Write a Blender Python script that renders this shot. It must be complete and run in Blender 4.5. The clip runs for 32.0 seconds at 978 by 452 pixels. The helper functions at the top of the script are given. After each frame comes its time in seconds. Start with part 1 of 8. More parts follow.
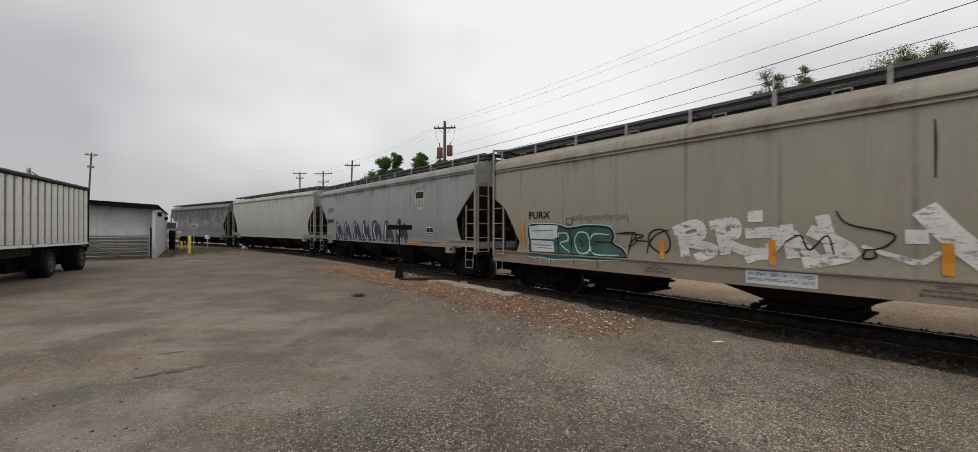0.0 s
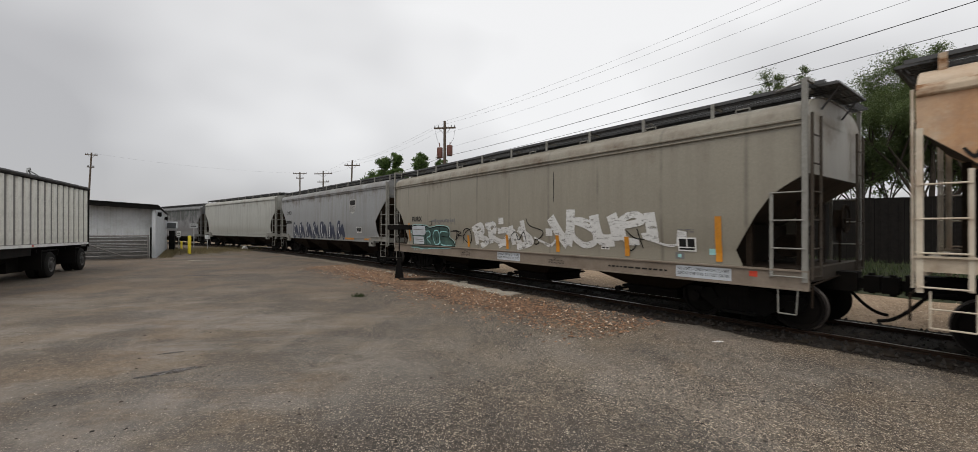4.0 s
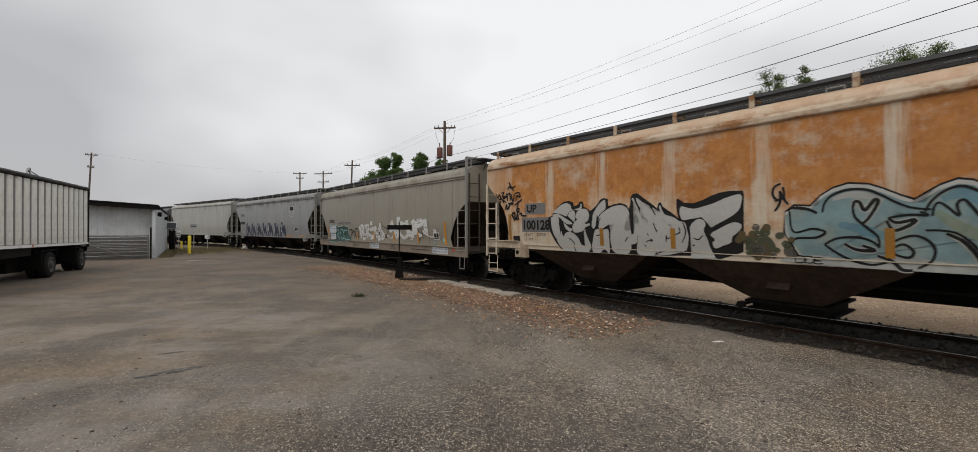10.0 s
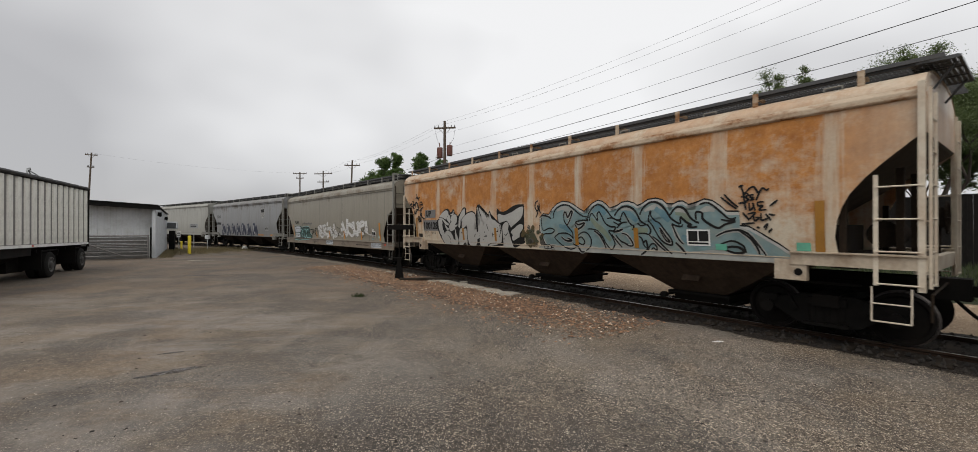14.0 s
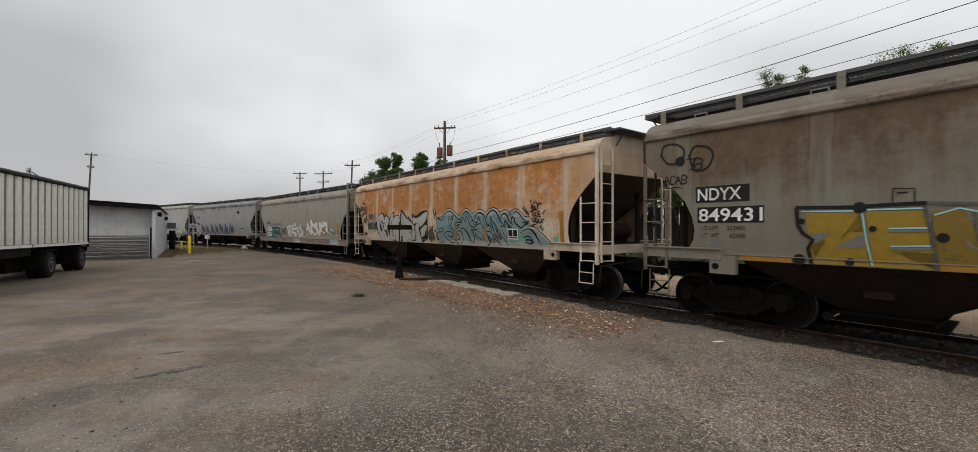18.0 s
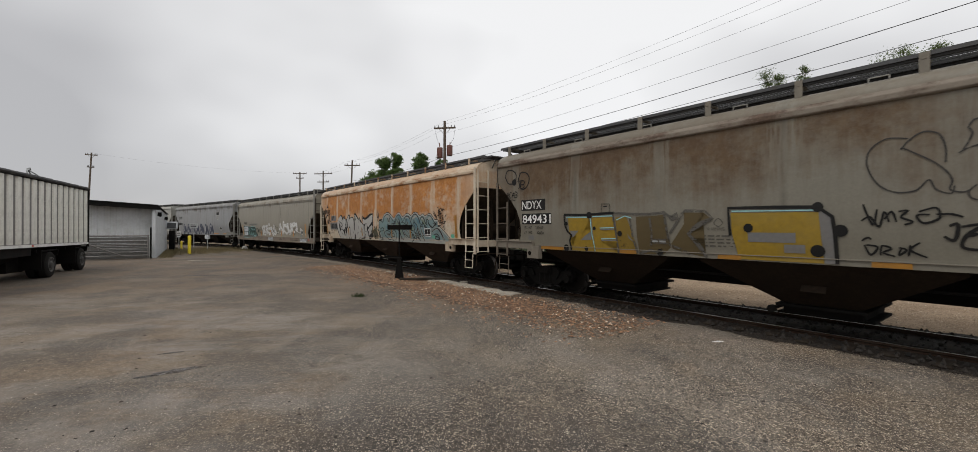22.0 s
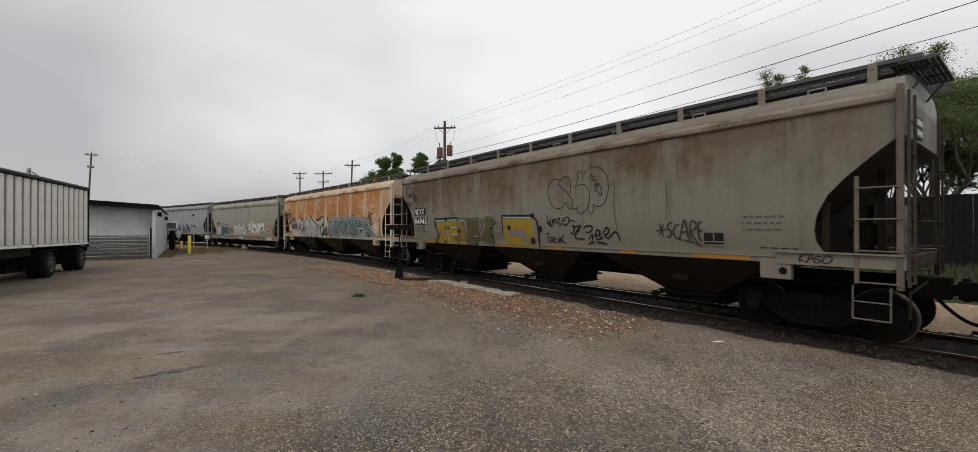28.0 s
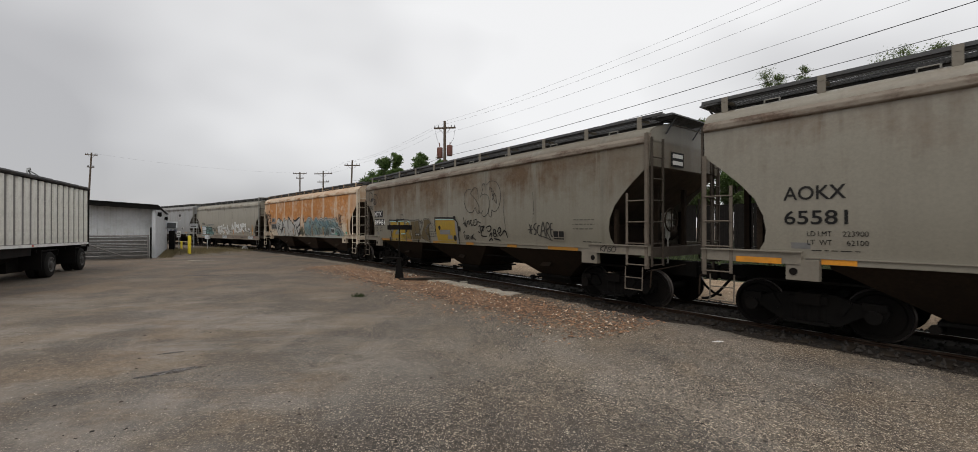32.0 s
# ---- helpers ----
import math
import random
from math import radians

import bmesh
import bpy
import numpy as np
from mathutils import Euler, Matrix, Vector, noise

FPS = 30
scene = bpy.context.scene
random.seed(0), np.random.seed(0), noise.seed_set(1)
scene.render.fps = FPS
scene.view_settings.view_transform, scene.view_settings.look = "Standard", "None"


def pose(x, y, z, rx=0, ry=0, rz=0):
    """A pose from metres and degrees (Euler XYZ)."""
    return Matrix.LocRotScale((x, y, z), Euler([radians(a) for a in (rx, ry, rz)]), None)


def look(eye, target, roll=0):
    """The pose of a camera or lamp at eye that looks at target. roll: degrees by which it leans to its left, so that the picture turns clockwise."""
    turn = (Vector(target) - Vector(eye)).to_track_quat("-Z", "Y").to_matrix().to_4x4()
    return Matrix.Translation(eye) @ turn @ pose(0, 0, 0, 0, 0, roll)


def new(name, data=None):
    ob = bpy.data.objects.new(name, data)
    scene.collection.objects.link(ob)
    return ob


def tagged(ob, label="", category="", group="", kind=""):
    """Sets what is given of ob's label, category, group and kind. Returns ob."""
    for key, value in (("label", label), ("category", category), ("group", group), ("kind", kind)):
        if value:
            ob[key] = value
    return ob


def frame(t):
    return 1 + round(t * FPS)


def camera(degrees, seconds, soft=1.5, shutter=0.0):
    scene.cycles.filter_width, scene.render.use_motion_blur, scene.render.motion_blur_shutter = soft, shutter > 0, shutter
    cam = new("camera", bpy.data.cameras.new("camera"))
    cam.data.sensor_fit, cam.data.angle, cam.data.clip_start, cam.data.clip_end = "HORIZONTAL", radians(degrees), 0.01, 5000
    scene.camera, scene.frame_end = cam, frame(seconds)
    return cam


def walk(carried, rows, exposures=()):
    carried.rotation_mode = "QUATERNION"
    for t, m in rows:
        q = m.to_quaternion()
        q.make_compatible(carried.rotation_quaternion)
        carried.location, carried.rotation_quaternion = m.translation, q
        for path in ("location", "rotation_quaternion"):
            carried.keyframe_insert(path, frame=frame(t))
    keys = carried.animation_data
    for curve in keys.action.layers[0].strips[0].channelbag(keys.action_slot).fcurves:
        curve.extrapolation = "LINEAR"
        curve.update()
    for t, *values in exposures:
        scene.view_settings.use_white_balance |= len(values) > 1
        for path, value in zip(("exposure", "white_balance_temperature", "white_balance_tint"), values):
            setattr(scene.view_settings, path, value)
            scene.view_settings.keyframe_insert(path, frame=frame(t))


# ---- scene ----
from itertools import product

# ------------------------------------------------------------------ camera
EYE = Vector((0.0, 0.0, 1.854))
cam = camera(97.4, 32.0, soft=0.8, shutter=0.5)
VIEW = look(EYE, (0.0, 100.0, 1.854 + 0.29))
walk(cam, [(0.0, VIEW), (32.0, VIEW)])

# ------------------------------------------------------------------ light
world = bpy.data.worlds.new("overcast_sky")
scene.world = world
world.use_nodes = True
wt = world.node_tree
wt.nodes.clear()
w_out = wt.nodes.new("ShaderNodeOutputWorld")
w_bg = wt.nodes.new("ShaderNodeBackground")
w_sky = wt.nodes.new("ShaderNodeTexSky")
w_sky.sky_type, w_sky.sun_disc = "NISHITA", False
w_sky.sun_elevation, w_sky.sun_rotation = radians(58), radians(-166)
w_dim = wt.nodes.new("ShaderNodeMixRGB")
w_dim.blend_type = "MULTIPLY"
w_dim.inputs[0].default_value = 1.0
w_dim.inputs[2].default_value = (0.09, 0.09, 0.09, 1)
wt.links.new(w_sky.outputs[0], w_dim.inputs[1])
w_tc = wt.nodes.new("ShaderNodeTexCoord")
w_map = wt.nodes.new("ShaderNodeMapping")
w_map.inputs["Scale"].default_value = (1.0, 1.0, 1.7)
w_map.inputs["Location"].default_value = (0.35, 0.1, 0.2)
wt.links.new(w_tc.outputs["Generated"], w_map.inputs[0])
w_n1 = wt.nodes.new("ShaderNodeTexNoise")
w_n1.inputs["Scale"].default_value, w_n1.inputs["Detail"].default_value = 1.5, 3
w_n1.inputs["Roughness"].default_value = 0.45
wt.links.new(w_map.outputs[0], w_n1.inputs[0])
w_ramp = wt.nodes.new("ShaderNodeValToRGB")
w_ramp.color_ramp.elements[0].position, w_ramp.color_ramp.elements[0].color = 0.32, (0.50, 0.498, 0.51, 1)
w_ramp.color_ramp.elements[1].position, w_ramp.color_ramp.elements[1].color = 0.66, (0.935, 0.935, 0.94, 1)
# the cloud thins towards the east and low down
w_sep = wt.nodes.new("ShaderNodeSeparateXYZ")
wt.links.new(w_tc.outputs["Generated"], w_sep.inputs[0])
w_east = wt.nodes.new("ShaderNodeMapRange")
for k, value in ((1, -0.8), (2, 0.6), (3, -0.13), (4, 0.20)):
    w_east.inputs[k].default_value = value
wt.links.new(w_sep.outputs[0], w_east.inputs[0])
w_sum = wt.nodes.new("ShaderNodeMath")
wt.links.new(w_n1.outputs[0], w_sum.inputs[0])
wt.links.new(w_east.outputs[0], w_sum.inputs[1])
w_low = wt.nodes.new("ShaderNodeMapRange")
for k, value in ((1, 0.0), (2, 0.45), (3, -0.25), (4, 0.08)):
    w_low.inputs[k].default_value = value
wt.links.new(w_sep.outputs[2], w_low.inputs[0])
w_sum2 = wt.nodes.new("ShaderNodeMath")
wt.links.new(w_sum.outputs[0], w_sum2.inputs[0])
wt.links.new(w_low.outputs[0], w_sum2.inputs[1])
wt.links.new(w_sum2.outputs[0], w_ramp.inputs[0])
w_mix = wt.nodes.new("ShaderNodeMixRGB")
w_mix.inputs[0].default_value = 0.94
wt.links.new(w_dim.outputs[0], w_mix.inputs[1])
wt.links.new(w_ramp.outputs[0], w_mix.inputs[2])
wt.links.new(w_mix.outputs[0], w_bg.inputs[0])
w_bg.inputs[1].default_value = 1.0
wt.links.new(w_bg.outputs[0], w_out.inputs[0])

sun_data = bpy.data.lights.new("sun", "SUN")
sun_data.energy, sun_data.angle, sun_data.color = 1.4, radians(40), (1.0, 0.95, 0.88)
sun = new("sun", sun_data)
sun.matrix_world = look((-10, -40, 66), (0, 0, 0))

# ------------------------------------------------------------------ materials


def nodes_of(name):
    m = bpy.data.materials.new(name)
    m.use_nodes = True
    t = m.node_tree
    return m, t, t.nodes["Principled BSDF"]


def add(t, kind, inputs=(), **settings):
    n = t.nodes.new(kind)
    for key, value in settings.items():
        setattr(n, key, value)
    for key, value in dict(inputs).items():
        if isinstance(value, bpy.types.NodeSocket):
            t.links.new(value, n.inputs[key])
        else:
            n.inputs[key].default_value = value
    return n


def rgba(c):
    return (*c, 1.0)


def coords(t, scale=(1, 1, 1), shift=(0, 0, 0)):
    tc = add(t, "ShaderNodeTexCoord")
    return add(t, "ShaderNodeMapping", {0: tc.outputs["Object"], "Scale": scale, "Location": shift}).outputs[0]


def noise_of(t, vec, scale, detail=4, rough=0.55):
    return add(t, "ShaderNodeTexNoise", {"Vector": vec, "Scale": scale, "Detail": detail, "Roughness": rough}).outputs[0]


def span(t, value, lo, hi, a=0.0, b=1.0):
    return add(t, "ShaderNodeMapRange", {0: value, 1: lo, 2: hi, 3: a, 4: b}).outputs[0]


def calc(t, op, a, b=0.0):
    return add(t, "ShaderNodeMath", {0: a, 1: b}, operation=op).outputs[0]


def blend(t, fac, a, b, how="MIX"):
    return add(t, "ShaderNodeMixRGB", {0: fac, 1: a, 2: b}, blend_type=how).outputs[0]


def finish(t, p, colour, rough, bump=None, strength=0.3, dist=0.01, metal=0.0):
    for key, value in (("Base Color", colour), ("Roughness", rough), ("Metallic", metal)):
        if isinstance(value, bpy.types.NodeSocket):
            t.links.new(value, p.inputs[key])
        else:
            p.inputs[key].default_value = value
    if bump is not None:
        b = add(t, "ShaderNodeBump", {"Height": bump, "Strength": strength, "Distance": dist})
        t.links.new(b.outputs[0], p.inputs["Normal"])


def plain(name, c, rough=0.6, metal=0.0, grain=30.0, var=0.25, dirt=(0.09, 0.075, 0.06), dirty=0.35, gloss=0.5):
    """A worn painted or bare surface: fine grain, larger stains."""
    m, t, p = nodes_of(name)
    v = coords(t)
    fine, big = noise_of(t, v, grain, 5, 0.6), noise_of(t, v, 2.3, 5, 0.6)
    col = blend(t, span(t, fine, 0.3, 0.7), rgba([x * (1 - var) for x in c]), rgba([min(1, x * (1 + var * 0.5)) for x in c]))
    col = blend(t, span(t, big, 0.45, 0.75, 0, dirty), col, rgba(dirt))
    finish(t, p, col, span(t, fine, 0.3, 0.7, rough - 0.08, min(1, rough + 0.1)), fine, 0.15, 0.004, metal)
    p.inputs["Specular IOR Level"].default_value = gloss
    return m


def car_paint(name, base, rust, low=2.2, high=3.4, cover=0.5, ribs=1.94, shift=0.0, grime=(0.16, 0.14, 0.115), grimy=0.5, soft=0.22, ribbed=0.8, blotch=1.5, seams=0.0, mottle=0.3, sag=0.5, veins=0.35, fore=0.0):
    """Old freight-car paint: chalked base, rust bleeding down from the roof, rib streaks, run-off grime."""
    m, t, p = nodes_of(name)
    v = coords(t)
    sep = add(t, "ShaderNodeSeparateXYZ", {0: v})
    x, z = sep.outputs[0], sep.outputs[2]
    runs = noise_of(t, coords(t, (2.6, 2.6, 0.28)), 1.5, 5, 0.6)
    thin = noise_of(t, coords(t, (9, 9, 0.5)), 1.6, 4, 0.6)
    clouds = noise_of(t, coords(t, (0.75, 0.75, 1.0), (shift, 0, 0)), blotch, 7, 0.66)
    fine = noise_of(t, v, 26, 5, 0.65)
    tint = noise_of(t, coords(t, (0.12, 0.12, 0.3), (shift, 3, 0)), 1.7, 2)
    col = blend(t, span(t, fine, 0.3, 0.7), rgba([c * 0.9 for c in base]), rgba([min(1, c * 1.08) for c in base]))
    col = blend(t, span(t, tint, 0.35, 0.65, 0, 0.3), col, rgba([c * 0.72 for c in base]))
    # streaks of run-off, strongest under the roof edge
    soot = calc(t, "MULTIPLY", span(t, calc(t, "ADD", calc(t, "MULTIPLY", runs, 0.7), calc(t, "MULTIPLY", thin, 0.3)), 0.46, 0.70), span(t, z, 1.0, 3.6, 0.35, 1.0))
    col = blend(t, calc(t, "MULTIPLY", soot, grimy), col, rgba(grime))
    # pale streaks along the inner ribs, where rust has hardly taken
    saw = calc(t, "ABSOLUTE", calc(t, "SUBTRACT", calc(t, "FRACT", calc(t, "DIVIDE", calc(t, "ADD", x, shift), ribs)), 0.5))
    wob = calc(t, "ADD", saw, calc(t, "MULTIPLY", calc(t, "SUBTRACT", thin, 0.5), 0.30))
    some = span(t, noise_of(t, coords(t, (0.9, 0.9, 0.45), (3, 1, shift)), 1.3, 4), 0.36, 0.60, 1.0 - ribbed, 1.0)
    rib = calc(t, "MAXIMUM", span(t, wob, 0.0, 0.10), calc(t, "SUBTRACT", 1.0, some))
    rib = span(t, rib, 0, 1, 0.12, 1)
    patchy = noise_of(t, coords(t, (1, 1, 1.2), (shift, 5, 2)), 4.2, 8, 0.72)
    mask = calc(t, "ADD", calc(t, "MULTIPLY", clouds, 1.0), calc(t, "MULTIPLY", thin, 0.12))
    mask = calc(t, "ADD", mask, calc(t, "MULTIPLY", calc(t, "SUBTRACT", patchy, 0.5), mottle))
    mask = calc(t, "ADD", mask, calc(t, "MULTIPLY", span(t, calc(t, "ADD", z, calc(t, "MULTIPLY", calc(t, "SUBTRACT", runs, 0.5), sag)), low, high), 0.42))
    if fore:
        # the leading half is stained more
        mask = calc(t, "ADD", mask, span(t, x, -9.0, -4.0, 0.0, fore))
    mask = span(t, mask, 0.93 - cover * 0.35, 0.93 + soft - cover * 0.35)
    mask = calc(t, "MULTIPLY", mask, calc(t, "MULTIPLY", rib, span(t, z, low - 0.7, low + 0.3, 0.15, 1.0)))
    ends = span(t, calc(t, "ABSOLUTE", calc(t, "ADD", x, 7.9)), 6.7, 7.9, 1.0, 0.45)
    mask = calc(t, "MULTIPLY", mask, calc(t, "MULTIPLY", span(t, z, 3.84, 3.72, 0.42, 1.0), ends))
    old = noise_of(t, v, 3.1, 7, 0.72)
    deep = blend(t, span(t, old, 0.35, 0.66), rgba([min(1, c * 1.22) for c in rust]), rgba([rust[0] * 0.72, rust[1] * 0.62, rust[2] * 0.55]))
    deep = blend(t, span(t, noise_of(t, v, 11, 6, 0.7), 0.50, 0.72, 0, 0.36), deep, rgba([min(1, rust[0] * 1.35), min(1, rust[1] * 1.75), min(1, rust[2] * 2.6)]))
    deep = blend(t, span(t, tint, 0.40, 0.60, 0, 0.4), deep, rgba([rust[0] * 0.7, rust[1] * 0.6, rust[2] * 0.55]))
    # pale worn veins and small dark scabs in the rust
    vein_n = noise_of(t, coords(t, (1, 1, 1), (2, shift, 5)), 2.4, 6, 0.68)
    vein = span(t, calc(t, "ABSOLUTE", calc(t, "SUBTRACT", vein_n, 0.5)), 0.0, 0.035, 1, 0)
    deep = blend(t, calc(t, "MULTIPLY", vein, veins), deep, rgba([b * 0.55 + r_ * 0.6 for b, r_ in zip(base, rust)]))
    scab = span(t, noise_of(t, coords(t, (1, 1, 1), (8, 1, shift)), 6.5, 6, 0.7), 0.56, 0.72, 0, 0.35)
    deep = blend(t, scab, deep, rgba([rust[0] * 0.62, rust[1] * 0.5, rust[2] * 0.42]))
    col = blend(t, mask, col, deep)
    if seams:
        # dirt gathers down the welded joints of the sheets
        line = span(t, calc(t, "ADD", saw, calc(t, "MULTIPLY", calc(t, "SUBTRACT", thin, 0.5), 0.02)), 0.0, 0.035, 1, 0)
        line = calc(t, "MULTIPLY", line, span(t, noise_of(t, coords(t, (0.6, 0.6, 0.7), (1, 1, shift)), 1.6, 4), 0.38, 0.62))
        col = blend(t, calc(t, "MULTIPLY", line, seams), col, rgba([c * 0.35 for c in grime]))
    pits = span(t, noise_of(t, v, 75, 3, 0.7), 0.70, 0.78)
    col = blend(t, calc(t, "MULTIPLY", pits, 0.5), col, rgba((0.07, 0.045, 0.03)))
    dents = calc(t, "ADD", calc(t, "MULTIPLY", noise_of(t, coords(t, (1, 1, 0.5)), 1.6, 2), 2.5), calc(t, "MULTIPLY", fine, 0.12))
    finish(t, p, col, span(t, mask, 0, 1, 0.40, 0.80), dents, 0.35, 0.02)
    return m


def stained(name, base, stain):
    """Trim paint with long rust stains along it."""
    m, t, p = nodes_of(name)
    v = coords(t)
    runs = noise_of(t, coords(t, (0.55, 1.5, 1.5)), 2.0, 6, 0.62)
    fine = noise_of(t, v, 16, 5, 0.65)
    col = blend(t, span(t, fine, 0.3, 0.7), rgba([c * 0.88 for c in base]), rgba([min(1, c * 1.1) for c in base]))
    mask = span(t, calc(t, "ADD", runs, calc(t, "MULTIPLY", calc(t, "SUBTRACT", fine, 0.5), 0.25)), 0.44, 0.60)
    col = blend(t, mask, col, blend(t, span(t, fine, 0.35, 0.65), rgba(stain), rgba([c * 0.6 for c in stain])))
    finish(t, p, col, 0.7, fine, 0.2, 0.006)
    return m


def ground_mat(name, dark, light, brown, brownish=0.4, scale=1.0, speck=0.5, rough=0.92, chips=(0.5, 0.48, 0.45), worn=False, holes=0.0):
    """Stony ground: aggregate of two sizes, sand and dust between, broad stains."""
    m, t, p = nodes_of(name)
    v = coords(t)
    big = noise_of(t, coords(t, (1, 1, 1), (7, 2, 0)), 0.16 * scale, 6, 0.62)
    mid = noise_of(t, coords(t, (1, 1, 1), (1, 8, 0)), 0.8 * scale, 8, 0.68)
    fine = noise_of(t, v, 60 * scale, 4, 0.75)
    sand = noise_of(t, v, 9 * scale, 7, 0.75)
    col = blend(t, span(t, mid, 0.36, 0.64), rgba(dark), rgba(light))
    col = blend(t, span(t, big, 0.40, 0.60, 0, brownish), col, rgba(brown))
    col = blend(t, span(t, sand, 0.36, 0.66, 0, 0.5), col, rgba([c * 0.5 for c in dark]))
    bare = span(t, noise_of(t, coords(t, (1, 1, 1), (4, 4, 0)), 0.5 * scale, 6, 0.6), 0.38, 0.60, 0.45, 1.0)
    if worn:
        # dust lies over the stones on the driven side of the lot, tar shows in old patches
        x = add(t, "ShaderNodeSeparateXYZ", {0: v}).outputs[0]
        bare = calc(t, "MULTIPLY", bare, span(t, calc(t, "ADD", x, calc(t, "MULTIPLY", mid, 4.0)), -2.0, 4.0, 0.28, 1.0))
        y = add(t, "ShaderNodeSeparateXYZ", {0: v}).outputs[1]
        far = calc(t, "MULTIPLY", span(t, y, 7.0, 20.0), span(t, mid, 0.30, 0.62, 0.45, 0.92))
        col = blend(t, far, col, rgba((0.112, 0.082, 0.060)))
        tar = calc(t, "MULTIPLY", span(t, noise_of(t, coords(t, (1, 0.45, 1), (2.6, 0.4, 0)), 0.33, 7, 0.62), 0.53, 0.66), span(t, x, -7.0, -2.0))
        col = blend(t, calc(t, "MULTIPLY", tar, 0.62), col, rgba((0.052, 0.050, 0.050)))
        # an old resurfaced strip, darker, worn through at its sides
        wide = span(t, calc(t, "ABSOLUTE", calc(t, "ADD", calc(t, "ADD", x, 0.75), calc(t, "MULTIPLY", calc(t, "SUBTRACT", mid, 0.5), 1.8))), 0.7, 1.8, 1, 0)
        long_ = span(t, calc(t, "ADD", y, calc(t, "MULTIPLY", mid, 2.0)), 5.5, 9.0, 1, 0)
        strip = calc(t, "MULTIPLY", calc(t, "MULTIPLY", wide, long_), span(t, mid, 0.35, 0.6, 0.45, 1.0))
        dust = span(t, noise_of(t, coords(t, (0.5, 1.3, 1), (5, 1, 0)), 0.42, 9, 0.78), 0.47, 0.60)
        dust = calc(t, "MULTIPLY", calc(t, "MULTIPLY", dust, span(t, y, 8.0, 14.0, 1, 0.3)), span(t, x, 0.5, -2.5))
        col = blend(t, calc(t, "MULTIPLY", dust, 0.66), col, rgba((0.238, 0.222, 0.206)))
        worn_out = span(t, noise_of(t, coords(t, (0.6, 1.0, 1), (9, 6, 0)), 0.55, 9, 0.78), 0.50, 0.62)
        col = blend(t, calc(t, "MULTIPLY", worn_out, 0.55), col, rgba((0.075, 0.069, 0.064)))
        rut = noise_of(t, coords(t, (0.22, 1.6, 1), (0, 3, 0)), 0.8, 6, 0.6)
        col = blend(t, span(t, rut, 0.55, 0.75, 0, 0.15), col, rgba((0.23, 0.20, 0.175)))
        smoke = span(t, noise_of(t, coords(t, (0.8, 0.55, 1), (3, 9, 0)), 0.62, 7, 0.66), 0.47, 0.58)
        col = blend(t, calc(t, "MULTIPLY", smoke, 0.55), col, rgba((0.062, 0.058, 0.055)))
        pale = span(t, noise_of(t, coords(t, (0.8, 0.5, 1), (13, 2, 0)), 0.7, 7, 0.66), 0.50, 0.62)
        col = blend(t, calc(t, "MULTIPLY", calc(t, "MULTIPLY", pale, 0.5), span(t, y, 6.0, 11.0, 1, 0)), col, rgba((0.262, 0.238, 0.212)))
        col = blend(t, calc(t, "MULTIPLY", strip, 0.75), col, rgba((0.040, 0.037, 0.036)))
    grit = noise_of(t, coords(t, (1, 1, 1), (9, 9, 0)), 21 * scale, 7, 0.8)
    col = blend(t, calc(t, "MULTIPLY", span(t, grit, 0.46, 0.36), calc(t, "MULTIPLY", bare, 0.75)), col, rgba([c * 0.32 for c in dark]))
    col = blend(t, calc(t, "MULTIPLY", span(t, grit, 0.54, 0.66), calc(t, "MULTIPLY", bare, 0.6)), col, rgba([c * 0.8 for c in chips]))
    hgt = calc(t, "ADD", fine, calc(t, "MULTIPLY", grit, 1.5))
    for size, part_of in ((34 * scale, 0.9), (58 * scale, 1.0), (95 * scale, 0.9)):
        cells = add(t, "ShaderNodeTexVoronoi", {"Vector": v, "Scale": size})
        shade = add(t, "ShaderNodeSeparateColor", {0: cells.outputs["Color"]}).outputs[0]
        near = span(t, cells.outputs["Distance"], 0.28, 0.46, 1, 0)
        stone = calc(t, "MULTIPLY", calc(t, "MULTIPLY", span(t, shade, 0.70, 0.80), near), bare)
        pit = calc(t, "MULTIPLY", calc(t, "MULTIPLY", span(t, shade, 0.34, 0.22), near), bare)
        col = blend(t, calc(t, "MULTIPLY", stone, min(1.0, speck * part_of * 1.15)), col, rgba(chips))
        col = blend(t, calc(t, "MULTIPLY", pit, 0.9 * part_of), col, rgba([c * 0.22 for c in dark]))
        hgt = calc(t, "ADD", hgt, calc(t, "SUBTRACT", stone, pit))
    finish(t, p, col, rough, hgt, 0.7, 0.012)
    p.inputs["Specular IOR Level"].default_value = 0.25
    if holes:
        # a thin scatter: the ground shows through, more towards the sides of the strip
        edge = add(t, "ShaderNodeAttribute", attribute_name="edge").outputs["Fac"]
        lace = calc(t, "ADD", calc(t, "MULTIPLY", noise_of(t, v, 2.6, 7, 0.7), 0.6), calc(t, "MULTIPLY", noise_of(t, v, 19, 5, 0.75), 0.4))
        t.links.new(span(t, calc(t, "ADD", lace, calc(t, "MULTIPLY", edge, 0.45)), holes + 0.16, holes + 0.26), p.inputs["Alpha"])
    return m


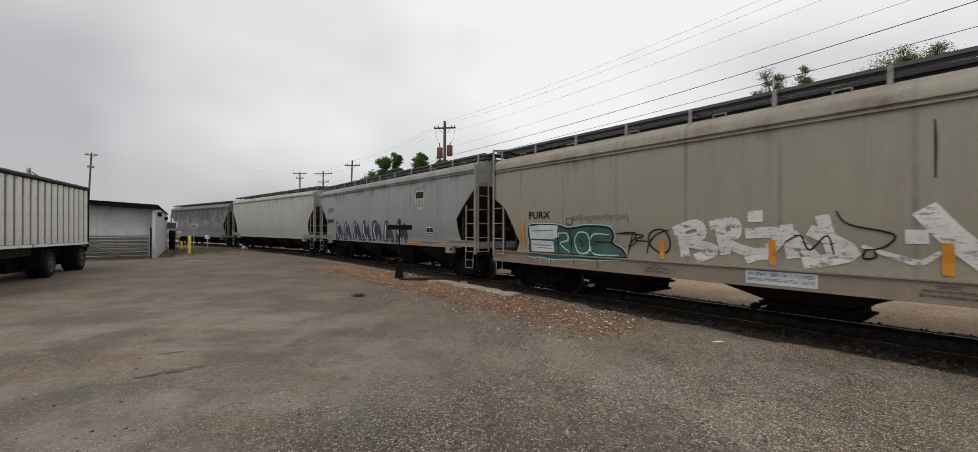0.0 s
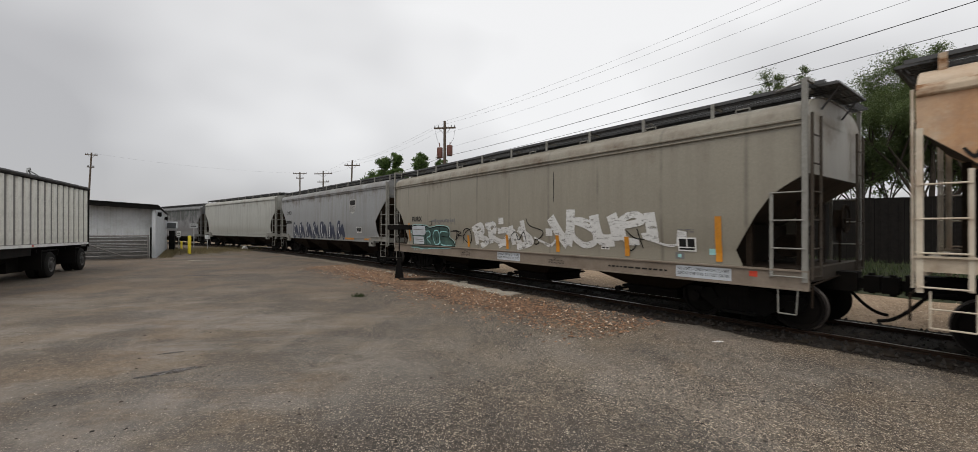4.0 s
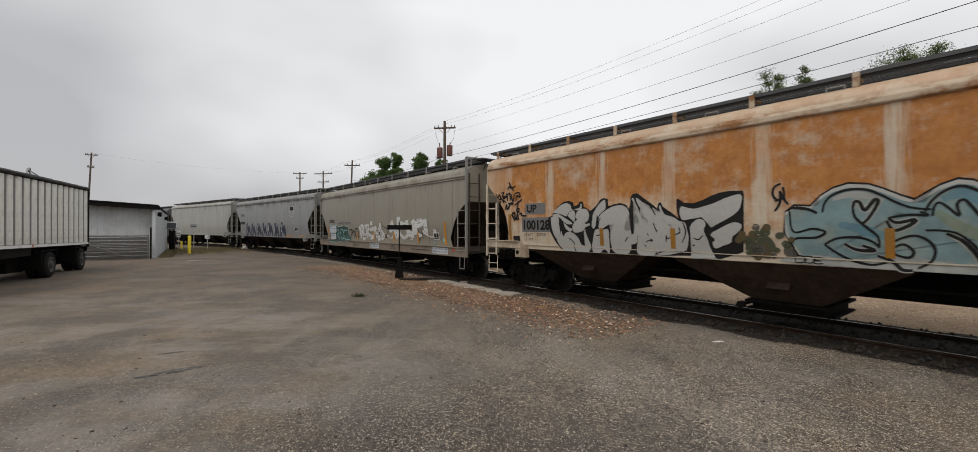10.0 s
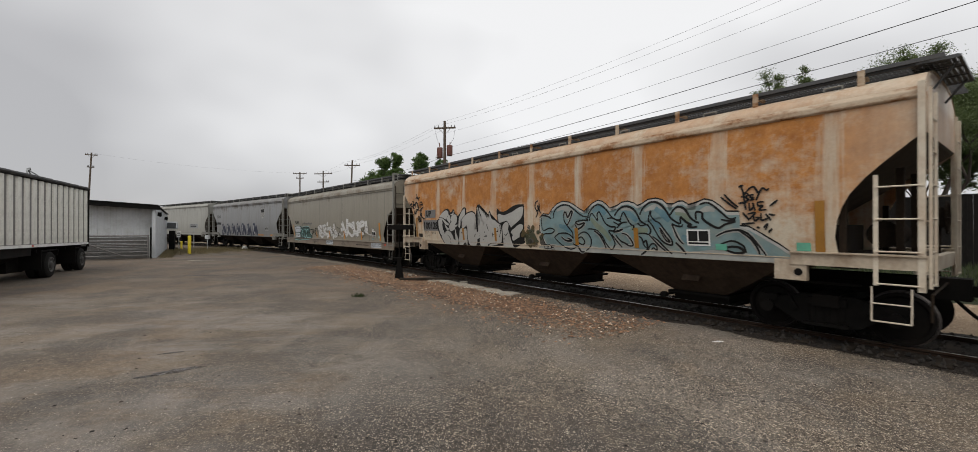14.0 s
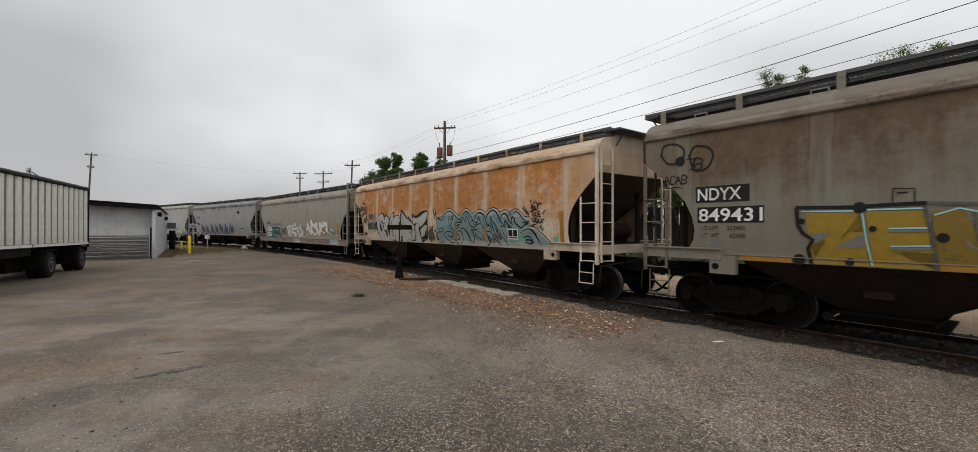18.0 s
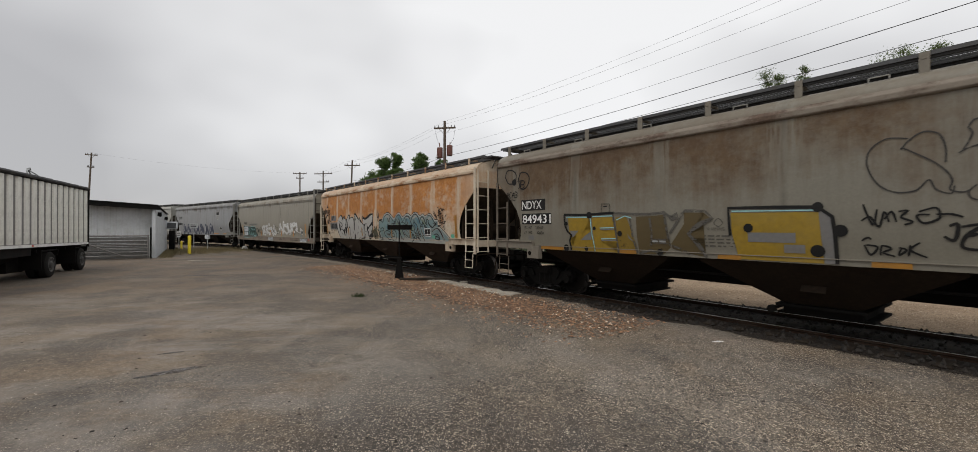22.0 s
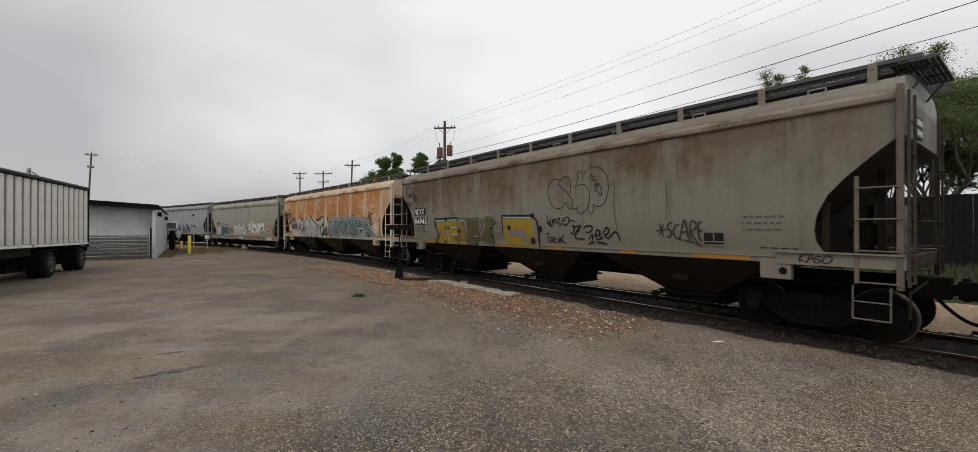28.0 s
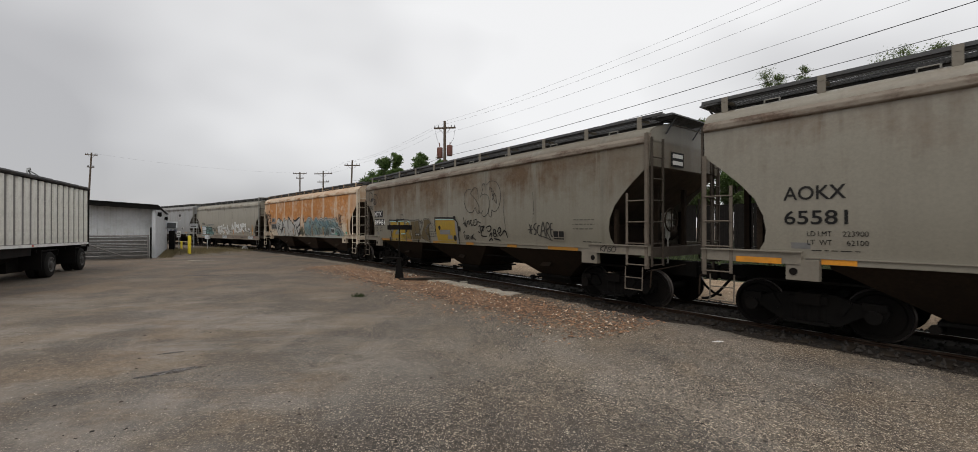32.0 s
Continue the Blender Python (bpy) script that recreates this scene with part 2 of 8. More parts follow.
def leaf_mat(name, a, b):
    m, t, p = nodes_of(name)
    geo = add(t, "ShaderNodeNewGeometry")
    col = blend(t, geo.outputs["Random Per Island"], rgba(a), rgba(b))
    finish(t, p, col, 0.55)
    tr = add(t, "ShaderNodeBsdfTranslucent", {0: blend(t, 0.5, col, rgba((0.16, 0.22, 0.05)))})
    mixer = add(t, "ShaderNodeMixShader", {0: 0.3, 1: p.outputs[0], 2: tr.outputs[0]})
    t.links.new(mixer.outputs[0], t.nodes["Material Output"].inputs[0])
    return m


M_ASPHALT = ground_mat("worn_asphalt", (0.111, 0.093, 0.073), (0.228, 0.190, 0.147), (0.200, 0.140, 0.092), 0.75, 1.0, 1.0, chips=(0.63, 0.53, 0.41), worn=True)
# oily ballast, taken near black to hold the shade under the cars
M_BALLAST = ground_mat("shaded_oily_ballast", (0.007, 0.006, 0.005), (0.020, 0.016, 0.013), (0.03, 0.021, 0.015), 0.4, 0.45, 0.2, chips=(0.10, 0.085, 0.07))
M_DIRT = ground_mat("tan_dirt", (0.29, 0.205, 0.13), (0.46, 0.345, 0.235), (0.29, 0.205, 0.135), 0.5, 0.8, 0.3, chips=(0.56, 0.46, 0.35))
M_MULCH = ground_mat("brown_litter", (0.13, 0.080, 0.052), (0.25, 0.165, 0.112), (0.12, 0.08, 0.056), 0.5, 0.7, 0.5, chips=(0.5, 0.4, 0.3), holes=0.50)
# oil-stained dirt, with the train's ground shadow put into the colour
M_OILSHADE = ground_mat("oily_shaded_dirt", (0.016, 0.013, 0.011), (0.040, 0.032, 0.026), (0.036, 0.026, 0.019), 0.4, 0.9, 0.5, chips=(0.14, 0.115, 0.095), holes=0.41)
M_GRASSG = ground_mat("rough_grass_ground", (0.012, 0.019, 0.006), (0.03, 0.042, 0.012), (0.05, 0.045, 0.02), 0.4, 0.8, 0.1, chips=(0.12, 0.13, 0.05))
M_DRYG = ground_mat("dry_weedy_verge", (0.085, 0.068, 0.036), (0.16, 0.125, 0.07), (0.17, 0.12, 0.07), 0.5, 0.8, 0.1, chips=(0.25, 0.22, 0.1))
M_CONC = plain("pale_broken_concrete", (0.36, 0.335, 0.28), 0.9, 0, 40, 0.35, (0.14, 0.105, 0.075), 0.8)
M_RUBBLE = plain("dirty_broken_concrete", (0.20, 0.165, 0.125), 0.95, 0, 30, 0.4, (0.07, 0.055, 0.042), 0.9)
# grimy black, lowered further so that under-car shade sits in the colour
M_BLACK = plain("grimy_shaded_black_steel", (0.006, 0.0055, 0.005), 0.8, 0.0, 25, 0.4, (0.014, 0.010, 0.008), 0.6, gloss=0.12)
# brown grime plus the shade of underframe and open ends, in one colour
M_UNDER = plain("brown_grimed_shaded_steel", (0.024, 0.0165, 0.011), 0.85, 0.0, 18, 0.4, (0.012, 0.009, 0.007), 0.7, gloss=0.12)
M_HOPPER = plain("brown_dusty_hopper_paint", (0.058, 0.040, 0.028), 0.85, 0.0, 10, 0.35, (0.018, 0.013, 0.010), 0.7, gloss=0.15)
# grimed slope sheet colour, with the end opening's shadow painted in
M_SLOPE = plain("shaded_brown_slope_paint", (0.085, 0.066, 0.050), 0.85, 0.0, 12, 0.3, (0.035, 0.026, 0.019), 0.6, gloss=0.2)
# truck steels: the darkness beneath the cars is part of these colours
M_FRAME = plain("shaded_black_cast_steel", (0.0050, 0.0045, 0.004), 0.75, 0, 18, 0.4, (0.014, 0.011, 0.009), 0.5, gloss=0.12)
M_WHEEL = plain("worn_shaded_wheel_steel", (0.0065, 0.0055, 0.0048), 0.75, 0.0, 20, 0.4, (0.013, 0.010, 0.008), 0.5, gloss=0.12)
M_TREAD = plain("polished_tread_steel", (0.42, 0.40, 0.38), 0.3, 0.9, 60, 0.2, (0.1, 0.07, 0.05), 0.3)
M_RIM = plain("dull_worn_tread", (0.10, 0.09, 0.085), 0.45, 0.6, 60, 0.2, (0.03, 0.02, 0.015), 0.6)
M_RAIL = plain("rusty_rail_steel", (0.030, 0.017, 0.011), 0.8, 0.0, 30, 0.4, gloss=0.12)
M_TIE = plain("creosoted_timber", (0.022, 0.017, 0.013), 0.9, 0, 14, 0.5, gloss=0.12)
M_GRATE = plain("dark_galvanised_grating", (0.085, 0.087, 0.09), 0.6, 0.2, 40, 0.3)
M_BEAM = plain("dark_grey_walkway_steel", (0.03, 0.03, 0.031), 0.7, 0, 30, 0.3, gloss=0.3)
M_TUBE = plain("dull_weathered_tube", (0.20, 0.195, 0.185), 0.7, 0.2, 20, 0.3, (0.08, 0.06, 0.045), 0.6)
M_SCREEN = plain("dark_grey_screen", (0.05, 0.055, 0.06), 0.35, 0, 20, 0.1)
M_GALV = plain("galvanised_steel", (0.42, 0.43, 0.43), 0.5, 0.6, 30, 0.2)
M_POLE = plain("weathered_pole_timber", (0.10, 0.075, 0.055), 0.9, 0, 9, 0.4)
M_WIRE = plain("black_cable", (0.045, 0.045, 0.047), 0.6, 0, 5, 0.1)
M_CAN = plain("rusted_transformer_tank", (0.15, 0.055, 0.04), 0.7, 0.1, 12, 0.3)
M_GREYCAN = plain("grey_transformer_tank", (0.16, 0.16, 0.17), 0.6, 0.1, 12, 0.3)
M_BARK = plain("grey_brown_bark", (0.085, 0.068, 0.052), 0.95, 0, 9, 0.5)
M_LEAF = leaf_mat("fresh_green_leaf", (0.070, 0.105, 0.036), (0.165, 0.21, 0.08))
M_LEAF2 = leaf_mat("deep_green_leaf", (0.052, 0.098, 0.024), (0.12, 0.19, 0.05))
# dark cladding, taken darker to include the shade of the trees
M_WALL = plain("shaded_weathered_cladding", (0.015, 0.0135, 0.0125), 0.9, 0, 6, 0.4, (0.02, 0.017, 0.014), 0.6, gloss=0.12)
M_CREAM = plain("cream_trailer_paint", (0.74, 0.73, 0.67), 0.5, 0, 20, 0.12, (0.2, 0.18, 0.15), 0.45)
# greyed cream: the shade in the gaps between trailer ribs is painted in
M_RIBSHADE = plain("rib_shade_paint", (0.19, 0.183, 0.168), 0.7, 0, 20, 0.2)
M_TARP = plain("black_tarpaulin", (0.02, 0.02, 0.021), 0.7, 0, 12, 0.4)
M_TYRE = plain("black_tyre_rubber", (0.012, 0.0115, 0.011), 0.85, 0, 20, 0.3, (0.02, 0.017, 0.014), 0.35, gloss=0.12)
M_HUB = plain("dull_steel_rim", (0.045, 0.044, 0.043), 0.6, 0.1, 20, 0.2)
M_SHED = plain("pale_grey_metal_siding", (0.52, 0.54, 0.56), 0.6, 0, 12, 0.1, (0.28, 0.26, 0.23), 0.4)
M_SHEDIN = plain("dull_grey_metal_siding", (0.56, 0.57, 0.575), 0.7, 0, 12, 0.1, (0.30, 0.28, 0.25), 0.4)
M_GATEB = plain("dark_grey_weathered_board", (0.13, 0.127, 0.123), 0.8, 0, 14, 0.35, (0.08, 0.066, 0.052), 0.75)
M_YELLOW = plain("yellow_bollard_paint", (0.70, 0.55, 0.02), 0.5, 0, 20, 0.1)
M_WHITE = plain("white_sign_paint", (0.75, 0.75, 0.73), 0.5, 0, 20, 0.08)
M_SIGNGREY = plain("grey_sign_face", (0.33, 0.34, 0.34), 0.5, 0, 20, 0.1)
M_RED = plain("red_marker_lens", (0.6, 0.05, 0.02), 0.3, 0, 20, 0.1)
# lettering and spray paint
M_INK = plain("black_stencil_paint", (0.010, 0.010, 0.010), 0.6, 0, 30, 0.3, (0.04, 0.034, 0.028), 0.3, 0.25)


def dry_brush(name, c, gone=0.42, scale=7.0):
    """Brushed paint that has not covered everywhere."""
    m = plain(name, c, 0.6, 0, 12, 0.08, [x * 0.65 for x in c], 0.35)
    t = m.node_tree
    bare = calc(t, "ADD", calc(t, "MULTIPLY", noise_of(t, coords(t, (0.6, 1, 2.2)), scale, 6, 0.7), 0.7), calc(t, "MULTIPLY", noise_of(t, coords(t), scale * 5, 4, 0.7), 0.3))
    t.links.new(span(t, bare, gone - 0.05, gone + 0.05), t.nodes["Principled BSDF"].inputs["Alpha"])
    return m


M_SPRAYW = dry_brush("white_brushed_paint", (0.64, 0.64, 0.625))
M_THINW = dry_brush("thin_white_brushed_paint", (0.60, 0.60, 0.585), 0.43, 5.0)
M_SPRAYG = plain("silver_spray_paint", (0.43, 0.425, 0.40), 0.5, 0.1, 14, 0.1, (0.38, 0.36, 0.34), 0.3)
M_TEAL = plain("teal_spray_paint", (0.034, 0.080, 0.070), 0.55, 0, 6, 0.3, (0.11, 0.20, 0.17), 0.5)
M_BLUEG = plain("pale_blue_spray_paint", (0.175, 0.265, 0.275), 0.55, 0, 3, 0.3, (0.33, 0.31, 0.23), 0.65)
M_NAVY = plain("navy_spray_paint", (0.022, 0.030, 0.062), 0.55, 0, 10, 0.3, (0.12, 0.13, 0.16), 0.4)
M_GOLD = plain("yellow_spray_paint", (0.285, 0.182, 0.012), 0.55, 0, 9, 0.2, (0.25, 0.19, 0.07), 0.4)
M_OLIVE = dry_brush("faded_olive_spray_paint", (0.088, 0.062, 0.022), 0.32, 3.0)
M_DULLG = dry_brush("worn_yellow_spray_paint", (0.20, 0.128, 0.014), 0.38, 4.0)
M_FADE = dry_brush("worn_grey_spray_line", (0.085, 0.078, 0.066), 0.46, 6.0)
M_SMEAR = dry_brush("thin_black_spray_line", (0.028, 0.025, 0.022), 0.42, 8.0)
M_MOSS = dry_brush("dark_moss_spray_paint", (0.06, 0.065, 0.035), 0.44, 4.0)
M_ORANGE = plain("orange_reflective_tape", (0.62, 0.25, 0.015), 0.4, 0, 20, 0.15, (0.25, 0.11, 0.03), 0.4)
M_BROWN = plain("dark_yellow_reflective_tape", (0.33, 0.15, 0.015), 0.45, 0, 20, 0.15, (0.15, 0.08, 0.03), 0.4)
M_DECAL = plain("pale_decal_film", (0.52, 0.56, 0.60), 0.5, 0, 20, 0.1)
M_PATCH = plain("grey_paint_patch", (0.16, 0.16, 0.158), 0.6, 0, 14, 0.15, (0.2, 0.15, 0.1), 0.3)
M_GREEN = plain("green_decal_film", (0.12, 0.42, 0.30), 0.5, 0, 20, 0.1)
M_CYAN = plain("pale_cyan_decal_film", (0.32, 0.60, 0.60), 0.5, 0, 20, 0.1)

# ------------------------------------------------------------------ mesh helpers


def box(bm, x, y, z, sx, sy, sz, rz=0.0, ry=0.0, rx=0.0):
    """A box of the given size about a centre."""
    m = pose(x, y, z, rx, ry, rz) @ Matrix.Diagonal((sx, sy, sz, 1))
    bmesh.ops.create_cube(bm, size=1.0, matrix=m)


def rod(bm, p, q, r, n=8, r2=None):
    """A round bar from p to q."""
    p, q = Vector(p), Vector(q)
    d = q - p
    m = Matrix.Translation((p + q) / 2) @ d.to_track_quat("Z", "Y").to_matrix().to_4x4()
    bmesh.ops.create_cone(bm, cap_ends=True, segments=n, radius1=r, radius2=r if r2 is None else r2, depth=d.length, matrix=m)


def prism(bm, outline, lay, lo, hi):
    """An outline of 2D points, laid into space by lay(u, v, w), thick from w = lo to hi."""
    a = [bm.verts.new(lay(u, v, lo)) for u, v in outline]
    b = [bm.verts.new(lay(u, v, hi)) for u, v in outline]
    bm.faces.new(a)
    bm.faces.new(b)
    for i in range(len(a)):
        j = (i + 1) % len(a)
        bm.faces.new((a[i], a[j], b[j], b[i]))


def lathe(bm, profile, m, n=24):
    """A profile of (radius, height) turned about the z axis of m."""
    rings = []
    for r, h in profile:
        rings.append([bm.verts.new(m @ Vector((r * math.cos(k * math.tau / n), r * math.sin(k * math.tau / n), h))) for k in range(n)])
    for a, b in zip(rings, rings[1:]):
        for k in range(n):
            bm.faces.new((a[k], a[(k + 1) % n], b[(k + 1) % n], b[k]))
    bm.faces.new(rings[0])
    bm.faces.new(rings[-1])


def mesh_of(bm, name, material, smooth=False):
    bmesh.ops.recalc_face_normals(bm, faces=bm.faces)
    me = bpy.data.meshes.new(name)
    bm.to_mesh(me)
    bm.free()
    for mm in (material if isinstance(material, (list, tuple)) else (material,)):
        me.materials.append(mm)
    if smooth:
        for f in me.polygons:
            f.use_smooth = True
        me.set_sharp_from_angle(angle=radians(35))
    return me


def part(name, bm, material, parent, label="", smooth=False):
    """One mesh object under a thing, or under a part of it."""
    ob = new(name, bm if isinstance(bm, bpy.types.Mesh) else mesh_of(bm, name, material, smooth))
    ob.parent = parent
    if label:
        ob["label"] = label
    return ob


def thing(name, label, category, m=None, group="", kind=""):
    ob = new(name)
    ob.empty_display_size = 0.3
    if m is not None:
        ob.matrix_basis = m
    return tagged(ob, label, category, group, kind)


def solid(name, bm, material, label, category, group="", kind="", smooth=False):
    return tagged(new(name, mesh_of(bm, name, material, smooth)), label, category, group, kind)


# ------------------------------------------------------------------ the track's line
S_STEP = 0.5
S_GRID = np.arange(-120.0, 220.01, S_STEP)
BEND = np.interp(S_GRID, (-30, -20, 0, 15, 30, 50, 200), (-0.0005, -0.0015, -0.0003, 0.0089, 0.0063, 0.0034, 0.0034))
TURN = np.concatenate([[0], np.cumsum((BEND[1:] + BEND[:-1]) / 2 * S_STEP)])
TURN += 0.65248 - np.interp(0, S_GRID, TURN)


def summed(v):
    c = np.concatenate([[0], np.cumsum((v[1:] + v[:-1]) / 2 * S_STEP)])
    return c - np.interp(0, S_GRID, c)


TRACK_X, TRACK_Y = 1.855 + summed(-np.sin(TURN)), 14.0 + summed(np.cos(TURN))


def track(s, lat=0.0, z=0.0):
    """A point s metres along the line, lat metres to its left (towards the lot), z over the rail's head."""
    x, y, a = (float(np.interp(s, S_GRID, v)) for v in (TRACK_X, TRACK_Y, TURN))
    return Vector((x - math.cos(a) * lat, y - math.sin(a) * lat, z))


def heading(s):
    return math.degrees(float(np.interp(s, S_GRID, TURN))) + 90


def ribbon(s0, s1, lat0, lat1, z, step=1.0, ragged=0.0, seed=0, thick=0.0):
    """A strip along the track with uneven edges; its edges slope to the ground."""
    bm, rnd, rows = bmesh.new(), random.Random(seed), []
    n = max(2, int((s1 - s0) / step))
    soft = bm.verts.layers.float.new("edge")
    for i in range(n + 1):
        s = s0 + (s1 - s0) * i / n
        a, b = lat0 + rnd.uniform(-ragged, ragged), lat1 + rnd.uniform(-ragged, ragged)
        e = 0.12 if thick else 0
        cut = [(a - e, z - thick), (a, z), ((a + b) / 2, z + thick * 0.2), (b, z), (b + e, z - thick)]
        row = [bm.verts.new(track(s, l, h)) for l, h in (cut if thick else cut[1:4])]
        if not thick:
            fade = min(1.0, (i / n) * 4, (1 - i / n) * 4)
            row[1][soft] = fade
        rows.append(row)
    for p, q in zip(rows, rows[1:]):
        for k in range(len(p) - 1):
            bm.faces.new((p[k], p[k + 1], q[k + 1], q[k]))
    return bm


# ------------------------------------------------------------------ ground
GROUND = -0.12
bm = bmesh.new()
edges = [-2500, -400, -120, -60, -40, -30, -20, -12, -6, 0, 6, 12, 20, 30, 60, 120, 400, 2500]
grid = [[bm.verts.new((x, y, GROUND)) for x in edges] for y in edges]
for r0, r1 in zip(grid, grid[1:]):
    for k in range(len(edges) - 1):
        bm.faces.new((r0[k], r0[k + 1], r1[k + 1], r1[k]))
solid("ground", bm, M_ASPHALT, "worn grey-brown asphalt lot with loose gravel", "ground", kind="structure")
solid("ballast", ribbon(-60, 150, -1.5, 0.98, -0.085, 0.3, 0.10, 3, 0.03), M_BALLAST, "oily ballast under the track, under-car shade in its colour", "track bed", kind="structure")
solid("dirt_road", ribbon(-70, 150, -6.3, -1.75, -0.095, 1.5, 0.25, 4, 0.02), M_DIRT, "pale tan dirt road beyond the track", "road", kind="structure")
solid("verge", ribbon(-90, 150, -60, -6.6, -0.10, 2.0, 0.3, 5, 0.015), M_GRASSG, "rough green grass verge beyond the dirt road", "grass", kind="structure")
solid("litter_strip", ribbon(-5.5, 12.5, 1.2, 4.5, GROUND + 0.006, 0.5, 0.2, 6), M_MULCH, "reddish brown leaf litter and wood chips on asphalt", "litter", kind="structure")
# this strip also paints the shadow the train lays beside the rail
solid("oily_shaded_shoulder", ribbon(-40, 60, 0.7, 1.62, GROUND + 0.004, 0.6, 0.2, 7), M_OILSHADE, "oily dirt along the rail on asphalt, darkened with the train's shadow", "dirt", kind="structure")
solid("concrete_slab", ribbon(-0.6, 4.0, 1.6, 2.0, -0.095, 0.25, 0.13, 9, 0.03), M_CONC, "broken pale concrete slab beside the rail", "concrete", kind="structure")
solid("concrete_edge", ribbon(6.5, 24, 1.75, 1.95, -0.098, 0.35, 0.12, 8, 0.02), M_RUBBLE, "broken pale concrete edge beside the rail", "kerb", kind="structure")

# rails and sleepers
RAIL_CUT = ((-0.068, -0.17), (0.068, -0.17), (0.068, -0.155), (0.012, -0.135), (0.012, -0.045), (0.036, -0.03), (0.036, -0.004), (0.028, 0.0), (-0.028, 0.0), (-0.036, -0.004), (-0.036, -0.03), (-0.012, -0.045), (-0.012, -0.135), (-0.068, -0.155))


def rail(lat):
    bm, rows = bmesh.new(), []
    for i in range(211):
        s = -60 + i
        rows.append([bm.verts.new(track(s, lat + u, v)) for u, v in RAIL_CUT])
    for p, q in zip(rows, rows[1:]):
        for k in range(len(RAIL_CUT)):
            j = (k + 1) % len(RAIL_CUT)
            f = bm.faces.new((p[k], p[j], q[j], q[k]))
            f.material_index = 1 if k == 7 else 0
    return bm


railway = thing("railway_track", "curved single railway track with rusty rails on timber sleepers", "railway track", kind="structure")
for side in (0.7525, -0.7525):
    part("rail", rail(side), [M_RAIL, M_TREAD], railway)
bm = bmesh.new()
box(bm, 0, 0, 0, 0.22, 2.55, 0.10)
bmesh.ops.bevel(bm, geom=bm.edges[:], offset=0.015, segments=1, affect="EDGES")
TIE = mesh_of(bm, "sleeper", M_TIE)
rnd = random.Random(11)
for i in range(118):
    s = -22 + i * 0.54
    ob = part("sleeper", TIE, None, railway)
    p = track(s, rnd.uniform(-0.05, 0.05), -0.128)
    ob.matrix_basis = pose(*p, 0, 0, heading(s) + rnd.uniform(-1.5, 1.5))

# ------------------------------------------------------------------ covered hopper cars
# car space: x forward, y to the lot side, z up from the rail's head, the leading end at x = 0


def at(a, y, z):
    return Vector((-a, y, z))


def side_lay(sign, y=1.6):
    return lambda a, z, w: at(a, sign * (y + w), z)


# the side sheets swell: they draw in towards the sill, and a little towards the eave
CREASES = (1.36, 1.50, 1.64, 1.78, 1.92, 2.06, 2.20, 2.80, 3.05, 3.30, 3.55)


def tuck(z):
    return 0.09 * max(0.0, 2.2 - max(z, 1.36)) ** 2 + 0.03 * max(0.0, z - 2.8) ** 2


def swell(bm):
    """Cut a flat piece of the side at the creases and bend it to the swelling side."""
    zs = [v.co.z for v in bm.verts]
    for z in CREASES:
        if min(zs) < z < max(zs):
            bmesh.ops.bisect_plane(bm, geom=bm.verts[:] + bm.edges[:] + bm.faces[:], plane_co=(0, 0, z), plane_no=(0, 0, 1), dist=1e-5)
    for v in bm.verts:
        v.co.y -= math.copysign(tuck(v.co.z), v.co.y)


bm = bmesh.new()
turned = Matrix.Rotation(radians(90), 4, "X")
for sy in (1, -1):
    m = Matrix.Translation((0, sy * 0.7525, 0)) @ Matrix.Rotation(radians(-90 * sy), 4, "X")
    lathe(bm, ((0.06, 0.10), (0.11, 0.10), (0.12, 0.05), (0.33, 0.02), (0.36, 0.065), (0.415, 0.062), (0.42, -0.03), (0.445, -0.045), (0.445, -0.07), (0.36, -0.07), (0.12, -0.05), (0.09, -0.1)), m, 28)
rod(bm, (0, -1.02, 0), (0, 1.02, 0), 0.08, 12)
for sy in (1, -1):
    for k in range(3):
        a = k * math.tau / 3
        rod(bm, (0.045 * math.cos(a), sy * 1.01, 0.045 * math.sin(a)), (0.045 * math.cos(a), sy * 1.04, 0.045 * math.sin(a)), 0.014, 6)
for f in bm.faces:
    c = f.calc_center_median()
    if 0.405 < math.hypot(c.x, c.z) < 0.43 and len(f.verts) == 4:
        f.material_index = 1
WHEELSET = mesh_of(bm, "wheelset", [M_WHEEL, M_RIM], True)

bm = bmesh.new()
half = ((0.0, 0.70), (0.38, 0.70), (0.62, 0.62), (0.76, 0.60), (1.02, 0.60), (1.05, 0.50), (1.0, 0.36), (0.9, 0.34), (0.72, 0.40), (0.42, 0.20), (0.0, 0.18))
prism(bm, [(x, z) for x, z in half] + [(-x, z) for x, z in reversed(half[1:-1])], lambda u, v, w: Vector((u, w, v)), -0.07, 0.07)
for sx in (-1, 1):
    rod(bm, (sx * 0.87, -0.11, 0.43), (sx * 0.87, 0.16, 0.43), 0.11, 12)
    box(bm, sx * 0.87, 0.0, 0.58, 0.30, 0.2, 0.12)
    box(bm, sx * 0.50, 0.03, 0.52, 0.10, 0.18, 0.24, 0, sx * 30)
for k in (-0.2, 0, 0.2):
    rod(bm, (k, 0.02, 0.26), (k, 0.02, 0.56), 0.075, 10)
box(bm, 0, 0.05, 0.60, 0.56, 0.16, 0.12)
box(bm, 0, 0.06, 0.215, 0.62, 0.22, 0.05)
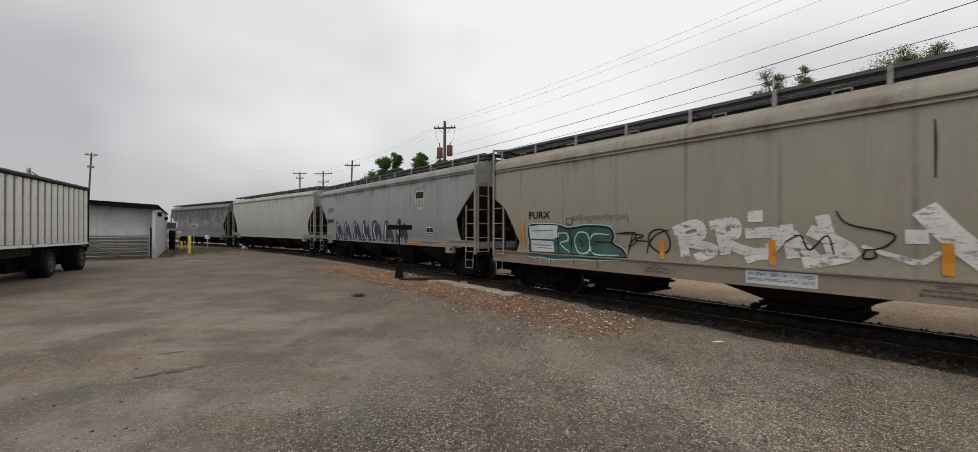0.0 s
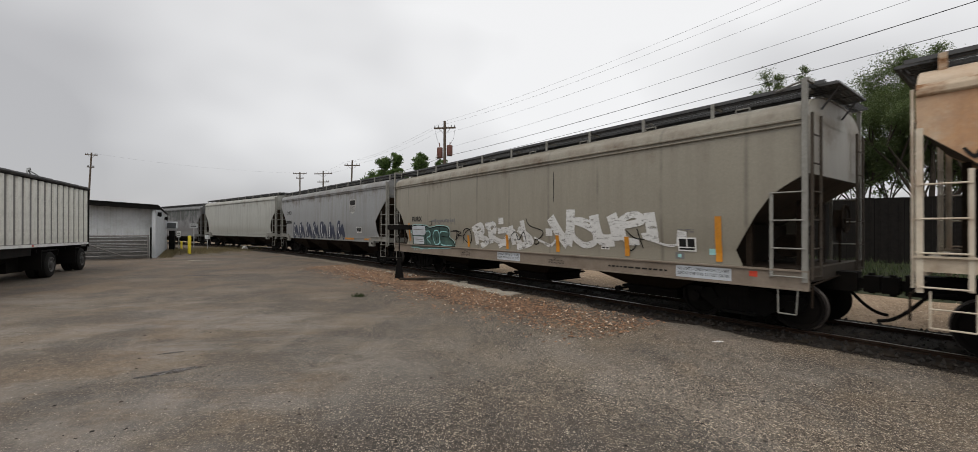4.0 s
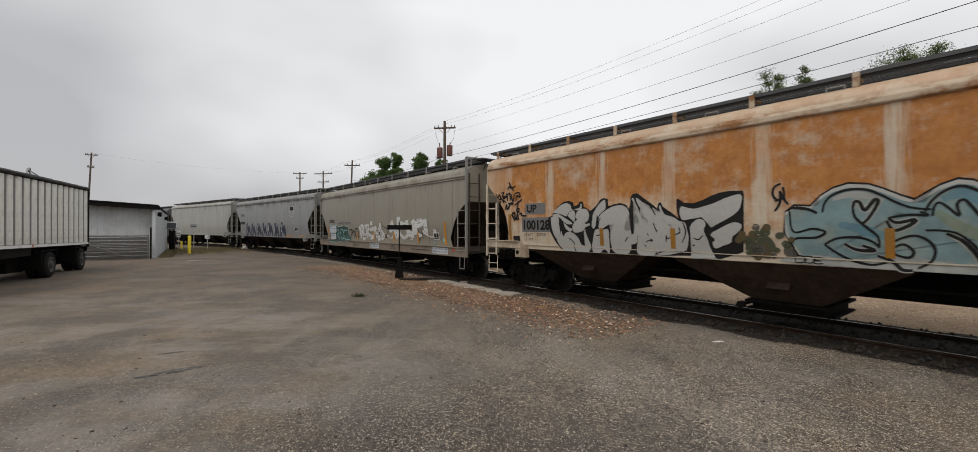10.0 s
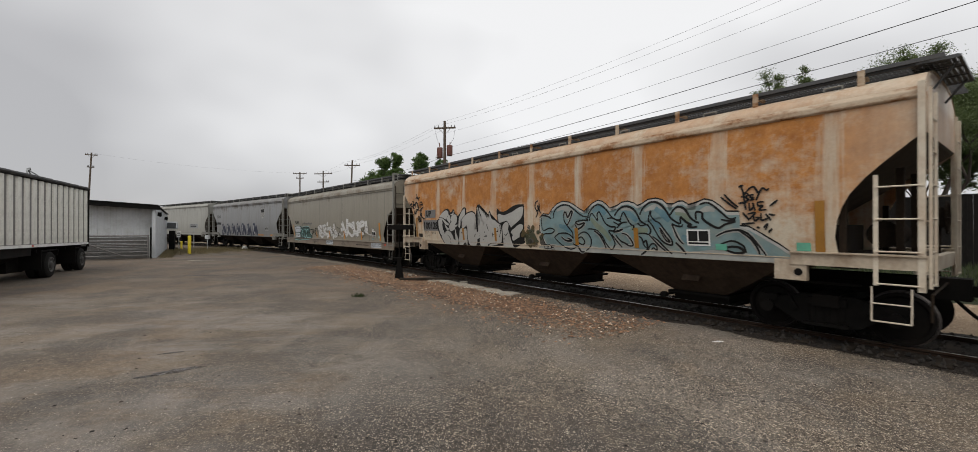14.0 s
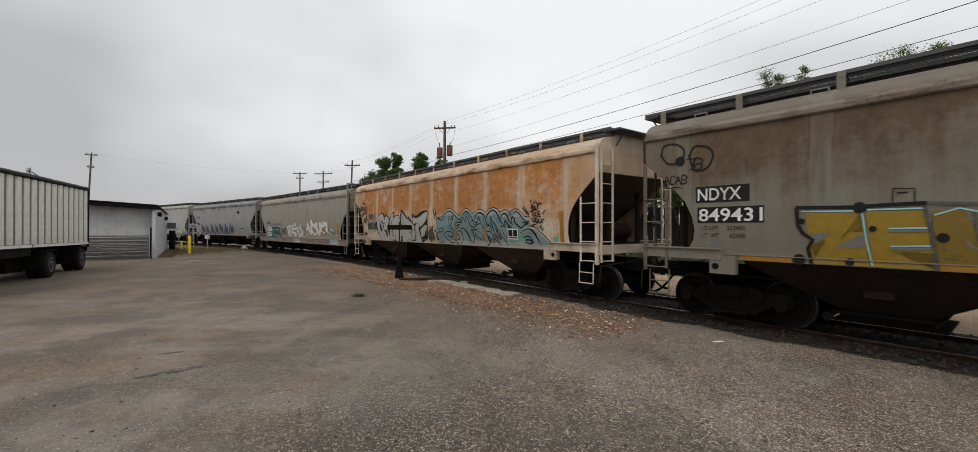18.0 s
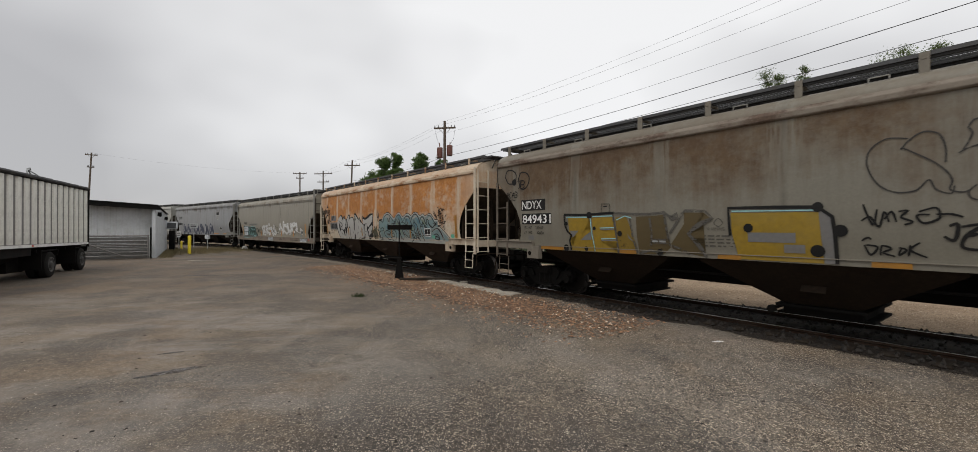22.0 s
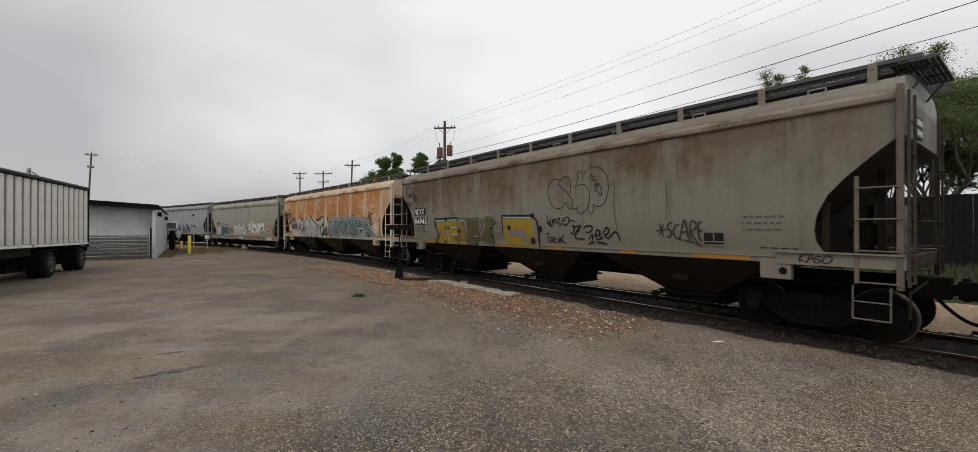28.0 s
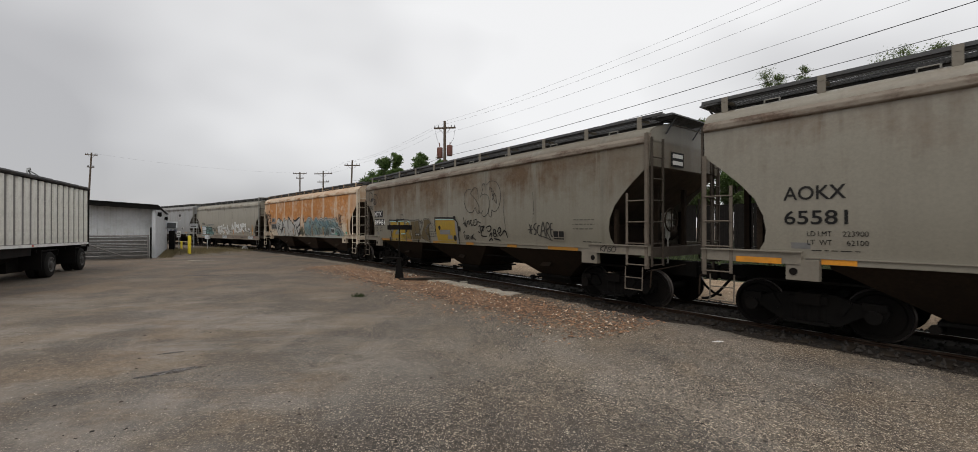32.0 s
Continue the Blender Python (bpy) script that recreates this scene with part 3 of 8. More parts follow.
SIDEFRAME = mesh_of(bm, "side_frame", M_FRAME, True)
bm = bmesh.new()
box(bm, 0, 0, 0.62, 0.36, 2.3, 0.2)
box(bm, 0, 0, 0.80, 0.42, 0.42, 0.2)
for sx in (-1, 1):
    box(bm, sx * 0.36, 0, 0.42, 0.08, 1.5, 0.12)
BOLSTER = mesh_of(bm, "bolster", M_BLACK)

WHEELSETS = []


def truck(car, a):
    t = new("truck")
    t.parent, t.location = car, at(a, 0, 0)
    part("bolster", BOLSTER, None, t)
    for sy in (1, -1):
        o = part("side_frame", SIDEFRAME, None, t)
        o.matrix_basis = pose(0, sy * 0.99, 0, 0, 0, 0 if sy > 0 else 180)
    for sx in (0.87, -0.87):
        o = part("wheelset", WHEELSET, None, t)
        o.location = (sx, 0, 0.42)
        WHEELSETS.append((o, sx))


def bars(points, r, bm, n=6):
    for p, q in zip(points, points[1:]):
        rod(bm, p, q, r, n)


def ladder_side(car, a_out, a_in, z_top, z_in, sy, m, rungs, deep=False):
    """A flat outer stile, a short inner one, bolted rungs, and a stirrup step hung below."""
    bm = bmesh.new()
    y, sg = sy * 1.655, (1 if a_in > a_out else -1)
    box(bm, -a_out, y, (z_top + 0.95) / 2, 0.075, 0.016, z_top - 0.95)
    box(bm, -(a_out - sg * 0.034), y - sy * 0.03, (z_top + 0.95) / 2, 0.010, 0.06, z_top - 0.95)
    box(bm, -a_in, y, (z_in + 1.0) / 2, 0.055, 0.014, z_in - 1.0)
    for z in rungs:
        rod(bm, at(a_out, y + sy * 0.012, z), at(a_in, y + sy * 0.012, z), 0.013)
        for a in (a_out, a_in):
            rod(bm, at(a, y, z), at(a, y + sy * 0.03, z), 0.02, 6)
    part("ladder", bm, m, car)
    bm = bmesh.new()
    b0, b1 = a_out + sg * 0.10, a_in + sg * 0.05
    if deep:
        bars([at(b0, y - sy * 0.03, 0.84), at(b0 + sg * 0.03, y - sy * 0.03, 0.40), at(b1 - sg * 0.14, y - sy * 0.03, 0.40), at(b1 - sg * 0.14, y - sy * 0.03, 0.84)], 0.012, bm)
    else:
        bars([at(b0, y - sy * 0.02, 0.98), at(b0, y, 0.48), at(b1, y, 0.48), at(b1, y - sy * 0.02, 0.98)], 0.013, bm)
        rod(bm, at(b0, y, 0.74), at(b1, y, 0.74), 0.011)
    part("stirrup_step", bm, m, car)


def ladder_end(car, a, z_top, sy, m, rungs):
    bm = bmesh.new()
    for y in (1.56, 1.12):
        box(bm, -a, sy * y, (z_top + 1.0) / 2, 0.035, 0.045, z_top - 1.0)
    for z in rungs:
        rod(bm, at(a, sy * 1.58, z), at(a, sy * 1.08, z), 0.013)
    part("end_ladder", bm, m, car)


def crown(u, ze, rise, half=1.6):
    """The roof's section: full shoulders, a flat top; u runs from 0 at the lot side to 1."""
    c, q = math.cos(u * math.pi), abs(math.sin(u * math.pi))
    return half * math.copysign(abs(c) ** 0.77, c), ze + rise * q ** 0.77


def hopper_car(name, label, spec, paint, trim):
    """A covered hopper: sheets, roof, walkways, hoppers, ends, trucks."""
    L, ze, zs, cut = spec["L"], spec["eave"], spec["sill"], spec["cut"]
    zb, rise = spec.get("sill_low", zs - 0.1), spec.get("rise", 0.46)
    car = thing(name, label, "hopper car", group="cars of the freight train")
    # side sheets, cut away at the ends
    low, high = [(d, z) for d, z in reversed(cut)], [(L - d, z) for d, z in cut]
    foot = zs if spec.get("deep") else zb
    outline = [(0.0, ze), (L, ze)] + high + [(high[-1][0], foot), (low[0][0], foot)] + low
    for sy in (1, -1):
        bm = bmesh.new()
        prism(bm, outline, side_lay(sy), -0.02, 0.0)
        swell(bm)
        part("side_sheet", bm, paint, car, smooth=True)
        # side sill
        bm = bmesh.new()
        depth = zs - zb
        if spec.get("deep"):
            box(bm, -L / 2, sy * 1.60, zs - depth / 2, L, 0.06, depth)
            box(bm, -L / 2, sy * 1.57, zs + 0.01, L, 0.19, 0.025)
            box(bm, -L / 2, sy * 1.60, zb, L, 0.11, 0.025)
        else:
            box(bm, -L / 2, sy * 1.54, zs - 0.012, L - 3.3, 0.05, 0.014)
            box(bm, -L / 2, sy * 1.505, zb - 0.006, L - 2.2, 0.06, 0.012)
            for e in (0.80, L - 0.80):
                box(bm, -e, sy * 1.575, zs - 0.02, 1.62, 0.14, 0.20)
                box(bm, -e, sy * 1.59, zs + 0.085, 1.62, 0.20, 0.02)
            for e in (1.62, L - 1.62):
                box(bm, -e, sy * 1.56, zs - 0.21, 0.46, 0.14, 0.34)
        part("side_sill", bm, spec.get("sill_mat", trim), car)
    if not spec.get("deep"):
        for e in (1.5, L - 1.5):
            bm = bmesh.new()
            rod(bm, at(e, 1.63, zs - 0.24), at(e, 1.645, zs - 0.24), 0.06, 14)
            part("jacking_hole", bm, M_BLACK, car)
    # end sheets with the slope sheets that fall to the hoppers
    d_top, z_top = cut[0]
    for e, sg in ((0.0, 1), (L, -1)):
        bm = bmesh.new()
        prism(bm, [(0.03, ze), (0.03, z_top), (0.07, z_top), (0.07, ze)], lambda u, v, w: at(e + sg * u, w, v), -1.555, 1.555)
        arc = [crown(k / 16, ze, rise - 0.01, 1.58) for k in range(17)]
        prism(bm, [(1.58, ze - 0.02)] + arc + [(-1.58, ze - 0.02)], lambda u, v, w: at(e + sg * w, u, v), 0.03, 0.07)
        part("end_sheet", bm, paint, car)
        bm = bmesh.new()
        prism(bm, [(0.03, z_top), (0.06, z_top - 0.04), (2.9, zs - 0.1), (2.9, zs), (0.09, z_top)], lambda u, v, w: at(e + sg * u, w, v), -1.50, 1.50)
        part("slope_sheet", bm, M_SLOPE, car, "brown grimed slope sheet, shade of the opening in its colour")
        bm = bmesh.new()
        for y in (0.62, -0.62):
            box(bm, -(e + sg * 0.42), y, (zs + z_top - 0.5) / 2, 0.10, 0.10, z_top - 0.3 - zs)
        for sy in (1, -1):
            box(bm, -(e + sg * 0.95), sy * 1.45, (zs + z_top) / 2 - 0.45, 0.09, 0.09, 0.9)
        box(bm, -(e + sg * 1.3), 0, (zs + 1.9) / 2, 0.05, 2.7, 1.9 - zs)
        # posts in the shade-dark brown keep the open end dim
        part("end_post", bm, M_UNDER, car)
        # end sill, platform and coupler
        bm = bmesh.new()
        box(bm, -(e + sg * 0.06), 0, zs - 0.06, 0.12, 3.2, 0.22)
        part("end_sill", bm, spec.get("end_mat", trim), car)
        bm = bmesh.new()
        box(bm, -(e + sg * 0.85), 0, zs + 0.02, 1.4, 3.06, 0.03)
        part("end_platform", bm, M_UNDER, car, "grimy end platform, shade in its colour")
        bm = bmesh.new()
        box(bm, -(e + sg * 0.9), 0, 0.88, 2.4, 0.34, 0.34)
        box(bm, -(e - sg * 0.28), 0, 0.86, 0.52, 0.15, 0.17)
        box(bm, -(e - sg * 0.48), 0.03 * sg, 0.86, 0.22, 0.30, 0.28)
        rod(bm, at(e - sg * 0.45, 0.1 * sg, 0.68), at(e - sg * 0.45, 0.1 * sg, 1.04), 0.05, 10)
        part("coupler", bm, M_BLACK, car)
        bm = bmesh.new()
        hose = [at(e - sg * 0.62 * k / 10, 0.36 * sg + 0.0, 0.78 - 0.50 * math.sin(k / 10 * math.pi * 0.52)) for k in range(11)]
        bars(hose, 0.028, bm, 8)
        rod(bm, at(e + sg * 0.3, 0.36 * sg, 0.80), hose[0], 0.035, 8)
        part("air_hose", bm, M_BLACK, car)
        bm = bmesh.new()
        rod(bm, at(e - sg * 0.05, 0.2, 0.98), at(e - sg * 0.05, 1.62, 0.92), 0.016)
        rod(bm, at(e - sg * 0.05, 1.62, 0.92), at(e - sg * 0.05, 1.66, 0.55), 0.016)
        part("uncoupling_lever", bm, M_UNDER, car)
    # one brake wheel and its gear at the trailing end
    bm = bmesh.new()
    c = at(L - 0.02, spec.get("brake", -0.55), 2.02)
    ring = [c + Vector((0, 0.27 * math.cos(k * math.tau / 16), 0.27 * math.sin(k * math.tau / 16))) for k in range(17)]
    bars(ring, 0.017, bm)
    for k in range(0, 16, 4):
        rod(bm, c, ring[k], 0.012)
    part("brake_wheel", bm, M_UNDER, car)
    bm = bmesh.new()
    box(bm, c.x + 0.1, c.y, c.z, 0.16, 0.26, 0.34)
    box(bm, c.x + 0.12, c.y - 0.05, c.z - 0.28, 0.08, 0.12, 0.3)
    bmesh.ops.bevel(bm, geom=bm.edges[:], offset=0.02, segments=2, affect="EDGES")
    rod(bm, c + Vector((0.1, -0.02, -0.4)), c + Vector((0.1, -0.02, -1.0)), 0.02)
    part("brake_housing", bm, spec.get("brake_mat", M_UNDER), car)
    bm = bmesh.new()
    rod(bm, at(L - 0.65, -0.35, zs + 0.38), at(L - 0.65, 0.5, zs + 0.38), 0.22, 16)
    part("air_tank", bm, M_UNDER, car, smooth=True)
    bm = bmesh.new()
    rod(bm, at(0.7, -0.5, zs + 0.3), at(0.7, 0.35, zs + 0.3), 0.16, 14)
    part("brake_cylinder", bm, M_UNDER, car, smooth=True)
    # roof and its edge moulding
    bm, n = bmesh.new(), 18
    rows = [[bm.verts.new(at(a, *crown(k / n, ze, rise))) for k in range(n + 1)] for a in (0.02, L - 0.02)]
    for k in range(n):
        bm.faces.new((rows[0][k], rows[0][k + 1], rows[1][k + 1], rows[1][k]))
    rib_n = 11
    for j in range(rib_n + 1):
        a = 0.04 + (L - 0.08) * j / rib_n
        for k in range(n):
            p, q = (at(a, *crown(i / n, ze + 0.008, rise)) for i in (k, k + 1))
            if 5 < k < n - 6:
                d = (q - p)
                box(bm, -a, (p.y + q.y) / 2, (p.z + q.z) / 2, 0.05, d.length, 0.018, 0, 0, math.degrees(math.atan2(d.z, d.y)))
    part("roof", bm, paint, car, smooth=True)
    for sy in (1, -1):
        bm = bmesh.new()
        if spec.get("double"):
            box(bm, -L / 2, sy * 1.615, ze - 0.03, L - 0.06, 0.05, 0.045)
            box(bm, -L / 2, sy * 1.605, ze - 0.115, L - 0.06, 0.04, 0.028)
            box(bm, -L / 2, sy * 1.585, ze - 0.07, L - 0.1, 0.03, 0.08)
        else:
            prism(bm, [(1.50, ze + 0.16), (1.565, ze + 0.13), (1.625, ze + 0.03), (1.628, ze - 0.05), (1.60, ze - 0.075), (1.55, ze - 0.08)], lambda u, v, w: at(w, sy * u, v), 0.01, L - 0.01)
        bmesh.ops.bevel(bm, geom=bm.edges[:], offset=0.008, segments=1, affect="EDGES")
        part("eave_moulding", bm, spec.get("eave_mat", paint), car)
    # walkways of grating along both roof edges
    zw = ze + rise + spec.get("lift", 0.11)
    count = spec.get("brackets", 11)
    for sy in (1, -1):
        bm = bmesh.new()
        for y in (0.72, 1.34):
            box(bm, -L / 2, sy * y, zw, L + 0.3, 0.02, 0.06)
        for y in (0.85, 1.0, 1.15, 1.26):
            box(bm, -L / 2, sy * y, zw - 0.005, L + 0.3, 0.012, 0.035)
        for k in range(int(L / 0.055)):
            x = -(k + 0.5) * 0.055
            v = [bm.verts.new((x + dx, sy * y, zw + dz)) for dx, y, dz in ((-0.007, 0.72, -0.022), (-0.007, 1.34, -0.022), (0.007, 1.34, 0.022), (0.007, 0.72, 0.022))]
            bm.faces.new(v)
        part("running_board", bm, M_GRATE, car, "dark grated roof walkway")
        bm = bmesh.new()
        box(bm, -L / 2, sy * 0.66, zw - 0.03, L - 0.5, 0.10, 0.10)
        box(bm, -L / 2, sy * 1.30, zw - 0.035, L - 0.3, 0.05, 0.07)
        part("walkway_beam", bm, M_BEAM, car)
        for j in range(count):
            a = spec["step"][0] + spec["step"][1] * j if "step" in spec else 0.22 + (L - 0.44) * j / (count - 1)
            bm = bmesh.new()
            zl = ze + rise * 0.64
            box(bm, -a, sy * 1.365, (zl + zw + 0.02) / 2, spec.get("bracket", 0.09), 0.016, zw + 0.02 - zl)
            box(bm, -a, sy * 1.18, zw - 0.05, 0.05, 0.40, 0.05)
            part("walkway_bracket", bm, spec.get("bracket_mat", trim), car)
    for e, sg in ((0.0, 1), (L, -1)):
        deck = new("end_walkway")
        deck.parent = car
        for k in range(9):
            bm = bmesh.new()
            box(bm, -(e - sg * (0.26 - 0.06 * k)), 0.3, zw, 0.048, 1.7, 0.03)
            part("grating_bar", bm, M_GRATE, deck)
        for y in (-0.54, 0.02, 0.58, 1.14):
            bm = bmesh.new()
            box(bm, -e, y, zw, 0.52, 0.024, 0.05)
            part("bearer", bm, M_GRATE, deck)
        for y in (-0.3, 0.9):
            bm = bmesh.new()
            rod(bm, at(e - sg * 0.22, y, zw - 0.02), at(e + sg * 0.02, y, zw - 0.36), 0.018)
            part("strut", bm, M_GRATE, deck)
    for j in range(4):
        bm = bmesh.new()
        w = (L - 1.4) / 4
        box(bm, -(0.7 + w * (j + 0.5)), 0, zw - 0.06, w - 0.10, 0.72, 0.14)
        box(bm, -(0.7 + w * (j + 0.5)), 0, zw - 0.10, w - 0.20, 0.62, 0.2)
        part("hatch_cover", bm, M_GRATE, car)
    for j in range(8):
        a = 1.1 + (L - 2.2) * j / 7
        bm = bmesh.new()
        zl = crown(0.20, ze, rise)
        bars([at(a - 0.12, zl[0], zl[1] + 0.01), at(a - 0.12, zl[0], zl[1] + 0.07), at(a + 0.12, zl[0], zl[1] + 0.07), at(a + 0.12, zl[0], zl[1] + 0.01)], 0.012, bm)
        part("roof_latch", bm, T_GREY, car)
    # hoppers
    for c in spec["hoppers"]:
        bm = bmesh.new()
        hl, hb = spec.get("half", 1.8), spec.get("gate", 0.55)
        zt, zl = zs - 0.06, spec.get("gate_z", 0.46)
        top = [bm.verts.new(at(c + dx * hl, dy * 1.50, zt)) for dx, dy in ((-1, -1), (1, -1), (1, 1), (-1, 1))]
        mid = [bm.verts.new(at(c + dx * hl, dy * 1.42, zt - 0.12)) for dx, dy in ((-1, -1), (1, -1), (1, 1), (-1, 1))]
        bot = [bm.verts.new(at(c + dx * hb, dy * 0.78, zl)) for dx, dy in ((-1, -1), (1, -1), (1, 1), (-1, 1))]
        for r0, r1 in ((top, mid), (mid, bot)):
            for k in range(4):
                bm.faces.new((r0[k], r0[(k + 1) % 4], r1[(k + 1) % 4], r1[k]))
        bm.faces.new(bot)
        bm.faces.new(top)
        box(bm, -c, 1.16, 0.80, 0.36, 0.03, 0.16, 0, 0, 40)
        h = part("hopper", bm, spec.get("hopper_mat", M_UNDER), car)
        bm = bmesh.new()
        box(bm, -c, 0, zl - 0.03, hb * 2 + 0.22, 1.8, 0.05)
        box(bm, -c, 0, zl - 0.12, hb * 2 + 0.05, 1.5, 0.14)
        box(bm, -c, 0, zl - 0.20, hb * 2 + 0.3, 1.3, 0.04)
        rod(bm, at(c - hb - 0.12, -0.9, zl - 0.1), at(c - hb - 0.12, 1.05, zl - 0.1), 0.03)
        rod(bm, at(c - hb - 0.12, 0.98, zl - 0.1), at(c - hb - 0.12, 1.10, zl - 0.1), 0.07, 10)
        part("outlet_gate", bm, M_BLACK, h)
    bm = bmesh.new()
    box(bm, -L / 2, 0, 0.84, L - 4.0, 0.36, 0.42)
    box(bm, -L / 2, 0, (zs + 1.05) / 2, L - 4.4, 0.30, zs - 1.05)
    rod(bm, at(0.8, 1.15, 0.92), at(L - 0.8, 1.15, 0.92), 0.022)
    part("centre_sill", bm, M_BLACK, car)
    # ladders at the four corners
    rr = [1.03 + 0.47 * k for k in range(8)]
    rail_paint = spec.get("ladder_mat", trim)
    for sy in (1, -1):
        for e, sg in ((0.0, 1), (L, -1)):
            zi = spec.get("inner_top", 2.62)
            head = zw + 0.03 if spec.get("deep") else ze + 0.14 if sg < 0 else cut[0][1] + 0.02
            ladder_side(car, e + sg * 0.05, e + sg * 0.53, head, zi, sy, rail_paint, [z for z in rr if z < zi], bool(spec.get("deep")))
            ladder_end(car, e - sg * 0.03, ze + 0.05, sy, spec.get("end_mat", rail_paint), [z for z in rr if z < ze])
    if spec.get("deep"):
        for e, sg in ((0.0, 1), (L, -1)):
            bm = bmesh.new()
            box(bm, -(e + sg * 0.02), 0, zw + 0.02, 0.05, 3.3, 0.05)
            for sy in (1, -1):
                rod(bm, at(e + sg * 0.02, sy * 1.64, zw + 0.02), at(e + sg * 0.55, sy * 1.34, zw), 0.018)
            part("corner_frame", bm, rail_paint, car)
    for a in (spec["truck"], L - spec["truck"] + 0.28):
        truck(car, a)
    return car


TAIL = ((0.02, 3.20), (0.45, 2.81), (0.66, 2.60), (0.84, 2.37), (0.94, 2.16), (1.00, 1.95), (1.03, 1.70), (1.00, 1.45))
ROUND = ((0.03, 3.20), (0.36, 2.92), (0.68, 2.62), (0.90, 2.36), (1.04, 2.06), (1.08, 1.80), (1.05, 1.60), (0.96, 1.45))
DIAG = ((0.03, 2.75), (0.39, 2.53), (0.58, 2.38), (0.79, 2.08), (1.15, 1.43), (1.04, 1.16))
SLASH = ((0.03, 3.25), (0.70, 2.68), (1.22, 2.14), (1.12, 1.7), (0.98, 1.34))

P_FURX = car_paint("beige_grey_car_paint", (0.272, 0.250, 0.200), (0.18, 0.15, 0.115), 2.6, 3.8, 0.18, 1.655, 2.087, grimy=0.5, seams=0.5)
P_UP = car_paint("rusted_cream_car_paint", (0.58, 0.50, 0.385), (0.43, 0.182, 0.044), 1.25, 2.7, 0.86, 1.72, 0.2, (0.33, 0.20, 0.11), 0.55, 0.36, 0.75, 1.25, 0, 0.65, 1.6, 0.12)
P_NDYX = car_paint("brown_stained_grey_car_paint", (0.193, 0.180, 0.143), (0.108, 0.071, 0.038), 2.2, 3.3, 0.78, 2.3, 4.3, (0.13, 0.108, 0.083), 0.5, 0.42, 0.75, 0.8, 0.4, 0.35, 1.4, 0.2, 0.17)
P_AOKX = car_paint("warm_grey_car_paint", (0.238, 0.22, 0.178), (0.15, 0.108, 0.075), 2.5, 3.8, 0.42, 2.0, 1.0, grimy=0.45, soft=0.4, sag=1.2)
P_CMO = car_paint("faded_blue_grey_car_paint", (0.255, 0.262, 0.265), (0.15, 0.13, 0.11), 2.9, 4.0, 0.5, 2.1, 2.0, grimy=0.7, seams=0.5)
P_LIGHT = car_paint("chalky_pale_grey_car_paint", (0.36, 0.362, 0.33), (0.20, 0.18, 0.145), 3.0, 4.2, 0.3, 2.4, 5.0, grimy=0.6, seams=0.4)
P_DARK = car_paint("sooty_dark_grey_car_paint", (0.15, 0.15, 0.155), (0.07, 0.08, 0.076), 1.6, 3.4, 0.6, 1.3, 7.0, (0.07, 0.065, 0.06), 0.7)
T_GREY = plain("grey_car_trim", (0.27, 0.265, 0.24), 0.6, 0.1, 20, 0.2)
T_CREAM = plain("cream_car_trim", (0.62, 0.55, 0.44), 0.6, 0, 16, 0.12, (0.3, 0.16, 0.08), 0.55)
T_TAN = plain("tan_grey_car_trim", (0.20, 0.178, 0.142), 0.6, 0, 16, 0.15)
T_DARK = plain("dark_grey_car_trim", (0.12, 0.12, 0.12), 0.6, 0.1, 16, 0.2)
T_STEP = plain("rusty_brown_ladder_paint", (0.13, 0.108, 0.083), 0.7, 0, 16, 0.25, (0.06, 0.04, 0.028), 0.6)
T_RUSTY = stained("rust_stained_cream_trim", (0.50, 0.40, 0.29), (0.30, 0.135, 0.045))
T_EAVE = stained("brown_stained_eave_paint", (0.20, 0.168, 0.132), (0.105, 0.064, 0.040))
# darker trim for end sills and end ladders: their shade is painted in
T_END = plain("brown_shaded_end_paint", (0.070, 0.058, 0.047), 0.8, 0, 14, 0.3, (0.03, 0.022, 0.016), 0.6, gloss=0.2)
T_DIRTY = plain("dirty_cream_sill_paint", (0.50, 0.42, 0.32), 0.7, 0, 12, 0.2, (0.17, 0.095, 0.045), 0.75)
T_SILL = plain("pinkish_beige_sill_paint", (0.225, 0.185, 0.145), 0.6, 0, 16, 0.15, (0.12, 0.085, 0.058), 0.6)

three = (3.75, 8.05, 12.35)
SPEC_U = dict(L=15.9, lift=0.06, step=(0.25, 1.49), bracket_mat=T_RUSTY, eave_mat=T_RUSTY, sill_mat=T_DIRTY, eave=3.74, sill=1.36, cut=TAIL, hoppers=three, sill_low=1.24, hopper_mat=M_HOPPER, truck=1.55)
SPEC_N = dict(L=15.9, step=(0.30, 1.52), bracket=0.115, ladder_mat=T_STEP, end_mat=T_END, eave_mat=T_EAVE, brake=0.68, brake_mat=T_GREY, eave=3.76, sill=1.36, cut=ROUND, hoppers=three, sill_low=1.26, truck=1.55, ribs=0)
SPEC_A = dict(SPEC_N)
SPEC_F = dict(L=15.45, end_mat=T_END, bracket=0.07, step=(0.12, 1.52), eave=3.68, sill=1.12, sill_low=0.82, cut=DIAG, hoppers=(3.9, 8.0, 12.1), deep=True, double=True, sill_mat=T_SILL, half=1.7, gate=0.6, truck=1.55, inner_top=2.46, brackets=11)
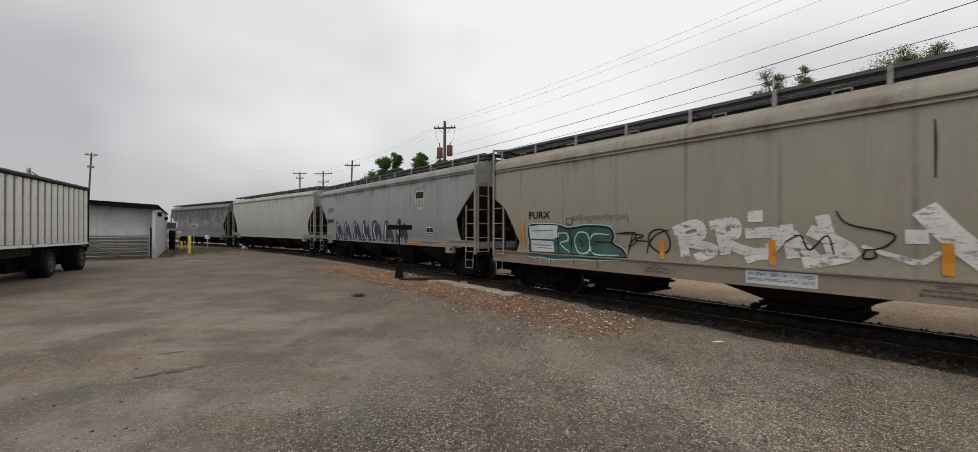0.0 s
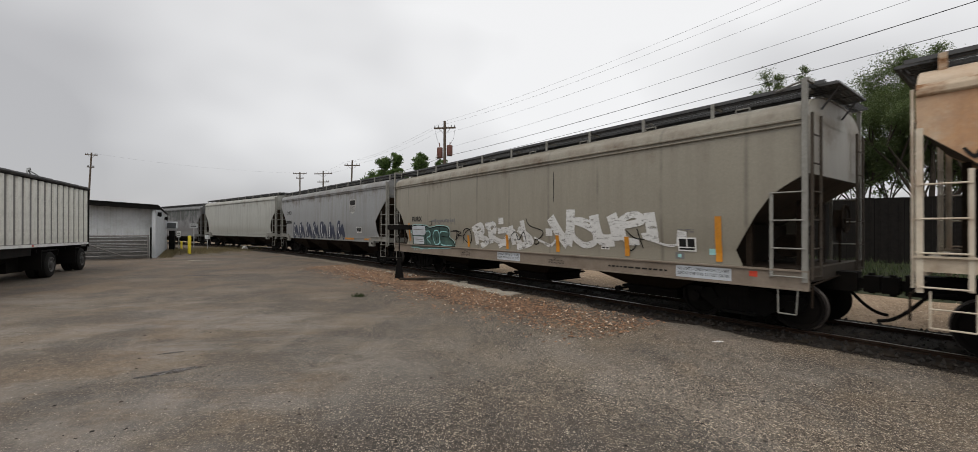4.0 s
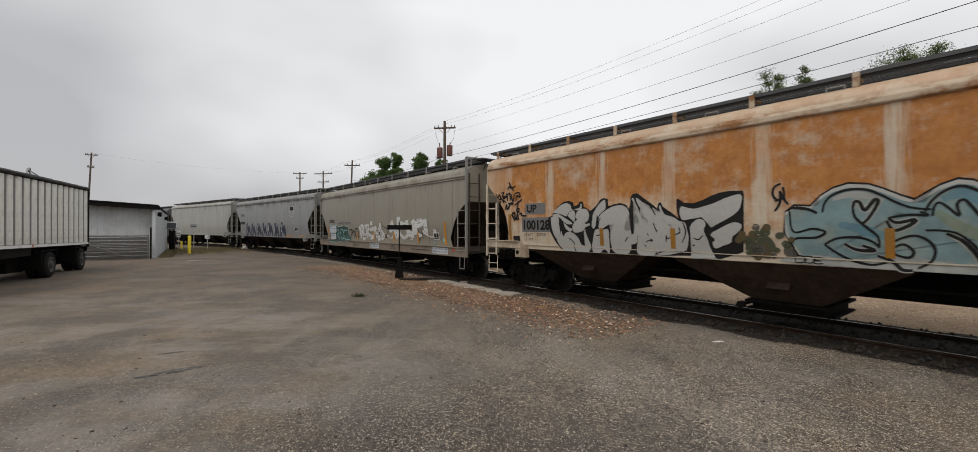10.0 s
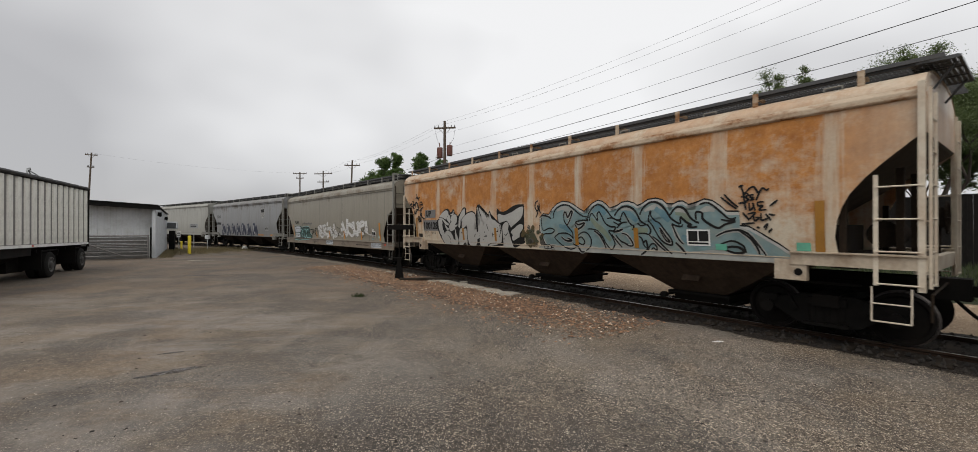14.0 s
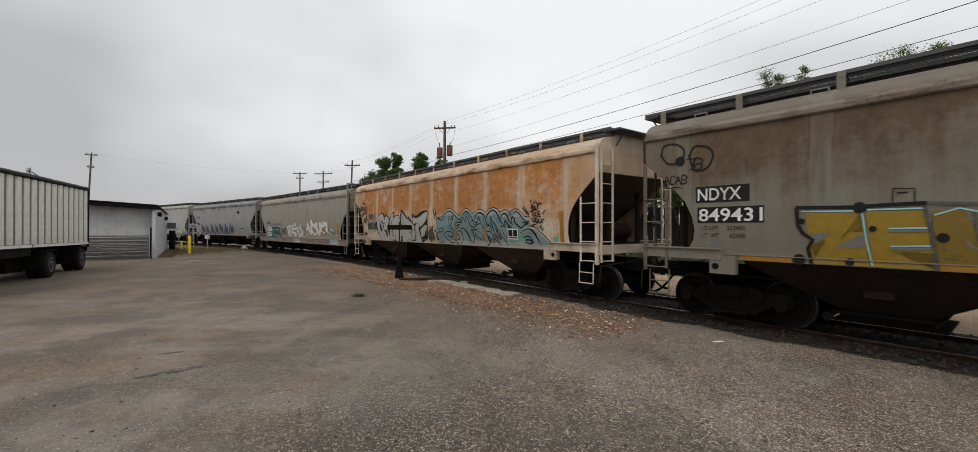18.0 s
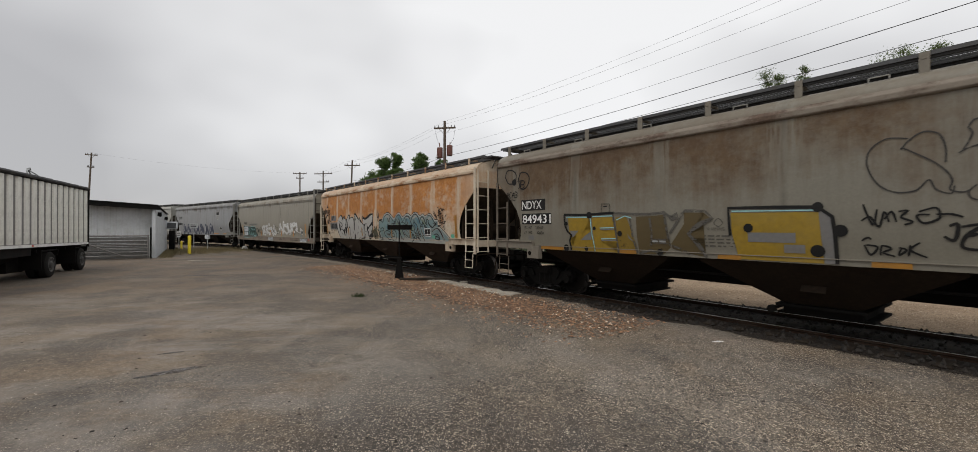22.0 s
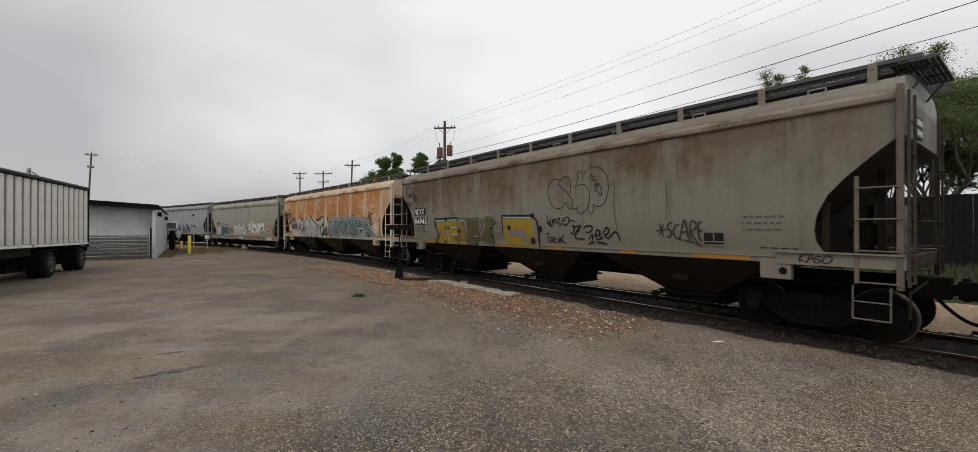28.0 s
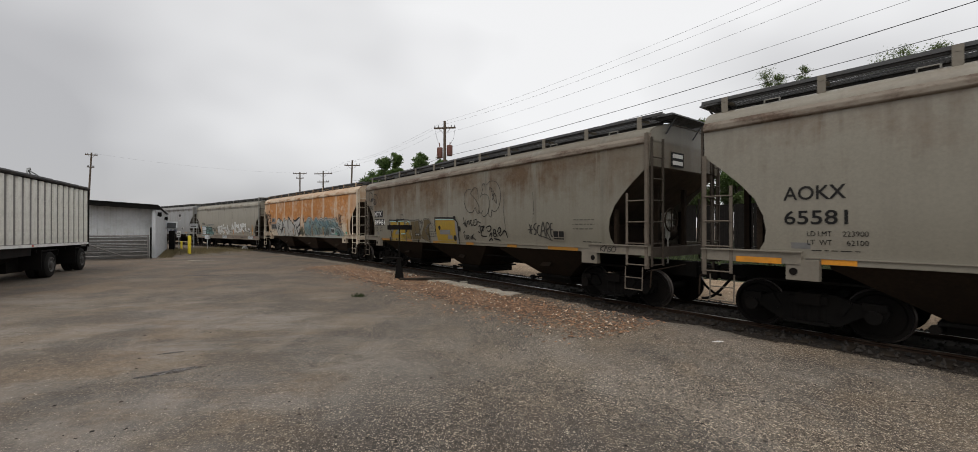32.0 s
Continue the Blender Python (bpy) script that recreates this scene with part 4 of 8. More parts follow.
SPEC_C = dict(L=16.0, eave=3.84, sill=1.30, sill_low=1.12, cut=SLASH, hoppers=(3.0, 6.4, 9.7, 13.0), half=1.6, double=True, truck=1.6, rise=0.38)
SPEC_D = dict(L=16.7, eave=4.02, sill=1.30, sill_low=1.08, cut=ROUND, hoppers=(3.2, 6.6, 10.1, 13.5), half=1.65, truck=1.7, rise=0.36)
SPEC_E = dict(L=16.0, eave=3.76, sill=1.05, sill_low=0.9, cut=SLASH, hoppers=(3.0, 6.4, 9.7, 13.0), half=1.6, double=True, truck=1.6, rise=0.42)

CAR_F = hopper_car("covered_hopper_car", "beige-grey covered hopper car with white and teal graffiti", SPEC_F, P_FURX, T_GREY)
CAR_U = hopper_car("covered_hopper_car", "rust-orange and cream covered hopper car with silver and blue graffiti", SPEC_U, P_UP, T_CREAM)
CAR_N = hopper_car("covered_hopper_car", "brown-stained grey covered hopper car with yellow graffiti", SPEC_N, P_NDYX, T_TAN)
CAR_A = hopper_car("covered_hopper_car", "warm grey covered hopper car with black stencilled numbers", SPEC_A, P_AOKX, T_TAN)
CAR_C = hopper_car("covered_hopper_car", "faded blue-grey covered hopper car with navy graffiti", SPEC_C, P_CMO, T_GREY)
CAR_D = hopper_car("covered_hopper_car", "chalky pale grey covered hopper car, clean sides", SPEC_D, P_LIGHT, T_GREY)
CAR_E = hopper_car("covered_hopper_car", "sooty dark grey covered hopper car", SPEC_E, P_DARK, T_DARK)
LEAD = ((CAR_E, 52.76, SPEC_E), (CAR_D, 35.66, SPEC_D), (CAR_C, 17.79, SPEC_C), (CAR_F, 0.755, SPEC_F), (CAR_U, -15.91, SPEC_U), (CAR_N, -33.04, SPEC_N), (CAR_A, -50.09, SPEC_A))

# ------------------------------------------------------------------ lettering, decals and spray paint on the cars
SKIN = 1.604
ON_SILL = 1.631


FOOT = [1.13]


def spots(text):
    """Points along and up the car's side, kept on its sheet."""
    pts = [[float(c) for c in p.split(",")] for p in text.split()]
    return [Vector((a, max(z, FOOT[0]))) for a, z in pts]


def eased(pts, closed=False, n=5):
    """A smooth line through the points."""
    out, k = [], len(pts)
    for i in range(k if closed else k - 1):
        p = [pts[(i + d) % k] if closed else pts[min(max(i + d, 0), k - 1)] for d in (-1, 0, 1, 2)]
        for j in range(n):
            t = j / n
            out.append(0.5 * (2 * p[1] + (p[2] - p[0]) * t + (2 * p[0] - 5 * p[1] + 4 * p[2] - p[3]) * t * t + (3 * p[1] - p[0] - 3 * p[2] + p[3]) * t ** 3))
    if not closed:
        out.append(pts[-1])
    return out


def stroke(bm, pts, width, layer, closed=False, taper=0.0):
    """A sprayed line of even width, laid on the side sheet."""
    k, left, right = len(pts), [], []
    for i in range(k):
        a, b = (pts[i - 1] if i or closed else pts[0]), (pts[(i + 1) % k] if i < k - 1 or closed else pts[-1])
        d = (b - a)
        d = d.normalized() if d.length > 1e-6 else Vector((1, 0))
        n = Vector((-d.y, d.x)) * width / 2 * (1 - taper * abs(2 * i / max(1, k - 1) - 1))
        left.append(bm.verts.new(at(pts[i].x + n.x, layer, pts[i].y + n.y)))
        right.append(bm.verts.new(at(pts[i].x - n.x, layer, pts[i].y - n.y)))
    for i in range(k if closed else k - 1):
        j = (i + 1) % k
        bm.faces.new((left[i], left[j], right[j], right[i]))


def blob(bm, pts, layer):
    bm.faces.new([bm.verts.new(at(p.x, layer, p.y)) for p in pts])


def disc(bm, a, z, r, layer, n=14):
    blob(bm, [Vector((a + r * math.cos(k * math.tau / n), z + r * math.sin(k * math.tau / n))) for k in range(n)], layer)


def outward(bm):
    for f in bm.faces:
        f.normal_update()
        if f.normal.y < 0:
            f.normal_flip()


def paint_part(name, bm, material, car, label=""):
    me = bpy.data.meshes.new(name)
    bmesh.ops.triangulate(bm, faces=[f for f in bm.faces if len(f.verts) > 4])
    if max(v.co.y for v in bm.verts) < ON_SILL:
        swell(bm)
    outward(bm)
    bm.to_mesh(me)
    bm.free()
    me.materials.append(material)
    ob = new(name, me)
    ob.parent = car
    if label:
        ob["label"] = label
    return ob


def plate(car, a0, a1, z0, z1, material, name="decal", layer=0, slant=0.0, y=None):
    bm = bmesh.new()
    y = (SKIN if y is None else y) + 0.003 * layer
    bm.faces.new([bm.verts.new(at(a + s * slant, y, z)) for a, z, s in ((a0, z0, 1), (a1, z0, 1), (a1, z1, 0), (a0, z1, 0))])
    return paint_part(name, bm, material, car)


def words(car, text, a0, a1, z0, z1, material=None, layer=2, bold=0.0, y=None, name="lettering"):
    """Letters fitted into a box on the lot side."""
    cu = bpy.data.curves.new("letters", "FONT")
    cu.body, cu.offset, cu.resolution_u = text, bold, 3
    tmp = bpy.data.objects.new("letters", cu)
    scene.collection.objects.link(tmp)
    bpy.context.view_layer.update()
    me = bpy.data.meshes.new_from_object(tmp.evaluated_get(bpy.context.evaluated_depsgraph_get()))
    bpy.data.objects.remove(tmp)
    xs, ys = [v.co.x for v in me.vertices], [v.co.y for v in me.vertices]
    lx, hx, ly, hy = min(xs), max(xs), min(ys), max(ys)
    y = (SKIN if y is None else y) + 0.003 * layer
    for v in me.vertices:
        v.co = at(a0 + (v.co.x - lx) / (hx - lx) * (a1 - a0), y, z0 + (v.co.y - ly) / (hy - ly) * (z1 - z0))
    me.name = name
    if y < ON_SILL:
        bm = bmesh.new()
        bm.from_mesh(me)
        swell(bm)
        bm.to_mesh(me)
        bm.free()
    me.materials.clear()
    me.materials.append(material or M_INK)
    ob = new(name, me)
    ob.parent = car
    return ob


def dashes(car, a0, a1, z0, z1, rows, material=None, y=None, seed=1):
    """Writing too small to read: bars in rows."""
    rnd = random.Random(seed)
    y = (SKIN if y is None else y) + 0.006
    step = (z1 - z0) / rows
    for k in range(rows):
        a = a0 + rnd.uniform(0, 0.1) * (a1 - a0)
        while a < a1 - 0.02:
            w = min(rnd.uniform(0.05, 0.15), a1 - a)
            bm = bmesh.new()
            blob(bm, [Vector(p) for p in ((a, z0 + step * (k + 0.2)), (a + w, z0 + step * (k + 0.2)), (a + w, z0 + step * (k + 0.75)), (a, z0 + step * (k + 0.75)))], y)
            paint_part("small_print", bm, material or M_INK, car)
            a += w + 0.035


def tape(car, a0, a1, z0, z1, material, slant=0.0, y=None):
    return plate(car, a0, a1, z0, z1, material, "reflector", 5, slant, y)


# a hand-drawn alphabet on a 3 x 4 grid: strokes by corner
HAND = {"A": "00 14 30|02 22", "B": "00 04 24 33 22 02|22 31 20 00", "C": "33 14 02 10 31", "D": "00 04 24 32 20 00", "E": "34 04 00 30|02 22", "F": "34 04 00|02 22",
        "G": "33 14 02 10 31 32 22", "I": "14 10", "K": "04 00|34 02 30", "L": "04 00 30", "N": "00 04 30 34", "O": "14 02 10 31 33 14", "P": "00 04 24 33 22 02",
        "R": "00 04 24 33 22 02|12 30", "S": "33 14 03 12 31 20 01", "T": "04 34|14 10", "U": "04 01 10 31 34", "Y": "04 12 34|12 10", "3": "04 34 22 31 10", "2": "03 24 33 00 30", "M": "00 04 12 34 30", "H": "04 00|34 30|02 32"}


def scrawl(car, text, a0, a1, z0, z1, width, material, slant=0.15, layer=3, seed=0, wild=0.12, name="graffiti_tag", label=""):
    """A tag written with the hand alphabet, letters jostling."""
    rnd = random.Random(seed)
    cell = (a1 - a0) / len(text)
    for i, ch in enumerate(text):
        bm = bmesh.new()
        dz, grow = rnd.uniform(-0.08, 0.08), rnd.uniform(0.9, 1.2)
        for run_ in HAND[ch].split("|"):
            pts = []
            for c in run_.split():
                u, v = int(c[0]) / 3 + rnd.uniform(-wild, wild) * 0.6, int(c[1]) / 4 + rnd.uniform(-wild, wild) * 0.5
                pts.append(Vector((a0 + cell * (i + 0.08 + u * 0.95 * grow + slant * v), z0 + (z1 - z0) * (v * grow + dz))))
            stroke(bm, eased(pts, False, 4), width, SKIN + 0.003 * layer, False, 0.35)
        paint_part(name, bm, material, car, label)


def lines(car, material, width, layer, texts, name="graffiti", label="", closed=False, taper=0.0, smooth=True):
    for k, tx in enumerate(texts):
        bm = bmesh.new()
        stroke(bm, eased(spots(tx), closed) if smooth else spots(tx), width, SKIN + 0.003 * layer + 0.0004 * k, closed, taper)
        paint_part(name, bm, material, car, label)


def fills(car, material, layer, texts, name="graffiti_fill", label="", smooth=True):
    for k, tx in enumerate(texts):
        bm = bmesh.new()
        p = spots(tx)
        blob(bm, eased(p, True, 4) if smooth else p, SKIN + 0.003 * layer + 0.0004 * k)
        paint_part(name, bm, material, car, label)


def load_box(car, a, w, z, head, weight):
    words(car, "LD LMT", a, a + w * 0.42, z + 0.14, z + 0.22)
    words(car, head, a + w * 0.6, a + w, z + 0.14, z + 0.22)
    words(car, "LT  WT", a, a + w * 0.42, z, z + 0.08)
    if weight:
        words(car, weight, a + w * 0.66, a + w, z, z + 0.08)


def label_panel(car, a0, a1, z0, z1, ground=None):
    """A consolidated stencil panel: black fields with a white rim."""
    plate(car, a0 - 0.03, a1 + 0.03, z0 - 0.03, z1 + 0.03, ground or M_WHITE, "stencil_panel", 4)
    m = (a0 + a1) / 2
    plate(car, a0, m - 0.012, z0 + 0.06, z1, M_INK, "stencil_panel", 5)
    plate(car, m + 0.012, a1, z0 + 0.06, z1, M_INK, "stencil_panel", 5)
    plate(car, a0, a1, z0, z0 + 0.035, M_INK, "stencil_panel", 5)


# beige-grey car
C = CAR_F
SILL = 1.632
words(C, "FURX", 1.63, 2.47, 2.09, 2.29, bold=0.028)
RIM = "1.60,1.40 1.62,1.87 2.15,1.92 2.76,1.90 3.05,1.82 3.40,1.85 3.73,1.88 4.35,1.84 4.48,1.64 4.43,1.49 4.69,1.34 4.80,1.17 4.47,1.14 4.08,1.14 3.40,1.14 2.37,1.14 1.66,1.14"
fills(C, M_TEAL, 1, [RIM], label="dark teal bubble-letter graffiti")
lines(C, M_INK, 0.045, 2, [RIM], "graffiti_outline", "black outline with drips", True)
lines(C, M_CYAN, 0.022, 3, ["1.57,1.40 1.58,1.90 2.15,1.955 2.76,1.935 3.05,1.86 3.40,1.885 3.73,1.92 4.39,1.875 4.53,1.64 4.48,1.50 4.74,1.36 4.85,1.18"], "graffiti_highlight")
lines(C, M_CYAN, 0.05, 3, ["2.69,1.68 3.02,1.70 3.06,1.52 2.78,1.42 3.12,1.20", "3.30,1.56 3.44,1.72 3.70,1.70 3.78,1.46 3.70,1.24 3.44,1.20 3.30,1.38 3.30,1.56", "4.36,1.68 3.86,1.66 3.84,1.22 4.6,1.20"], "graffiti_highlight", "worn pale teal highlight", taper=0.5)
lines(C, M_INK, 0.03, 4, ["2.74,1.86 2.70,1.50 2.74,1.16", "3.14,1.82 3.18,1.50 3.14,1.16", "3.82,1.84 3.80,1.50 3.84,1.16", "3.92,1.52 4.12,1.50 4.40,1.50", "3.46,1.56 3.56,1.40 3.50,1.36"], "graffiti_outline", taper=0.3)
FOOT[0] = 0.7
lines(C, M_TEAL, 0.07, 9.6, ["1.66,1.07 2.0,1.06 2.5,1.05 3.0,1.04 3.5,1.07 4.1,1.08 4.6,1.10"], "graffiti_fill")
lines(C, M_CYAN, 0.024, 10, ["1.62,1.03 1.85,1.01 2.1,1.03 2.4,1.0 2.9,1.0 3.3,1.04 4.05,1.05 4.7,1.10", "1.88,1.02 1.89,0.90", "2.10,1.02 2.10,0.93", "2.46,1.0 2.46,0.90", "2.58,1.0 2.59,0.94"], "paint_drip")
lines(C, M_INK, 0.022, 10.4, ["1.86,1.0 1.87,0.86", "2.50,0.98 2.51,0.87", "3.32,1.04 3.33,0.86", "4.06,1.06 4.08,0.86"], "paint_drip", taper=0.3)
FOOT[0] = 1.13
fills(C, M_DECAL, 4, ["1.62,1.88 2.10,1.92 2.72,1.90 2.76,1.60 2.55,1.53 1.64,1.53", "1.67,1.49 2.53,1.48 2.56,1.19 1.68,1.17"], "buff_patch", "pale rolled-on patch", smooth=False)
lines(C, M_PATCH, 0.03, 5, ["1.72,1.75 2.60,1.78", "1.76,1.36 2.45,1.36", "1.9,1.29 2.5,1.28"], "graffiti_line", taper=0.4)
lines(C, M_INK, 0.034, 3, ["4.58,1.71 5.09,1.72 4.87,1.41 5.12,1.55", "5.00,1.72 4.84,1.21", "4.58,1.71 5.26,1.68 5.05,1.57 5.39,1.55", "5.87,1.80 5.59,1.71 5.39,1.50 5.32,1.26"], "graffiti_tag", taper=0.3)
lines(C, M_INK, 0.034, 3, ["5.39,1.66 5.53,1.79 5.75,1.79 5.87,1.61 5.84,1.39 5.68,1.30 5.43,1.45"], "graffiti_tag", closed=True)
plate(C, 3.05, 3.25, 1.93, 2.09, M_INK, "stencil_box", 5)
plate(C, 3.07, 3.23, 1.945, 2.075, P_FURX, "stencil_box", 6)
lines(C, M_PATCH, 0.05, 0.4, ["3.35,2.06 3.55,2.16 3.5,1.98", "3.7,2.12 3.8,1.98 3.95,2.12", "4.1,2.0 4.3,2.15 4.45,2.0", "4.6,2.18 4.65,1.98", "4.85,2.2 4.9,1.95"], "faded_tag", taper=0.4)
lines(C, M_THINW, 0.19, 2, ["6.11,1.91 6.19,1.26", "5.96,1.77 6.44,1.92 6.53,1.70 6.18,1.58 6.77,1.43 6.39,1.23", "6.87,1.95 6.97,1.34", "6.70,1.89 7.12,1.95 7.16,1.73 6.91,1.62 7.33,1.42 7.69,1.37", "7.33,1.74 7.88,1.75 7.69,1.46 7.31,1.28", "7.97,1.90 8.06,1.33", "8.04,1.75 8.38,1.32", "8.47,2.05 8.61,1.40", "8.29,1.81 8.85,1.46 8.19,1.26"], "graffiti", "white brushed graffiti letters")
lines(C, M_THINW, 0.10, 2, ["8.95,1.57 9.34,1.42 9.59,1.36 9.78,1.52"], "graffiti", taper=0.5)
for a, z, w in ((7.5, 2.05, 0.12), (9.55, 1.72, 0.12)):
    plate(C, a - w, a + w, z - 0.1, z + 0.1, M_SPRAYW, "graffiti_dot", 2)
lines(C, M_INK, 0.03, 4, ["7.94,1.59 8.17,1.72 8.29,1.48 8.53,1.72 8.61,1.43", "8.65,2.11 8.80,1.90 9.31,1.75 9.20,1.56 8.99,1.51", "8.99,1.52 8.97,1.38 9.11,1.41 9.08,1.53", "11.99,1.78 12.19,1.62 12.44,1.59", "12.27,1.82 12.33,1.61 12.40,1.39", "11.95,1.42 12.10,1.33 12.23,1.46"], "graffiti_tag", taper=0.3)
lines(C, M_SPRAYW, 0.29, 2, ["9.62,2.12 9.91,1.71 10.21,1.39", "10.34,2.31 10.32,1.82 10.19,1.39", "11.08,2.15 11.14,1.82 11.28,1.56 11.65,1.55", "11.59,2.15 11.68,1.91 11.73,1.54"], "graffiti", "large white graffiti capitals")
lines(C, M_SPRAYW, 0.16, 3, ["10.38,2.02 10.77,1.92 11.08,1.75 11.08,1.50 10.75,1.41 10.44,1.59 10.38,1.76", "11.85,1.89 11.93,1.62 12.10,1.53 12.31,1.54", "11.74,1.91 11.97,2.08 12.23,2.14 12.42,2.02 12.27,1.95 11.88,1.89"], "graffiti")
fills(C, M_SPRAYW, 2, ["12.44,2.16 12.70,2.18 12.76,1.82 12.79,1.50 12.40,1.60 12.36,1.72 12.50,1.74", "13.20,1.80 13.40,1.76 13.38,1.52 13.16,1.47"], "graffiti", smooth=False)
lines(C, M_SPRAYW, 0.055, 3, ["12.74,1.53 12.95,1.48 13.10,1.475 13.26,1.53"], "graffiti", taper=0.2)
for k in range(2):
    dashes(C, 13.19, 13.54, 1.745 + 0.045 * k, 1.78 + 0.045 * k, 1, M_PATCH, seed=60 + k)
lines(C, M_SPRAYW, 0.08, 3, ["10.44,2.08 10.72,2.06 10.98,1.99"], "graffiti", taper=0.3)
for a0, a1, z0, z1 in ((1.30, 1.40, 1.29, 2.02), (5.63, 5.74, 1.18, 1.58), (7.70, 7.81, 1.20, 1.63), (9.79, 9.91, 1.20, 1.64), (11.93, 12.05, 1.20, 1.64), (13.95, 14.07, 1.20, 2.06)):
    tape(C, a0, a1, z0, z1, M_ORANGE)
for a in (7.35, 13.19):
    plate(C, a, a + 1.07, 0.86, 1.09, M_DECAL, "decal", 0, 0, SILL)
    words(C, "NO VENTS- OPEN HATCH COVERS", a + 0.04, a + 1.03, 1.00, 1.06, layer=1, y=SILL)
    words(C, "BEFORE OPENING OUTLET GATES", a + 0.04, a + 1.03, 0.915, 0.97, layer=1, y=SILL)
for a in (5.36, 9.60):
    words(C, "CAUTION", a + 0.14, a + 0.37, 1.02, 1.065, layer=1, y=SILL)
    words(C, "OPEN HATCH COVERS", a, a + 0.52, 0.955, 1.0, layer=1, y=SILL)
    words(C, "BEFORE UNLOADING CAR", a - 0.02, a + 0.54, 0.89, 0.935, layer=1, y=SILL)
dashes(C, 11.5, 13.0, 0.93, 0.99, 1, y=SILL, seed=4)
plate(C, 14.56, 14.69, 0.98, 1.08, M_RED, "decal", 0, 0, SILL)
plate(C, 13.82, 14.03, 1.32, 1.44, M_CYAN)
plate(C, 13.13, 13.32, 1.21, 1.34, M_PATCH)
plate(C, 13.19, 13.26, 1.24, 1.31, M_CYAN, "decal", 2)
label_panel(C, 13.23, 13.55, 1.40, 1.62)
plate(C, 11.25, 11.49, 1.33, 1.41, M_WHITE)
dashes(C, 11.27, 11.48, 1.34, 1.40, 1, seed=9)
lines(C, M_INK, 0.03, 1, ["9.73,3.33 9.74,3.0 9.735,2.53"], "rust_run", taper=0.4)
dashes(C, 3.2, 4.9, 2.02, 2.18, 1, M_PATCH, seed=3)

